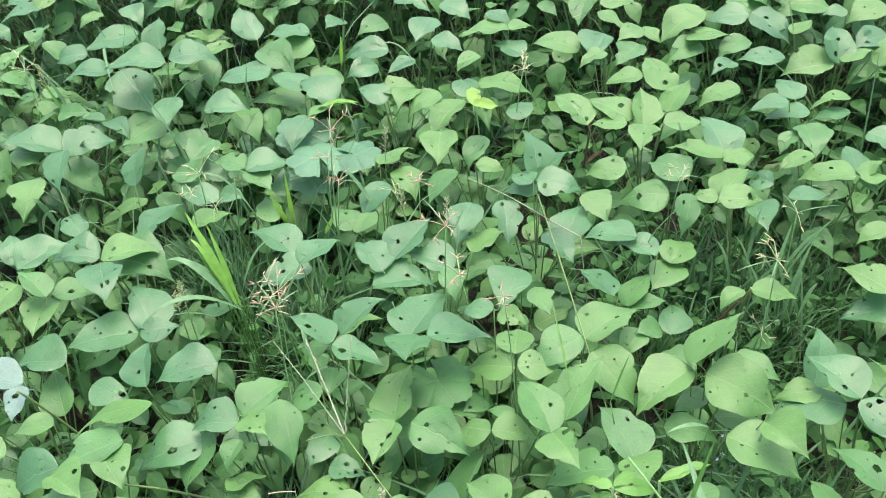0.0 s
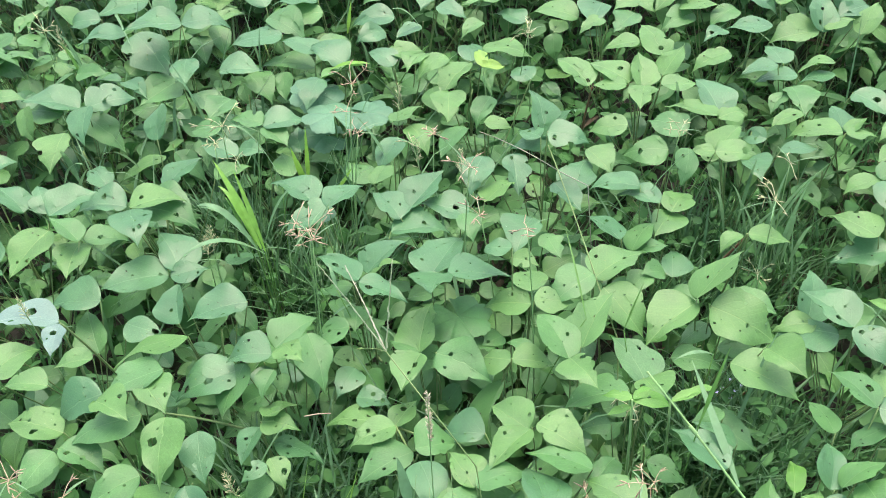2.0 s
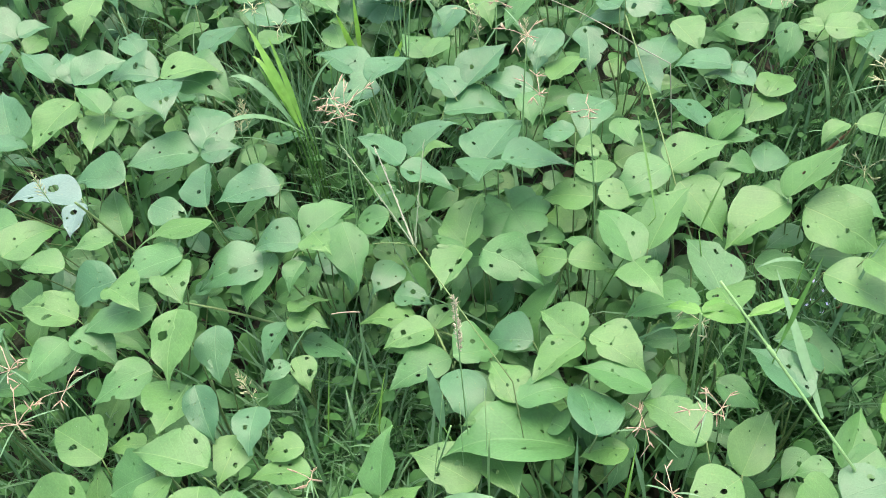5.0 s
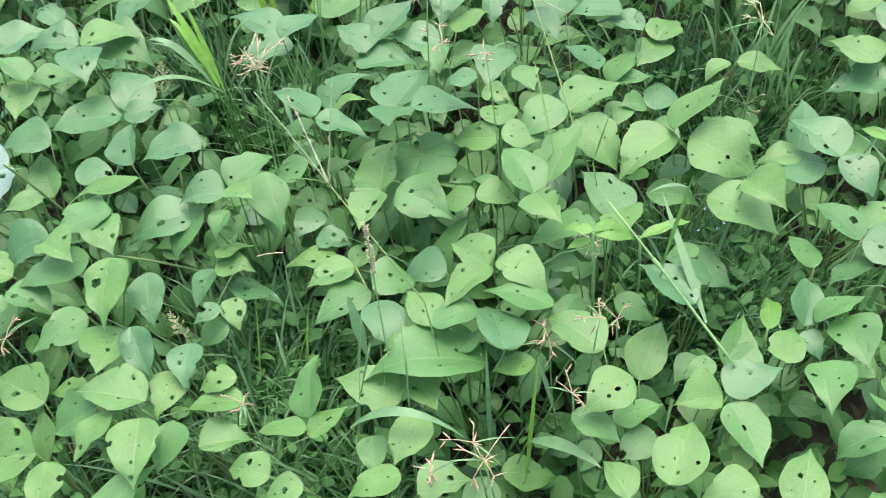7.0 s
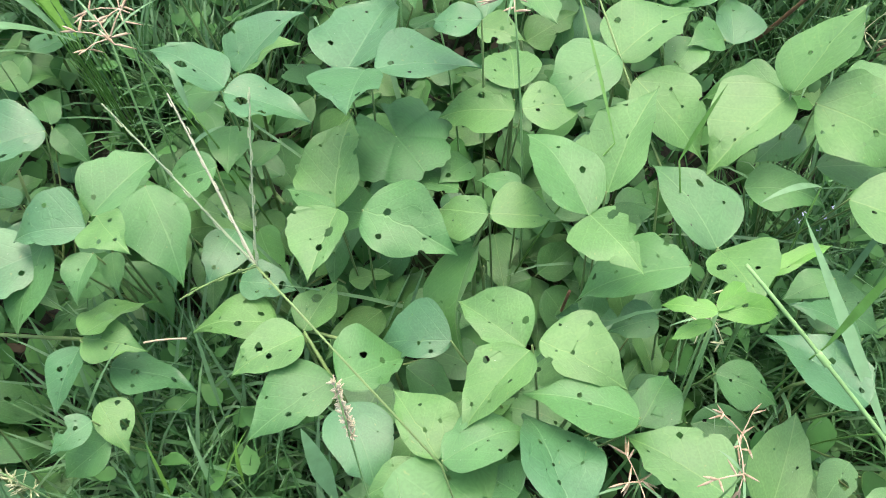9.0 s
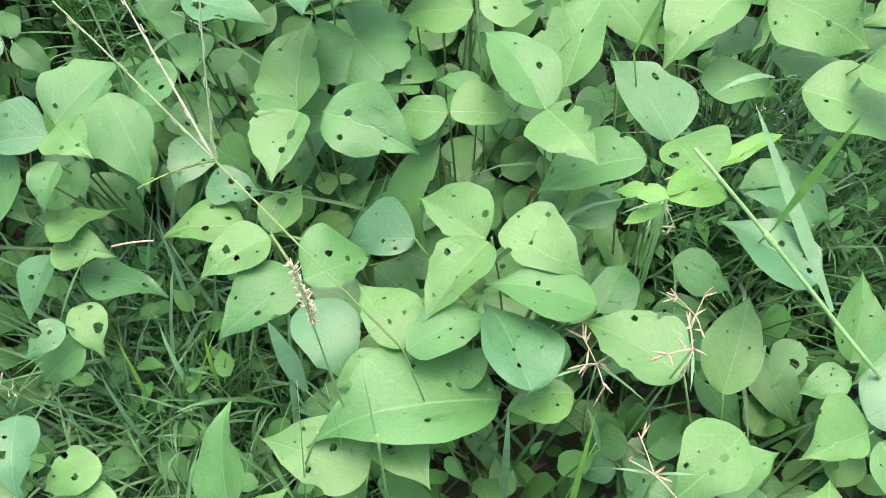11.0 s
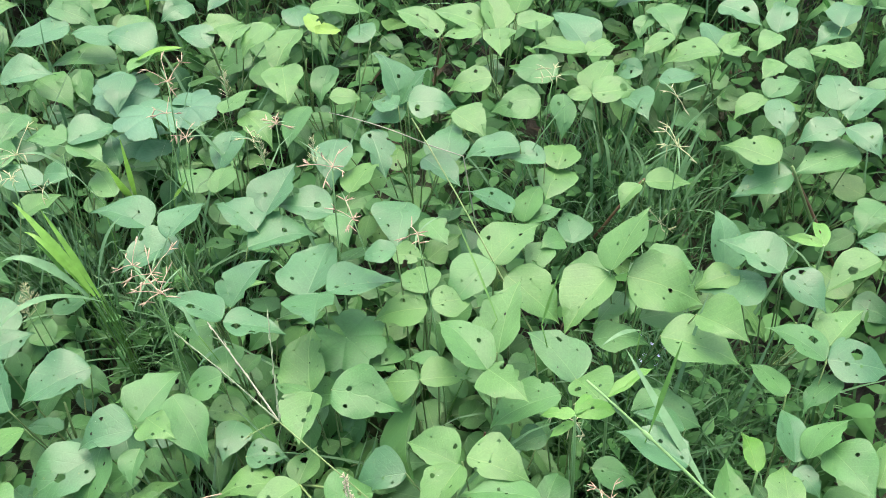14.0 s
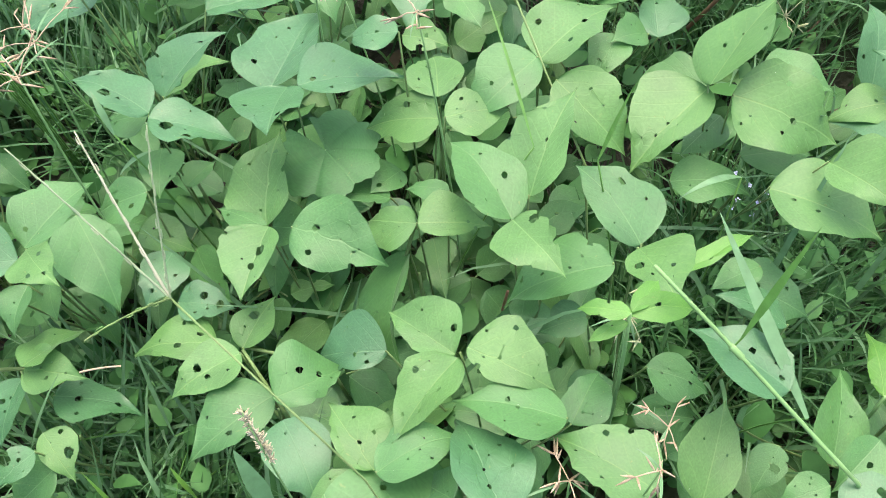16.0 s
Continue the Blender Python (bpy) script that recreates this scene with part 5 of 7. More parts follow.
node = petiole(plant, -0.882, 1.175, 0.278)
leaflet(node, -0.877, 1.169, 0.284, -47, -6, 13, 0.055, 0.040, "b", skew=0.31)
leaflet(node, -0.888, 1.180, 0.271, 79, 11, -7, 0.099, 0.069, "b", skew=-0.36, holes=((0.32, 0.53, 0.026),))
plant = bean_plant(0.065, 1.146, 0.220)
node = petiole(plant, 0.105, 1.080, 0.272)
leaflet(node, 0.105, 1.080, 0.272, -23, -3, -5, 0.094, 0.066, "b", skew=0.01)
node = petiole(plant, 0.081, 1.092, 0.278)
leaflet(node, 0.081, 1.092, 0.278, -147, -5, -3, 0.073, 0.051, "b", skew=0.16)
node = petiole(plant, 0.069, 1.114, 0.367)
leaflet(node, 0.069, 1.114, 0.367, -102, -8, 16, 0.069, 0.053, "b", skew=-0.00, holes=((0.19, 0.19, 0.068), (0.33, 0.58, 0.068),))
node = petiole(plant, -0.033, 1.154, 0.289)
leaflet(node, -0.033, 1.154, 0.289, 163, -6, 2, 0.085, 0.060, "b", skew=-0.03)
node = petiole(plant, 0.141, 1.163, 0.288)
leaflet(node, 0.141, 1.163, 0.288, -149, -5, 7, 0.069, 0.050, "y", skew=0.41, holes=((-0.71, 0.43, 0.044),))
node = petiole(plant, 0.018, 1.164, 0.283)
leaflet(node, 0.018, 1.164, 0.283, -176, -18, -9, 0.083, 0.054, "b", skew=0.14, holes=((-0.4, 0.23, 0.036), (0.08, 0.11, 0.048),))
node = petiole(plant, 0.066, 1.192, 0.294)
leaflet(node, 0.066, 1.192, 0.294, 42, -17, -8, 0.056, 0.040, "b", skew=-0.02, holes=((0.09, 0.56, 0.074),))
node = petiole(plant, 0.077, 1.210, 0.277)
leaflet(node, 0.076, 1.209, 0.281, -44, 13, -34, 0.090, 0.059, "b", skew=0.10, holes=((-0.63, 0.79, 0.048), (0.02, 0.35, 0.035), (-0.2, 0.56, 0.035),))
leaflet(node, 0.081, 1.210, 0.272, 85, -12, -1, 0.070, 0.050, "b", skew=0.13)
leaflet(node, 0.073, 1.210, 0.279, 5, 20, 34, 0.106, 0.065, "b", skew=-0.28, holes=((0.11, 0.44, 0.04), (0, 0.88, 0.03),))
plant = bean_plant(0.733, 1.168, 0.207)
node = petiole(plant, 0.758, 1.093, 0.282)
leaflet(node, 0.758, 1.093, 0.282, 42, -3, 4, 0.092, 0.064, "y", skew=-0.38, holes=((0.11, 0.67, 0.037),))
node = petiole(plant, 0.655, 1.140, 0.281)
leaflet(node, 0.652, 1.134, 0.279, 116, 1, -3, 0.052, 0.037, "y", skew=-0.21)
leaflet(node, 0.659, 1.146, 0.282, -139, -5, 11, 0.053, 0.039, "g", skew=0.14)
node = petiole(plant, 0.776, 1.189, 0.281)
leaflet(node, 0.776, 1.189, 0.281, -45, -2, -6, 0.080, 0.055, "b", skew=0.17)
node = petiole(plant, 0.681, 1.206, 0.277)
leaflet(node, 0.679, 1.198, 0.281, 117, -2, 3, 0.059, 0.041, "y", skew=-0.12)
leaflet(node, 0.683, 1.214, 0.272, -35, 12, -7, 0.077, 0.049, "b", skew=-0.06, holes=((0.15, 0.48, 0.077), (0.26, 0.56, 0.062),))
node = petiole(plant, 0.796, 1.211, 0.262)
leaflet(node, 0.796, 1.211, 0.262, 114, -1, -2, 0.066, 0.047, "b", skew=0.01)
plant = bean_plant(0.295, 1.183, 0.211)
node = petiole(plant, 0.353, 1.154, 0.280)
leaflet(node, 0.351, 1.148, 0.284, -92, -6, 9, 0.073, 0.052, "y", skew=0.20, holes=((-0.07, 0.69, 0.101), (-0.34, 0.62, 0.043),))
leaflet(node, 0.352, 1.153, 0.281, 80, -6, -8, 0.044, 0.032, "y", skew=0.05)
leaflet(node, 0.355, 1.159, 0.276, -42, 7, -11, 0.082, 0.054, "y", skew=0.29, holes=((-0.09, 0.82, 0.04),))
node = petiole(plant, 0.310, 1.159, 0.285)
leaflet(node, 0.310, 1.159, 0.285, 163, -24, -18, 0.073, 0.043, "g", skew=-0.09, holes=((0.2, 0.27, 0.056),))
node = petiole(plant, 0.280, 1.176, 0.269)
leaflet(node, 0.280, 1.176, 0.269, 79, -12, -16, 0.080, 0.061, "g", skew=0.20, holes=((-0.05, 0.58, 0.066), (-0.32, 0.53, 0.039),))
node = petiole(plant, 0.315, 1.203, 0.286)
leaflet(node, 0.315, 1.203, 0.286, 48, -9, -14, 0.084, 0.062, "g", skew=-0.04, holes=((0.09, 0.84, 0.065),))
node = petiole(plant, 0.217, 1.224, 0.287)
leaflet(node, 0.217, 1.224, 0.287, 79, -13, -8, 0.072, 0.053, "y", skew=0.02, holes=((0.29, 0.31, 0.044),))
plant = bean_plant(0.412, 1.192, 0.209)
node = petiole(plant, 0.402, 1.141, 0.272)
leaflet(node, 0.402, 1.141, 0.272, -175, 14, 14, 0.070, 0.052, "b", skew=0.54)
node = petiole(plant, 0.458, 1.148, 0.280)
leaflet(node, 0.458, 1.148, 0.280, -85, 0, -18, 0.067, 0.046, "b", skew=-0.03)
node = petiole(plant, 0.439, 1.171, 0.288)
leaflet(node, 0.439, 1.171, 0.288, 48, -21, -20, 0.050, 0.038, "b", skew=0.03, holes=((0.1, 0.62, 0.108), (-0.12, 0.34, 0.064),))
node = petiole(plant, 0.376, 1.244, 0.281)
leaflet(node, 0.374, 1.240, 0.282, -68, -5, -5, 0.063, 0.044, "y", skew=-0.16)
leaflet(node, 0.378, 1.247, 0.281, 67, -1, 14, 0.096, 0.067, "y", skew=0.03, holes=((-0.17, 0.86, 0.034),))
node = petiole(plant, 0.383, 1.259, 0.275)
leaflet(node, 0.383, 1.259, 0.275, 13, 7, 9, 0.105, 0.072, "b", skew=-0.28)
plant = bean_plant(0.546, 1.201, 0.190)
node = petiole(plant, 0.513, 1.176, 0.178)
leaflet(node, 0.513, 1.176, 0.178, -155, -3, 9, 0.064, 0.047, "g", skew=-0.07, holes=((-0.04, 0.55, 0.071),))
node = petiole(plant, 0.572, 1.180, 0.285)
leaflet(node, 0.567, 1.180, 0.289, 76, -12, 9, 0.092, 0.064, "y", skew=-0.34, holes=((0.28, 0.4, 0.049),))
leaflet(node, 0.576, 1.181, 0.282, -87, -6, -5, 0.055, 0.038, "y", skew=0.04)
node = petiole(plant, 0.584, 1.202, 0.268)
leaflet(node, 0.583, 1.193, 0.275, -49, 8, -24, 0.056, 0.036, "y", skew=0.03)
leaflet(node, 0.588, 1.205, 0.261, -158, 2, 2, 0.041, 0.029, "y", skew=0.12)
leaflet(node, 0.582, 1.206, 0.267, -2, 7, 15, 0.075, 0.050, "b", skew=-0.09)
node = petiole(plant, 0.517, 1.244, 0.285)
leaflet(node, 0.517, 1.244, 0.285, 110, -11, 16, 0.062, 0.042, "y", skew=-0.02, holes=((-0.05, 0.26, 0.072),))
plant = bean_plant(-0.192, 1.209, 0.199)
node = petiole(plant, -0.215, 1.114, 0.270)
leaflet(node, -0.215, 1.114, 0.270, -20, 1, -17, 0.065, 0.044, "y", skew=-0.19)
node = petiole(plant, -0.223, 1.171, 0.226)
leaflet(node, -0.223, 1.171, 0.226, 44, 2, 3, 0.075, 0.051, "g", skew=0.08, holes=((0.11, 0.55, 0.056),))
node = petiole(plant, -0.177, 1.221, 0.283)
leaflet(node, -0.177, 1.221, 0.283, 153, -11, 7, 0.077, 0.053, "b", skew=0.06)
node = petiole(plant, -0.188, 1.266, 0.280)
leaflet(node, -0.188, 1.266, 0.280, -44, -1, -17, 0.075, 0.051, "y", skew=0.05)
node = petiole(plant, -0.157, 1.271, 0.268)
leaflet(node, -0.157, 1.271, 0.268, -154, -10, -4, 0.074, 0.052, "y", skew=0.01, holes=((0.2, 0.4, 0.056),))
plant = bean_plant(-0.422, 1.230, 0.198)
node = petiole(plant, -0.455, 1.195, 0.275)
leaflet(node, -0.455, 1.195, 0.275, 59, 9, 6, 0.081, 0.055, "b", skew=0.14)
node = petiole(plant, -0.367, 1.197, 0.224)
leaflet(node, -0.367, 1.197, 0.224, 22, 1, 10, 0.068, 0.045, "g", skew=0.26, holes=((-0.58, 0.42, 0.063), (-0.43, 0.37, 0.063),))
node = petiole(plant, -0.454, 1.218, 0.274)
leaflet(node, -0.454, 1.218, 0.274, -120, 13, 15, 0.059, 0.044, "b", skew=-0.05, holes=((-0.32, 0.57, 0.036),))
node = petiole(plant, -0.483, 1.244, 0.300)
leaflet(node, -0.483, 1.244, 0.300, 74, -15, -13, 0.069, 0.051, "g", skew=0.08)
node = petiole(plant, -0.356, 1.253, 0.230)
leaflet(node, -0.356, 1.253, 0.230, 10, 15, -16, 0.063, 0.037, "b", skew=0.12)
node = petiole(plant, -0.418, 1.271, 0.280)
leaflet(node, -0.417, 1.269, 0.281, -66, -8, 5, 0.082, 0.058, "b", skew=0.26)
leaflet(node, -0.418, 1.270, 0.277, -132, -10, -1, 0.066, 0.046, "g", skew=0.17)
leaflet(node, -0.418, 1.274, 0.282, 69, -4, -4, 0.070, 0.049, "g", skew=-0.04, holes=((0.35, 0.35, 0.063),))
plant = bean_plant(-0.732, 1.263, 0.239)
node = petiole(plant, -0.749, 1.226, 0.318)
leaflet(node, -0.749, 1.226, 0.318, 175, -11, 0, 0.089, 0.063, "y", skew=-0.45, holes=((0.38, 0.59, 0.054),))
node = petiole(plant, -0.715, 1.270, 0.337)
leaflet(node, -0.712, 1.267, 0.341, -178, -20, 14, 0.080, 0.053, "b", skew=-0.33, holes=((0.2, 0.74, 0.045),))
leaflet(node, -0.719, 1.273, 0.333, -62, -6, 15, 0.090, 0.066, "b", skew=0.47, holes=((-0.31, 0.63, 0.042), (-0.56, 0.38, 0.028),))
node = petiole(plant, -0.733, 1.292, 0.300)
leaflet(node, -0.733, 1.292, 0.300, -124, -22, -4, 0.098, 0.066, "g", skew=0.04)
plant = bean_plant(0.554, 1.322, 0.203)
node = petiole(plant, 0.623, 1.302, 0.278)
leaflet(node, 0.623, 1.302, 0.278, -145, -3, 9, 0.081, 0.059, "b", skew=0.12, holes=((-0.16, 0.51, 0.088),))
node = petiole(plant, 0.510, 1.322, 0.268)
leaflet(node, 0.510, 1.322, 0.268, 140, -17, 11, 0.053, 0.035, "g", skew=0.03)
node = petiole(plant, 0.528, 1.342, 0.267)
leaflet(node, 0.528, 1.342, 0.267, -180, 5, 0, 0.089, 0.065, "g", skew=0.25)
plant = bean_plant(-0.025, 1.326, 0.203)
node = petiole(plant, -0.063, 1.259, 0.271)
leaflet(node, -0.063, 1.259, 0.271, 144, -16, 18, 0.077, 0.052, "g", skew=-0.10)
node = petiole(plant, -0.027, 1.271, 0.269)
leaflet(node, -0.027, 1.271, 0.269, -100, -8, 1, 0.051, 0.036, "y", skew=0.06)
node = petiole(plant, -0.013, 1.344, 0.270)
leaflet(node, -0.013, 1.344, 0.270, 153, -13, 8, 0.071, 0.048, "g", skew=-0.07)
node = petiole(plant, -0.088, 1.353, 0.278)
leaflet(node, -0.088, 1.353, 0.278, 178, 3, 0, 0.092, 0.068, "y", skew=-0.05)
node = petiole(plant, 0.064, 1.401, 0.265)
leaflet(node, 0.064, 1.401, 0.265, 32, -10, -10, 0.069, 0.049, "b", skew=0.01)
plant = bean_plant(-0.811, 1.347, 0.208)
node = petiole(plant, -0.860, 1.332, 0.295)
leaflet(node, -0.860, 1.332, 0.295, -160, -27, 41, 0.076, 0.048, "y", skew=0.12)
node = petiole(plant, -0.802, 1.351, 0.265)
leaflet(node, -0.802, 1.351, 0.265, 73, -5, -8, 0.078, 0.056, "g", skew=0.32)
node = petiole(plant, -0.770, 1.359, 0.270)
leaflet(node, -0.770, 1.359, 0.270, 89, 12, -3, 0.107, 0.075, "b", skew=-0.35)
plant = bean_plant(0.561, 1.380, 0.208)
node = petiole(plant, 0.606, 1.353, 0.279)
leaflet(node, 0.606, 1.353, 0.279, 79, -12, 10, 0.065, 0.045, "b", skew=-0.04)
node = petiole(plant, 0.546, 1.372, 0.268)
leaflet(node, 0.546, 1.372, 0.268, 77, -11, 12, 0.077, 0.054, "b", skew=-0.02)
node = petiole(plant, 0.510, 1.382, 0.286)
leaflet(node, 0.510, 1.382, 0.286, 92, -12, 6, 0.069, 0.048, "b", skew=-0.17)
node = petiole(plant, 0.613, 1.385, 0.286)
leaflet(node, 0.613, 1.385, 0.286, 89, -14, 13, 0.070, 0.049, "y", skew=-0.14)
node = petiole(plant, 0.529, 1.408, 0.270)
leaflet(node, 0.529, 1.408, 0.270, 12, -5, 2, 0.076, 0.053, "b", skew=-0.17)
plant = bean_plant(0.269, 1.386, 0.207)
node = petiole(plant, 0.293, 1.343, 0.282)
leaflet(node, 0.293, 1.343, 0.282, -86, -5, 1, 0.070, 0.050, "y", skew=-0.04)
node = petiole(plant, 0.262, 1.347, 0.275)
leaflet(node, 0.264, 1.345, 0.280, 166, 0, 1, 0.074, 0.053, "y", skew=-0.00, holes=((0, 0.41, 0.03),))
leaflet(node, 0.261, 1.350, 0.270, -3, 14, 9, 0.089, 0.057, "y", skew=-0.26)
node = petiole(plant, 0.237, 1.356, 0.279)
leaflet(node, 0.232, 1.348, 0.283, 84, -7, -1, 0.063, 0.045, "y", skew=-0.01)
leaflet(node, 0.242, 1.363, 0.276, 53, 6, 0, 0.093, 0.065, "y", skew=-0.17, holes=((0.25, 0.34, 0.062), (0.06, 0.5, 0.037),))
node = petiole(plant, 0.166, 1.355, 0.277)
leaflet(node, 0.166, 1.355, 0.277, 32, 5, 11, 0.102, 0.070, "y", skew=-0.02, holes=((0.08, 0.11, 0.044),))
node = petiole(plant, 0.300, 1.370, 0.268)
leaflet(node, 0.300, 1.370, 0.268, -86, -11, 7, 0.066, 0.048, "y", skew=-0.06)
node = petiole(plant, 0.306, 1.394, 0.265)
leaflet(node, 0.306, 1.394, 0.265, -36, 13, -20, 0.088, 0.058, "y", skew=0.10)
node = petiole(plant, 0.315, 1.447, 0.271)
leaflet(node, 0.315, 1.447, 0.271, 16, 12, 9, 0.100, 0.068, "y", skew=-0.05, holes=((0.36, 0.42, 0.052), (0.04, 0.19, 0.052),))
node = petiole(plant, 0.275, 1.476, 0.287)
leaflet(node, 0.275, 1.476, 0.287, 92, -9, 1, 0.072, 0.050, "y", skew=-0.18)
plant = bean_plant(-0.504, 1.396, 0.211)
node = petiole(plant, -0.487, 1.354, 0.281)
leaflet(node, -0.487, 1.354, 0.281, 158, 6, -11, 0.080, 0.059, "g", skew=-0.06)
node = petiole(plant, -0.522, 1.438, 0.283)
leaflet(node, -0.522, 1.438, 0.283, -86, -3, 9, 0.084, 0.061, "b", skew=0.43)
plant = bean_plant(-0.306, 1.434, 0.208)
node = petiole(plant, -0.327, 1.408, 0.281)
leaflet(node, -0.330, 1.405, 0.283, 168, -5, -1, 0.084, 0.060, "b", skew=-0.22, holes=((0.37, 0.54, 0.04),))
leaflet(node, -0.325, 1.410, 0.278, -68, 3, -25, 0.104, 0.073, "y", skew=0.14)
node = petiole(plant, -0.285, 1.460, 0.275)
leaflet(node, -0.285, 1.460, 0.275, 52, 7, -10, 0.098, 0.069, "b", skew=-0.24)
plant = bean_plant(-0.585, 1.450, 0.221)
node = petiole(plant, -0.570, 1.412, 0.255)
leaflet(node, -0.570, 1.412, 0.255, -131, -17, -7, 0.085, 0.058, "g", skew=0.18)
node = petiole(plant, -0.580, 1.448, 0.308)
leaflet(node, -0.580, 1.448, 0.308, -173, -4, -1, 0.080, 0.057, "b", skew=-0.03)
node = petiole(plant, -0.604, 1.452, 0.260)
leaflet(node, -0.604, 1.452, 0.260, 144, 2, -18, 0.102, 0.077, "g", skew=-0.04)
node = petiole(plant, -0.585, 1.489, 0.358)
leaflet(node, -0.585, 1.489, 0.358, 103, 4, -5, 0.107, 0.076, "b", skew=-0.34)
plant = bean_plant(-0.053, 1.464, 0.208)
node = petiole(plant, -0.048, 1.428, 0.288)
leaflet(node, -0.048, 1.428, 0.288, 143, -11, 14, 0.096, 0.067, "y", skew=-0.37, holes=((0.28, 0.82, 0.035), (0.17, 0.74, 0.023),))
node = petiole(plant, -0.095, 1.463, 0.284)
leaflet(node, -0.095, 1.463, 0.284, 135, -7, 1, 0.078, 0.055, "y", skew=0.04)
node = petiole(plant, -0.046, 1.468, 0.263)
leaflet(node, -0.046, 1.468, 0.263, -1, -2, 2, 0.073, 0.050, "b", skew=0.01)
node = petiole(plant, -0.022, 1.497, 0.274)
leaflet(node, -0.022, 1.497, 0.274, -99, -8, -14, 0.107, 0.075, "y", skew=0.14)
plant = bean_plant(-0.479, 1.483, 0.184)
node = petiole(plant, -0.479, 1.483, 0.245)
leaflet(node, -0.479, 1.483, 0.245, -141, -14, -2, 0.087, 0.060, "g", skew=0.20)
plant = bean_plant(-0.366, 1.500, 0.188)
node = petiole(plant, -0.410, 1.481, 0.247)
leaflet(node, -0.410, 1.481, 0.247, -174, -24, 18, 0.065, 0.040, "g", skew=0.09)
node = petiole(plant, -0.336, 1.504, 0.274)
leaflet(node, -0.336, 1.504, 0.274, 64, 8, 5, 0.091, 0.063, "b", skew=0.16)
node = petiole(plant, -0.353, 1.517, 0.233)
leaflet(node, -0.353, 1.517, 0.233, 85, 3, 10, 0.111, 0.078, "g", skew=0.01)
plant = bean_plant(-0.177, 1.509, 0.209)
node = petiole(plant, -0.192, 1.443, 0.277)
leaflet(node, -0.192, 1.443, 0.277, 46, 4, 0, 0.073, 0.050, "b", skew=-0.15)
node = petiole(plant, -0.202, 1.475, 0.282)
leaflet(node, -0.202, 1.475, 0.282, -78, -5, 4, 0.068, 0.049, "y", skew=0.13)
node = petiole(plant, -0.132, 1.487, 0.273)
leaflet(node, -0.132, 1.487, 0.273, 154, 11, -0, 0.077, 0.055, "y", skew=-0.31)
node = petiole(plant, -0.214, 1.567, 0.276)
leaflet(node, -0.214, 1.567, 0.276, 126, 6, -18, 0.066, 0.050, "b", skew=0.06)
node = petiole(plant, -0.144, 1.572, 0.283)
leaflet(node, -0.144, 1.572, 0.283, 127, -7, 1, 0.061, 0.043, "b", skew=0.02)
plant = bean_plant(-0.416, 1.558, 0.213)
node = petiole(plant, -0.416, 1.558, 0.284)
leaflet(node, -0.416, 1.558, 0.284, 99, -4, 0, 0.112, 0.080, "b", skew=0.13)
plant = bean_plant(0.450, 1.584, 0.206)
node = petiole(plant, 0.445, 1.468, 0.261)
leaflet(node, 0.445, 1.468, 0.261, 108, -14, 4, 0.084, 0.059, "y", skew=-0.01, holes=((0.21, 0.56, 0.031),))
node = petiole(plant, 0.539, 1.531, 0.271)
leaflet(node, 0.539, 1.531, 0.271, 79, -5, 4, 0.087, 0.062, "b", skew=-0.09)
node = petiole(plant, 0.447, 1.535, 0.267)
leaflet(node, 0.447, 1.535, 0.267, 128, -1, -4, 0.060, 0.043, "b", skew=-0.00, holes=((0.08, 0.55, 0.067),))
node = petiole(plant, 0.370, 1.595, 0.278)
leaflet(node, 0.370, 1.595, 0.278, -82, 3, -16, 0.089, 0.062, "y", skew=0.08)
node = petiole(plant, 0.401, 1.603, 0.263)
leaflet(node, 0.401, 1.603, 0.263, 119, -3, -8, 0.080, 0.058, "g", skew=-0.04)
node = petiole(plant, 0.485, 1.613, 0.266)
leaflet(node, 0.485, 1.613, 0.266, 128, -7, -2, 0.077, 0.055, "g", skew=0.05)
node = petiole(plant, 0.498, 1.656, 0.291)
leaflet(node, 0.495, 1.655, 0.288, 78, -12, -11, 0.085, 0.062, "b", skew=-0.02)
leaflet(node, 0.500, 1.656, 0.293, -132, -18, 3, 0.101, 0.072, "b", skew=0.07, holes=((-0.09, 0.29, 0.055),))
node = petiole(plant, 0.412, 1.669, 0.297)
leaflet(node, 0.412, 1.669, 0.297, 121, -19, -5, 0.108, 0.076, "y", skew=-0.21)
plant = bean_plant(0.665, 1.605, 0.206)
node = petiole(plant, 0.625, 1.503, 0.275)
leaflet(node, 0.630, 1.498, 0.280, -64, 5, -12, 0.069, 0.047, "y", skew=-0.01)
leaflet(node, 0.627, 1.501, 0.274, -7, 18, 16, 0.095, 0.062, "b", skew=0.05, holes=((-0.04, 0.52, 0.058), (-0.12, 0.18, 0.057),))
leaflet(node, 0.620, 1.509, 0.270, 96, -4, -16, 0.096, 0.071, "y", skew=-0.74, holes=((0.5, 0.59, 0.057),))
node = petiole(plant, 0.699, 1.500, 0.265)
leaflet(node, 0.699, 1.500, 0.265, -32, 21, -21, 0.091, 0.056, "y", skew=-0.11)
node = petiole(plant, 0.733, 1.582, 0.277)
leaflet(node, 0.733, 1.582, 0.277, 119, 4, -16, 0.080, 0.058, "b", skew=-0.06, holes=((-0.06, 0.66, 0.052),))
node = petiole(plant, 0.569, 1.598, 0.277)
leaflet(node, 0.569, 1.598, 0.277, -45, 1, -13, 0.062, 0.042, "y", skew=0.01)
node = petiole(plant, 0.683, 1.664, 0.280)
leaflet(node, 0.683, 1.664, 0.280, 96, 0, -7, 0.048, 0.034, "b", skew=-0.03)
node = petiole(plant, 0.757, 1.668, 0.283)
leaflet(node, 0.757, 1.668, 0.283, 110, -4, -9, 0.085, 0.061, "y", skew=-0.23)
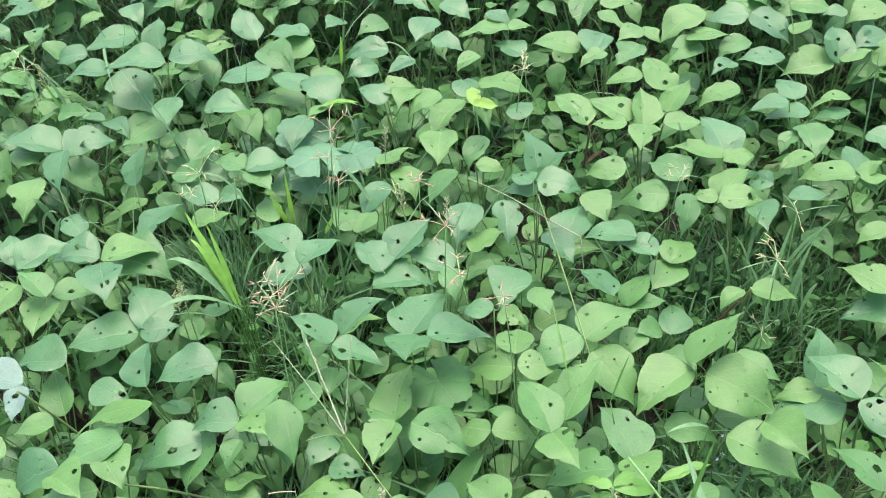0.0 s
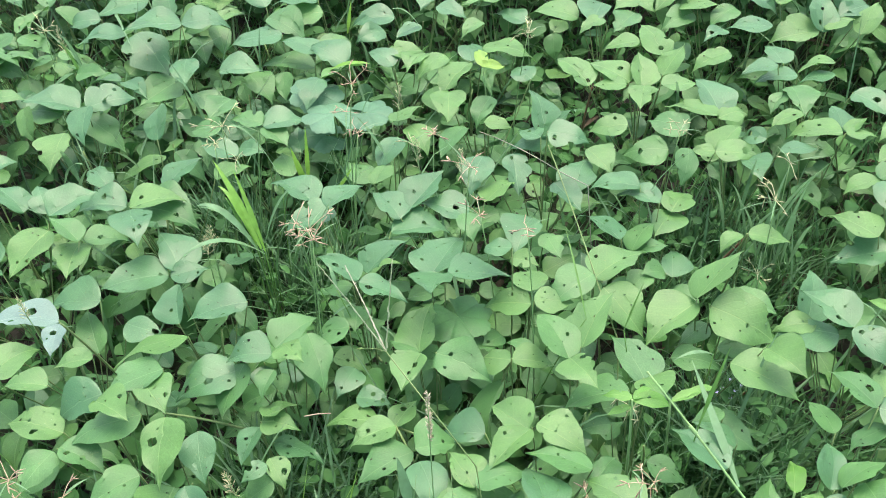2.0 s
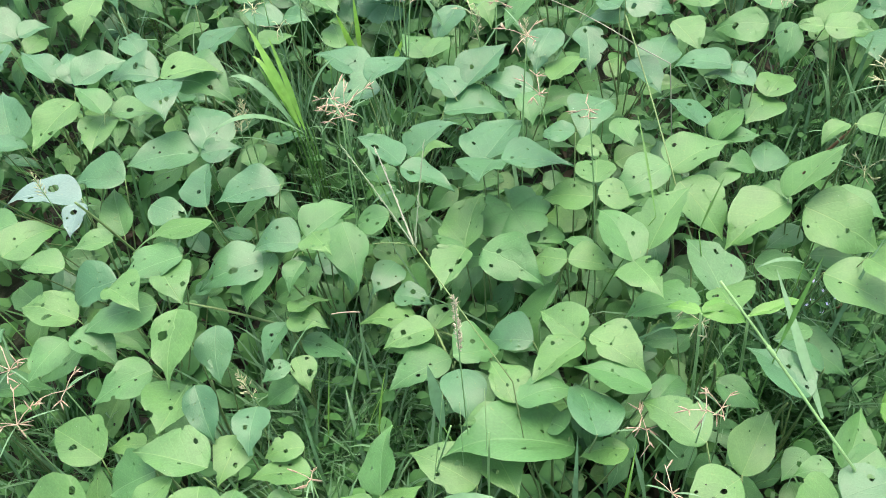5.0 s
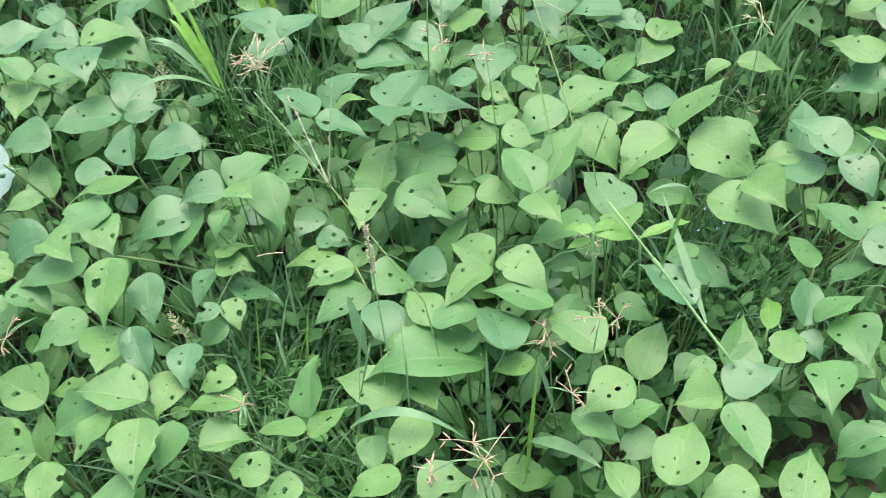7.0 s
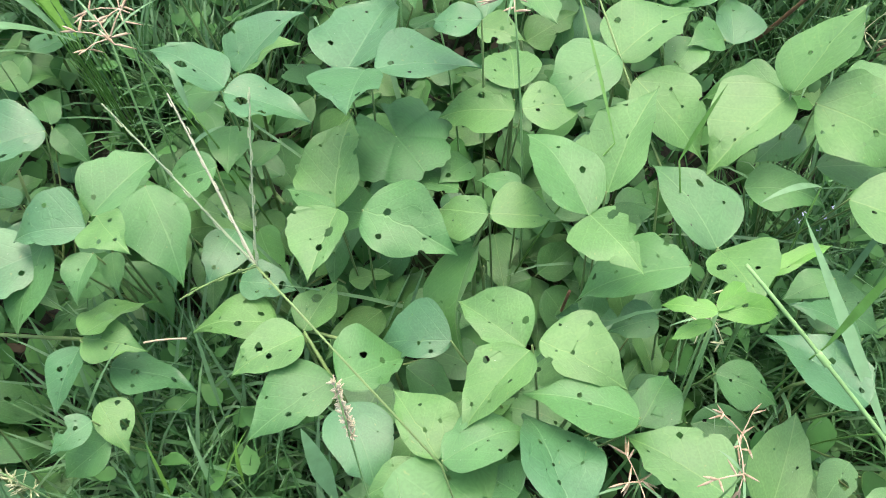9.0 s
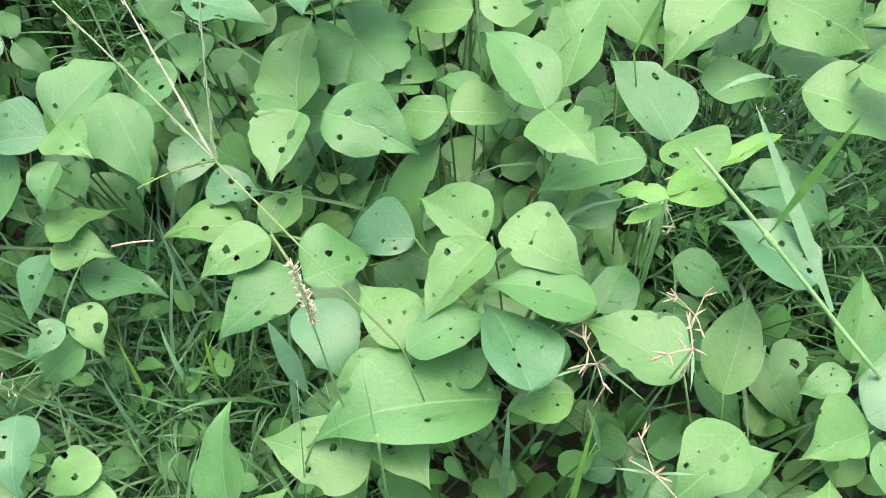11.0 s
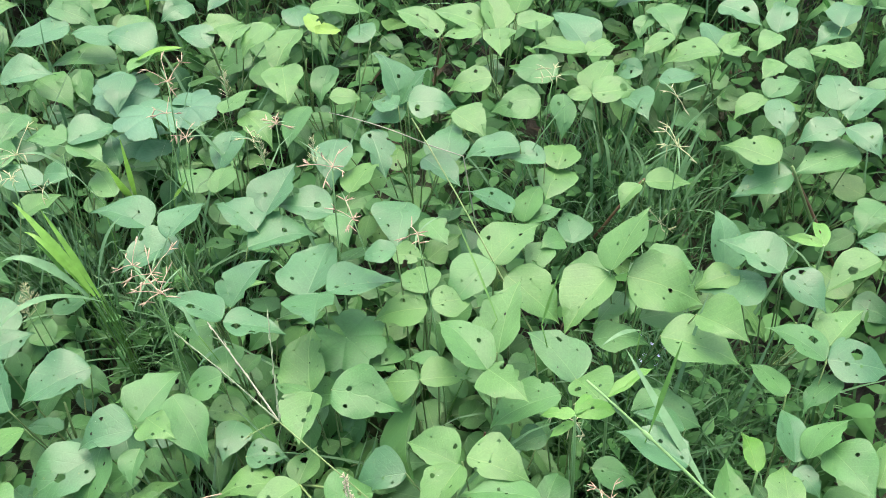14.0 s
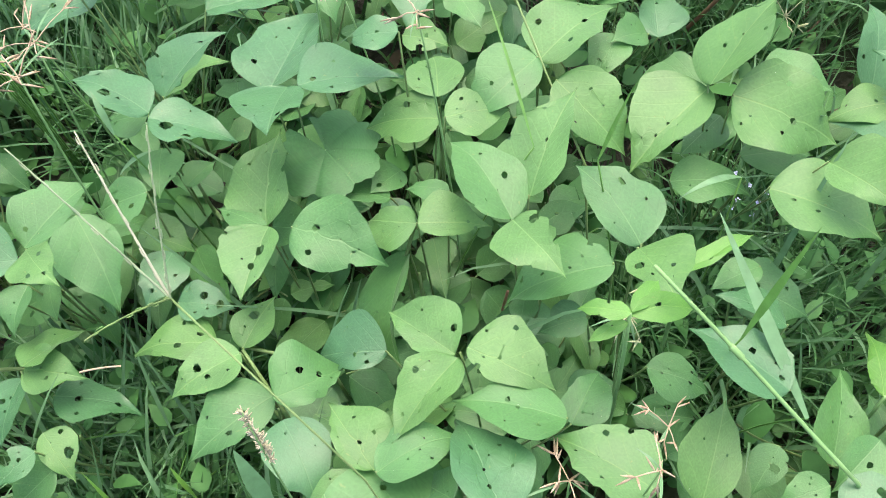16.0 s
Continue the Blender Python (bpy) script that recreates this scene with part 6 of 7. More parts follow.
node = petiole(plant, 0.587, 1.721, 0.267)
leaflet(node, 0.587, 1.721, 0.267, -98, -7, 13, 0.094, 0.069, "g", skew=-0.03)
plant = bean_plant(-0.702, 1.608, 0.215)
node = petiole(plant, -0.693, 1.533, 0.315)
leaflet(node, -0.693, 1.533, 0.315, -140, -19, 2, 0.123, 0.090, "b", skew=-0.17, holes=((0.41, 0.36, 0.044), (-0.13, 0.26, 0.055),))
node = petiole(plant, -0.732, 1.582, 0.280)
leaflet(node, -0.732, 1.582, 0.280, 101, 1, 6, 0.098, 0.069, "b", skew=-0.20)
node = petiole(plant, -0.626, 1.610, 0.286)
leaflet(node, -0.626, 1.610, 0.286, -81, -7, 7, 0.098, 0.070, "b", skew=0.26)
node = petiole(plant, -0.797, 1.639, 0.285)
leaflet(node, -0.797, 1.639, 0.285, 93, -9, -13, 0.079, 0.057, "b", skew=-0.06)
node = petiole(plant, -0.662, 1.674, 0.266)
leaflet(node, -0.662, 1.674, 0.266, 13, 20, -13, 0.092, 0.058, "b", skew=0.30)
plant = bean_plant(0.020, 1.637, 0.209)
node = petiole(plant, -0.021, 1.577, 0.281)
leaflet(node, -0.021, 1.577, 0.281, 133, -6, 2, 0.060, 0.042, "y", skew=-0.07)
node = petiole(plant, 0.066, 1.596, 0.263)
leaflet(node, 0.066, 1.596, 0.263, 51, -2, -2, 0.082, 0.058, "b", skew=-0.05)
node = petiole(plant, 0.038, 1.653, 0.284)
leaflet(node, 0.038, 1.652, 0.284, 89, -4, 12, 0.098, 0.068, "y", skew=-0.16)
leaflet(node, 0.038, 1.654, 0.285, -65, -10, -1, 0.061, 0.043, "y", skew=0.07)
node = petiole(plant, -0.003, 1.721, 0.284)
leaflet(node, -0.003, 1.721, 0.284, -132, -8, -4, 0.066, 0.046, "b", skew=0.01)
plant = bean_plant(0.234, 1.647, 0.212)
node = petiole(plant, 0.210, 1.543, 0.299)
leaflet(node, 0.210, 1.543, 0.299, 125, -7, 3, 0.061, 0.043, "y", skew=0.14)
node = petiole(plant, 0.169, 1.575, 0.282)
leaflet(node, 0.169, 1.575, 0.282, 68, -1, -3, 0.101, 0.072, "y", skew=-0.09)
node = petiole(plant, 0.282, 1.597, 0.272)
leaflet(node, 0.282, 1.597, 0.272, 142, -1, -4, 0.081, 0.059, "g", skew=-0.08)
node = petiole(plant, 0.218, 1.604, 0.295)
leaflet(node, 0.218, 1.604, 0.295, 158, 2, -4, 0.090, 0.066, "b", skew=-0.30)
node = petiole(plant, 0.296, 1.637, 0.280)
leaflet(node, 0.296, 1.637, 0.280, 122, -0, -9, 0.064, 0.046, "y", skew=-0.15)
node = petiole(plant, 0.292, 1.662, 0.265)
leaflet(node, 0.292, 1.662, 0.265, -138, -6, -1, 0.058, 0.041, "y", skew=0.03)
node = petiole(plant, 0.215, 1.693, 0.288)
leaflet(node, 0.215, 1.693, 0.288, -131, -15, -10, 0.072, 0.050, "y", skew=0.05)
node = petiole(plant, 0.221, 1.730, 0.284)
leaflet(node, 0.221, 1.730, 0.284, -75, -7, 5, 0.077, 0.055, "y", skew=0.03)
node = petiole(plant, 0.201, 1.782, 0.273)
leaflet(node, 0.201, 1.782, 0.273, 162, -18, 6, 0.081, 0.054, "g", skew=-0.17)
plant = bean_plant(-0.458, 1.650, 0.209)
node = petiole(plant, -0.450, 1.612, 0.290)
leaflet(node, -0.450, 1.612, 0.290, -122, -13, 8, 0.098, 0.070, "g", skew=0.31)
node = petiole(plant, -0.466, 1.688, 0.267)
leaflet(node, -0.466, 1.688, 0.267, 28, 18, 10, 0.099, 0.065, "b", skew=0.25)
plant = bean_plant(-0.324, 1.673, 0.199)
node = petiole(plant, -0.299, 1.610, 0.238)
leaflet(node, -0.299, 1.610, 0.238, 142, -4, -7, 0.097, 0.071, "g", skew=-0.00)
node = petiole(plant, -0.345, 1.659, 0.268)
leaflet(node, -0.345, 1.659, 0.268, 100, -7, -12, 0.093, 0.068, "g", skew=-0.04)
node = petiole(plant, -0.357, 1.687, 0.281)
leaflet(node, -0.357, 1.687, 0.281, 92, -1, 8, 0.094, 0.066, "b", skew=0.08)
node = petiole(plant, -0.294, 1.736, 0.273)
leaflet(node, -0.294, 1.736, 0.273, 152, 15, -15, 0.064, 0.046, "b", skew=-0.10)
plant = bean_plant(-0.152, 1.712, 0.207)
node = petiole(plant, -0.197, 1.630, 0.266)
leaflet(node, -0.197, 1.630, 0.266, 89, -6, -7, 0.091, 0.065, "b", skew=-0.04)
node = petiole(plant, -0.110, 1.637, 0.283)
leaflet(node, -0.110, 1.637, 0.283, -118, -6, 3, 0.069, 0.049, "b", skew=0.04)
node = petiole(plant, -0.112, 1.716, 0.280)
leaflet(node, -0.112, 1.716, 0.280, 159, -0, -7, 0.088, 0.064, "b", skew=-0.16)
node = petiole(plant, -0.207, 1.740, 0.258)
leaflet(node, -0.207, 1.740, 0.258, 129, 7, -19, 0.073, 0.054, "g", skew=-0.21)
node = petiole(plant, -0.096, 1.760, 0.285)
leaflet(node, -0.096, 1.760, 0.285, -125, -8, -0, 0.077, 0.054, "b", skew=0.07)
node = petiole(plant, -0.190, 1.791, 0.285)
leaflet(node, -0.190, 1.791, 0.285, -118, -7, 5, 0.085, 0.061, "b", skew=0.16)
plant = bean_plant(-0.715, 1.790, 0.210)
node = petiole(plant, -0.723, 1.737, 0.266)
leaflet(node, -0.723, 1.737, 0.266, 111, -4, -1, 0.114, 0.081, "b", skew=-0.02)
node = petiole(plant, -0.763, 1.813, 0.287)
leaflet(node, -0.763, 1.813, 0.287, -141, -12, 1, 0.075, 0.052, "b", skew=0.12)
node = petiole(plant, -0.658, 1.821, 0.288)
leaflet(node, -0.658, 1.821, 0.288, 77, -17, -11, 0.065, 0.047, "b", skew=-0.02)
plant = bean_plant(-0.952, 1.826, 0.210)
node = petiole(plant, -1.042, 1.763, 0.290)
leaflet(node, -1.042, 1.763, 0.290, -123, -20, -11, 0.068, 0.045, "b", skew=-0.03)
node = petiole(plant, -0.950, 1.830, 0.284)
leaflet(node, -0.950, 1.830, 0.284, 110, -6, 3, 0.095, 0.067, "b", skew=-0.04)
node = petiole(plant, -0.830, 1.831, 0.263)
leaflet(node, -0.830, 1.831, 0.263, 142, -2, -7, 0.059, 0.042, "y", skew=-0.02)
node = petiole(plant, -0.984, 1.879, 0.285)
leaflet(node, -0.984, 1.879, 0.285, 110, -8, -5, 0.077, 0.055, "b", skew=-0.05)


# ---- grass clumps, stalks and sedges ----
grass_clump(-0.393, 1.016, "bright yellow-green broad grass blades among the beans", [
    ((-0.384, 0.972, 0.27), (-0.447, 1.047, 0.39), 0.015, 0.012, BLADE_BRIGHT),
    ((-0.392, 0.979, 0.27), (-0.442, 1.02, 0.36), 0.03, 0.009, BLADE_BRIGHT),
    ((-0.407, 0.992, 0.27), (-0.429, 1, 0.36), 0.01, 0.006, BLADE_GREEN),
    ((-0.38, 0.976, 0.26), (-0.416, 1.034, 0.38), 0.01, 0.008, BLADE_BRIGHT),
    ((-0.378, 1.166, 0.24), (-0.443, 1.14, 0.38), 0.04, 0.011, BLADE_BLUE),
    ((-0.391, 0.973, 0.27), (-0.477, 0.997, 0.34), 0.035, 0.013, BLADE_BLUE),
    ((-0.379, 0.969, 0.26), (-0.492, 0.893, 0.32), 0.04, 0.011, BLADE_BLUE),
    ((-0.382, 0.995, 0.26), (-0.323, 1.013, 0.36), 0.02, 0.009, BLADE_BLUE),
    ((-0.374, 0.992, 0.25), (-0.288, 0.956, 0.33), 0.03, 0.009, BLADE_BLUE),
    ((-0.412, 1.079, 0.15), (-0.489, 1.04, 0.3), 0.03, 0.011, BLADE_BLUE),
    ((-0.399, 1.052, 0.15), (-0.444, 1.016, 0.28), 0.02, 0.008, BLADE_BLUE),
    ((-0.439, 1.05, 0.14), (-0.5, 0.951, 0.26), 0.02, 0.006, BLADE_BLUE),
])
grass_clump(-0.34, 1.238, "upright bright green grass blades", [
    ((-0.357, 1.241, 0.16), (-0.348, 1.146, 0.33), 0, 0.01, BLADE_BRIGHT),
    ((-0.35, 1.24, 0.16), (-0.321, 1.162, 0.36), 0, 0.008, BLADE_BRIGHT),
    ((-0.357, 1.241, 0.16), (-0.339, 1.145, 0.3), 0, 0.01, BLADE_BRIGHT),
    ((-0.294, 1.229, 0.16), (-0.245, 1.097, 0.32), 0, 0.01, BLADE_BRIGHT),
])
grass_clump(-0.257, 1.178, "long bluish grass blade", [
    ((-0.189, 1.185, 0.24), (-0.239, 1.182, 0.36), 0.01, 0.014, BLADE_BLUE),
    ((-0.325, 1.171, 0.2), (-0.253, 1.154, 0.36), 0.01, 0.005, BLADE_BLUE),
])
grass_clump(-0.771, 1.35, "bluish grass blades arching over bean leaves", [
    ((-0.8, 1.499, 0.22), (-0.814, 1.469, 0.36), 0.03, 0.012, BLADE_BLUE),
    ((-0.916, 1.639, 0.2), (-0.879, 1.514, 0.34), 0.02, 0.008, BLADE_BLUE),
    ((-0.793, 1.465, 0.24), (-0.802, 1.44, 0.36), 0.02, 0.009, BLADE_GREEN),
    ((-0.752, 1.218, 0.2), (-0.727, 1.145, 0.34), 0.02, 0.01, BLADE_BLUE),
    ((-0.784, 1.22, 0.2), (-0.688, 1.132, 0.32), 0.02, 0.008, BLADE_BLUE),
    ((-0.723, 1.316, 0.26), (-0.661, 1.265, 0.36), 0.02, 0.009, BLADE_BLUE),
    ((-0.75, 1.187, 0.2), (-0.678, 1.123, 0.32), 0.01, 0.009, BLADE_BLUE),
    ((-0.654, 1.259, 0.2), (-0.665, 1.155, 0.32), 0.02, 0.008, BLADE_BLUE),
])
grass_clump(-0.398, 1.626, "grass blades behind the bean leaves", [
    ((-0.127, 1.566, 0.24), (-0.198, 1.551, 0.33), 0.03, 0.008, BLADE_BLUE),
    ((-0.303, 1.678, 0.2), (-0.269, 1.543, 0.36), 0, 0.007, BLADE_BRIGHT),
    ((-0.325, 1.45, 0.26), (-0.229, 1.388, 0.32), 0.01, 0.018, BLADE_BRIGHT),
    ((-0.836, 1.809, 0.2), (-0.657, 1.401, 0.36), 0.02, 0.006, BLADE_BLUE),
])
grass_clump(0.459, 1.079, "thin bluish grass tuft", [
    ((0.427, 1.065, 0.08), (0.415, 0.998, 0.37), 0.03, 0.007, BLADE_BLUE),
    ((0.457, 1.133, 0.08), (0.457, 0.972, 0.39), 0.03, 0.007, BLADE_BLUE),
    ((0.453, 1.05, 0.08), (0.433, 0.959, 0.37), 0.03, 0.007, BLADE_BLUE),
    ((0.472, 1.09, 0.08), (0.387, 1.007, 0.33), 0.03, 0.006, BLADE_BLUE),
    ((0.484, 1.062, 0.08), (0.439, 0.917, 0.33), 0.03, 0.006, BLADE_BLUE),
    ((0.439, 1.078, 0.08), (0.332, 0.962, 0.35), 0.03, 0.006, BLADE_BLUE),
    ((0.478, 1.076, 0.08), (0.421, 0.942, 0.33), 0.03, 0.006, BLADE_BLUE),
])
grass_clump(0.422, 1.119, "thin bluish grass tuft", [
    ((0.416, 1.107, 0.08), (0.404, 0.955, 0.33), 0.03, 0.006, BLADE_BLUE),
    ((0.419, 1.164, 0.08), (0.385, 1.049, 0.35), 0.03, 0.006, BLADE_BLUE),
    ((0.429, 1.12, 0.08), (0.339, 1.022, 0.33), 0.03, 0.006, BLADE_BLUE),
    ((0.459, 1.119, 0.08), (0.474, 0.99, 0.39), 0.03, 0.006, BLADE_BLUE),
    ((0.417, 1.065, 0.08), (0.293, 0.93, 0.29), 0.03, 0.006, BLADE_BLUE),
    ((0.393, 1.136, 0.08), (0.311, 1.011, 0.33), 0.03, 0.006, BLADE_BLUE),
])
grass_clump(0.215, 0.634, "tall grass with a broad blade beside the clearing", [
    ((0.251, 0.515, 0.295), (0.215, 0.663, 0.352), 0, 0.011, BLADE_BLUE),
    ((0.204, 0.562, 0.354), (0.222, 0.571, 0.493), 0, 0.006, BLADE_GREEN),
    ((0.265, 0.727, 0.28), (0.206, 0.71, 0.29), 0.012, 0.006, BLADE_BLUE),
    ((0.141, 0.733, 0.33), (0.159, 0.734, 0.422), 0, 0.006, BLADE_GREEN),
])
grass_clump(-0.023, 0.434, "broad bluish grass blades at the edge of the beans", [
    ((-0.142, 0.512, 0.26), (-0.154, 0.541, 0.34), 0.01, 0.014, BLADE_BLUE),
    ((-0.155, 0.415, 0.26), (-0.024, 0.393, 0.27), 0.05, 0.012, BLADE_BLUE),
    ((0, 0.428, 0.18), (0.003, 0.456, 0.36), 0, 0.006, BLADE_BLUE),
    ((0.04, 0.389, 0.16), (0.059, 0.448, 0.36), 0, 0.005, BLADE_BRIGHT),
    ((0.074, 0.446, 0.24), (0.056, 0.454, 0.34), 0, 0.009, BLADE_BLUE),
    ((0.045, 0.412, 0.22), (0.12, 0.348, 0.28), 0.02, 0.016, BLADE_BLUE),
])
grass_clump(-0.51, 0.532, "thin yellow-green grass blades", [
    ((-0.311, 0.566, 0.1), (-0.26, 0.542, 0.34), 0, 0.004, BLADE_BRIGHT),
    ((-0.246, 0.575, 0.1), (-0.198, 0.536, 0.34), 0.01, 0.004, BLADE_BRIGHT),
    ((-0.752, 0.402, 0.1), (-0.643, 0.365, 0.34), 0, 0.006, BLADE_BRIGHT),
    ((-0.794, 0.717, 0.2), (-0.739, 0.665, 0.34), 0, 0.006, BLADE_BRIGHT),
    ((-0.448, 0.402, 0.12), (-0.397, 0.395, 0.34), 0, 0.004, BLADE_BRIGHT),
])
grass_clump(-0.12, 0.75, "single grass blades between the bean leaves", [
    ((0.093, 0.751, 0.335), (0.072, 0.862, 0.4), 0.006, 0.0028, BLADE_GREEN),
    ((-0.261, 0.631, 0.12), (-0.270, 0.695, 0.22), 0.006, 0.004, BLADE_BLUE),
    ((-0.249, 0.833, 0.32), (-0.261, 0.863, 0.345), 0.006, 0.006, BLADE_BLUE),
    ((-0.260, 0.823, 0.275), (-0.224, 0.833, 0.29), 0.006, 0.005, BLADE_BLUE),
    ((-0.260, 0.569, 0.12), (-0.208, 0.571, 0.26), 0.006, 0.004, BLADE_BRIGHT),
    ((-0.311, 0.930, 0.28), (-0.254, 0.936, 0.4), 0.006, 0.011, BLADE_BLUE),
    ((-0.359, 0.609, 0.2), (-0.308, 0.647, 0.27), 0.006, 0.003, BLADE_BLUE),
    ((0.233, 0.821, 0.1), (0.249, 0.769, 0.14), 0.006, 0.005, BLADE_BLUE),
    ((0.169, 0.781, 0.12), (0.350, 0.739, 0.13), 0.006, 0.004, BLADE_BLUE),
    ((-0.092, 0.710, 0.1), (-0.065, 0.727, 0.2), 0.006, 0.004, BLADE_BLUE),
])
stalk("grass_stalk", (-0.119, 0.416, 0.1), (-0.114, 0.486, 0.36), (0, 0, 0), 0.0012, 0.0003, CULM, "thin green grass stalk", "grass", ())
stalk("grass_stalk", (-0.091, 0.399, 0.12), (-0.088, 0.491, 0.38), (0, 0, 0), 0.0012, 0.0003, CULM, "thin green grass stalk", "grass", ())
stalk("grass_stalk", (-0.167, 0.406, 0.12), (-0.126, 0.478, 0.4), (0, 0, 0), 0.0012, 0.0003, CULM, "thin green grass stalk", "grass", ())
stalk("grass_stalk", (0.044, 0.418, 0.1), (0.055, 0.427, 0.36), (0, 0, 0), 0.0012, 0.0003, CULM, "thin green grass stalk", "grass", ())
stalk("grass_stalk", (0.088, 1.081, 0.31), (-0.037, 1.153, 0.34), (0, 0, 0.006), 0.0009, 0.0006, DRY, "thin dry grass stalk lying over the bean leaves", "grass", ())
stalk("grass_stalk", (0.124, 0.849, 0.29), (0.068, 1.087, 0.36), (0, 0, 0.006), 0.0012, 0.0009, STEM, "long thin pale green stem over the bean leaves", "grass", ())
stalk("grass_stalk", (-0.449, 1.173, 0.12), (-0.402, 1.189, 0.32), (0, 0, 0.006), 0.0012, 0.0003, CULM, "thin green grass stalk", "grass", ())
stalk("grass_stalk", (-0.309, 1.142, 0.15), (-0.239, 1.121, 0.4), (0, 0, 0.006), 0.0012, 0.0003, CULM, "thin green grass stalk", "grass", ())
stalk("runner", (0.312, 1.170, 0.05), (0.340, 1.237, 0.2), (0, 0, 0.006), 0.0015, 0.0010, STEM, "pale green bean stem between the leaves", "stem", ())
stalk("runner", (0.647, 1.291, 0.05), (0.574, 1.219, 0.24), (0, 0, 0.006), 0.0018, 0.0013, STEM, "pale green bean stem between the leaves", "stem", ())
stalk("grass_stalk", (0.243, 0.499, 0.316), (0.142, 0.596, 0.419), (0, 0, 0.002), 0.0018, 0.0014, CULM, "thick pale green grass culm with a swollen joint", "grass", (5,))
stalk("grass_stalk", (-0.429, 1.15, 0.15), (-0.389, 1.127, 0.38), (0, 0, 0), 0.0013, 0.0009, CULM, "thin green grass stalk", "grass", ())
stalk("grass_stalk", (-0.097, 0.412, 0.1), (-0.081, 0.443, 0.38), (0, 0, 0), 0.0014, 0.0009, CULM, "thin green grass stalk", "grass", ())
stalk("grass_stalk", (-0.183, 0.463, 0.1), (-0.118, 0.449, 0.38), (0, 0, 0), 0.0014, 0.0009, CULM, "thin green grass stalk", "grass", ())
stalk("runner", (0.645, 0.916, 0.1), (0.563, 0.93, 0.28), (0, 0, 0), 0.003, 0.0022, STEM, "bare reddish-brown bean stem", "stem", ())
stalk("runner", (0.372, 1.029, 0.12), (0.377, 0.996, 0.24), (0, 0, 0), 0.0028, 0.002, STEM, "bare reddish-brown bean stem", "stem", ())
stalk("dry_twig", (-0.279, 0.632, 0.3), (-0.243, 0.627, 0.312), (0, 0, 0.002), 0.0008, 0.0007, SPIKE, "short dry pinkish twig lying on the bean leaves", "twig", (), False)
for a, b, r in (
    ((0.653, 0.913, 0.1), (0.585, 0.951, 0.24), 0.0028), ((0.172, 1.461, 0.08), (0.172, 1.359, 0.27), 0.0024), ((0.353, 1.049, 0.1), (0.389, 1.016, 0.22), 0.003),
    ((0.054, 0.709, 0.06), (0.066, 0.714, 0.15), 0.002), ((0.326, 0.803, 0.03), (0.363, 0.811, 0.08), 0.003), ((0.064, 1.485, 0.1), (0.085, 1.402, 0.2), 0.002),
):
    stalk("runner", a, b, (0, 0, 0.004), r, r * 0.75, RED_STEM, "bare reddish-brown bean stem", "stem", ())
for a, b, r in (
    ((-0.589, 0.783, 0.22), (-0.610, 0.752, 0.36), 0.002), ((-0.396, 0.689, 0.2), (-0.485, 0.680, 0.25), 0.002), ((-0.451, 1.069, 0.2), (-0.438, 1.067, 0.25), 0.002),
    ((0.023, 0.857, 0.1), (0.027, 0.860, 0.27), 0.0022), ((-0.019, 0.721, 0.25), (-0.009, 0.730, 0.275), 0.002), ((-0.120, 0.653, 0.2), (-0.172, 0.667, 0.22), 0.002),
    ((-0.146, 0.617, 0.22), (-0.168, 0.658, 0.235), 0.002), ((-0.233, 0.889, 0.12), (-0.201, 0.836, 0.15), 0.003),
):
    stalk("runner", a, b, (0, 0, 0.004), r, r * 0.75, STEM, "pale green bean stem between the leaves", "stem", ())
nutsedge(-0.236, 1.161, 0.438, 0.045, 0.024, 0.008, 6)
nutsedge(-0.256, 1.194, 0.36, 0.045, 0.005, 0.018, 5)
nutsedge(-0.233, 1.138, 0.359, 0.045, 0.025, 0.005, 6)
nutsedge(-0.112, 1.151, 0.34, 0.02, 0.012, -0.004, 6)
nutsedge(-0.309, 0.918, 0.372, 0.045, -0.001, -0.014, 5)
nutsedge(-0.257, 0.777, 0.475, 0.045, 0.029, -0.006, 6)
nutsedge(-0.278, 0.861, 0.413, 0.05, 0.028, -0.003, 6)
nutsedge(-0.458, 1.167, 0.36, 0.05, 0.011, -0.003, 6, SPIKE_GREEN)
nutsedge(-0.466, 1.134, 0.35, 0.03, 0.023, 0.012, 6, SPIKE_GREEN)
nutsedge(-0.448, 1.169, 0.288, 0.03, 0.008, 0.008, 5, SPIKE_GREEN)
nutsedge(-0.056, 0.905, 0.477, 0.045, 0.015, -0.014, 6)
nutsedge(-0.043, 0.899, 0.392, 0.045, -0.018, -0.012, 4)
nutsedge(0.015, 0.786, 0.472, 0.03, -0.011, 0.018, 4)
nutsedge(0.444, 1.065, 0.324, 0.05, -0.011, 0.018, 4, SPIKE_GREEN)
nutsedge(0.37, 0.905, 0.393, 0.06, -0.006, 0.001, 5, SPIKE_GREEN)
nutsedge(-0.842, 1.48, 0.36, 0.06, 0.007, 0.012, 5, SPIKE_GREEN)
nutsedge(0.059, 1.421, 0.35, 0.045, 0.029, -0.008, 6, SPIKE_GREEN)
nutsedge(0.131, 0.59, 0.355, 0.032, -0.012, 0.019, 5, SPIKE_GREEN)
nutsedge(-0.611, 0.518, 0.35, 0.04, 0.019, -0.025, 6)
nutsedge(-0.578, 0.452, 0.35, 0.05, 0.017, -0.021, 6)
nutsedge(-0.545, 0.5, 0.34, 0.035, -0.029, 0.023, 4)
nutsedge(0.074, 0.496, 0.295, 0.045, -0.02, -0.005, 4)
nutsedge(0.091, 0.406, 0.34, 0.035, -0.025, 0.01, 4)
nutsedge(0.152, 0.524, 0.295, 0.03, 0.01, 0.003, 5)
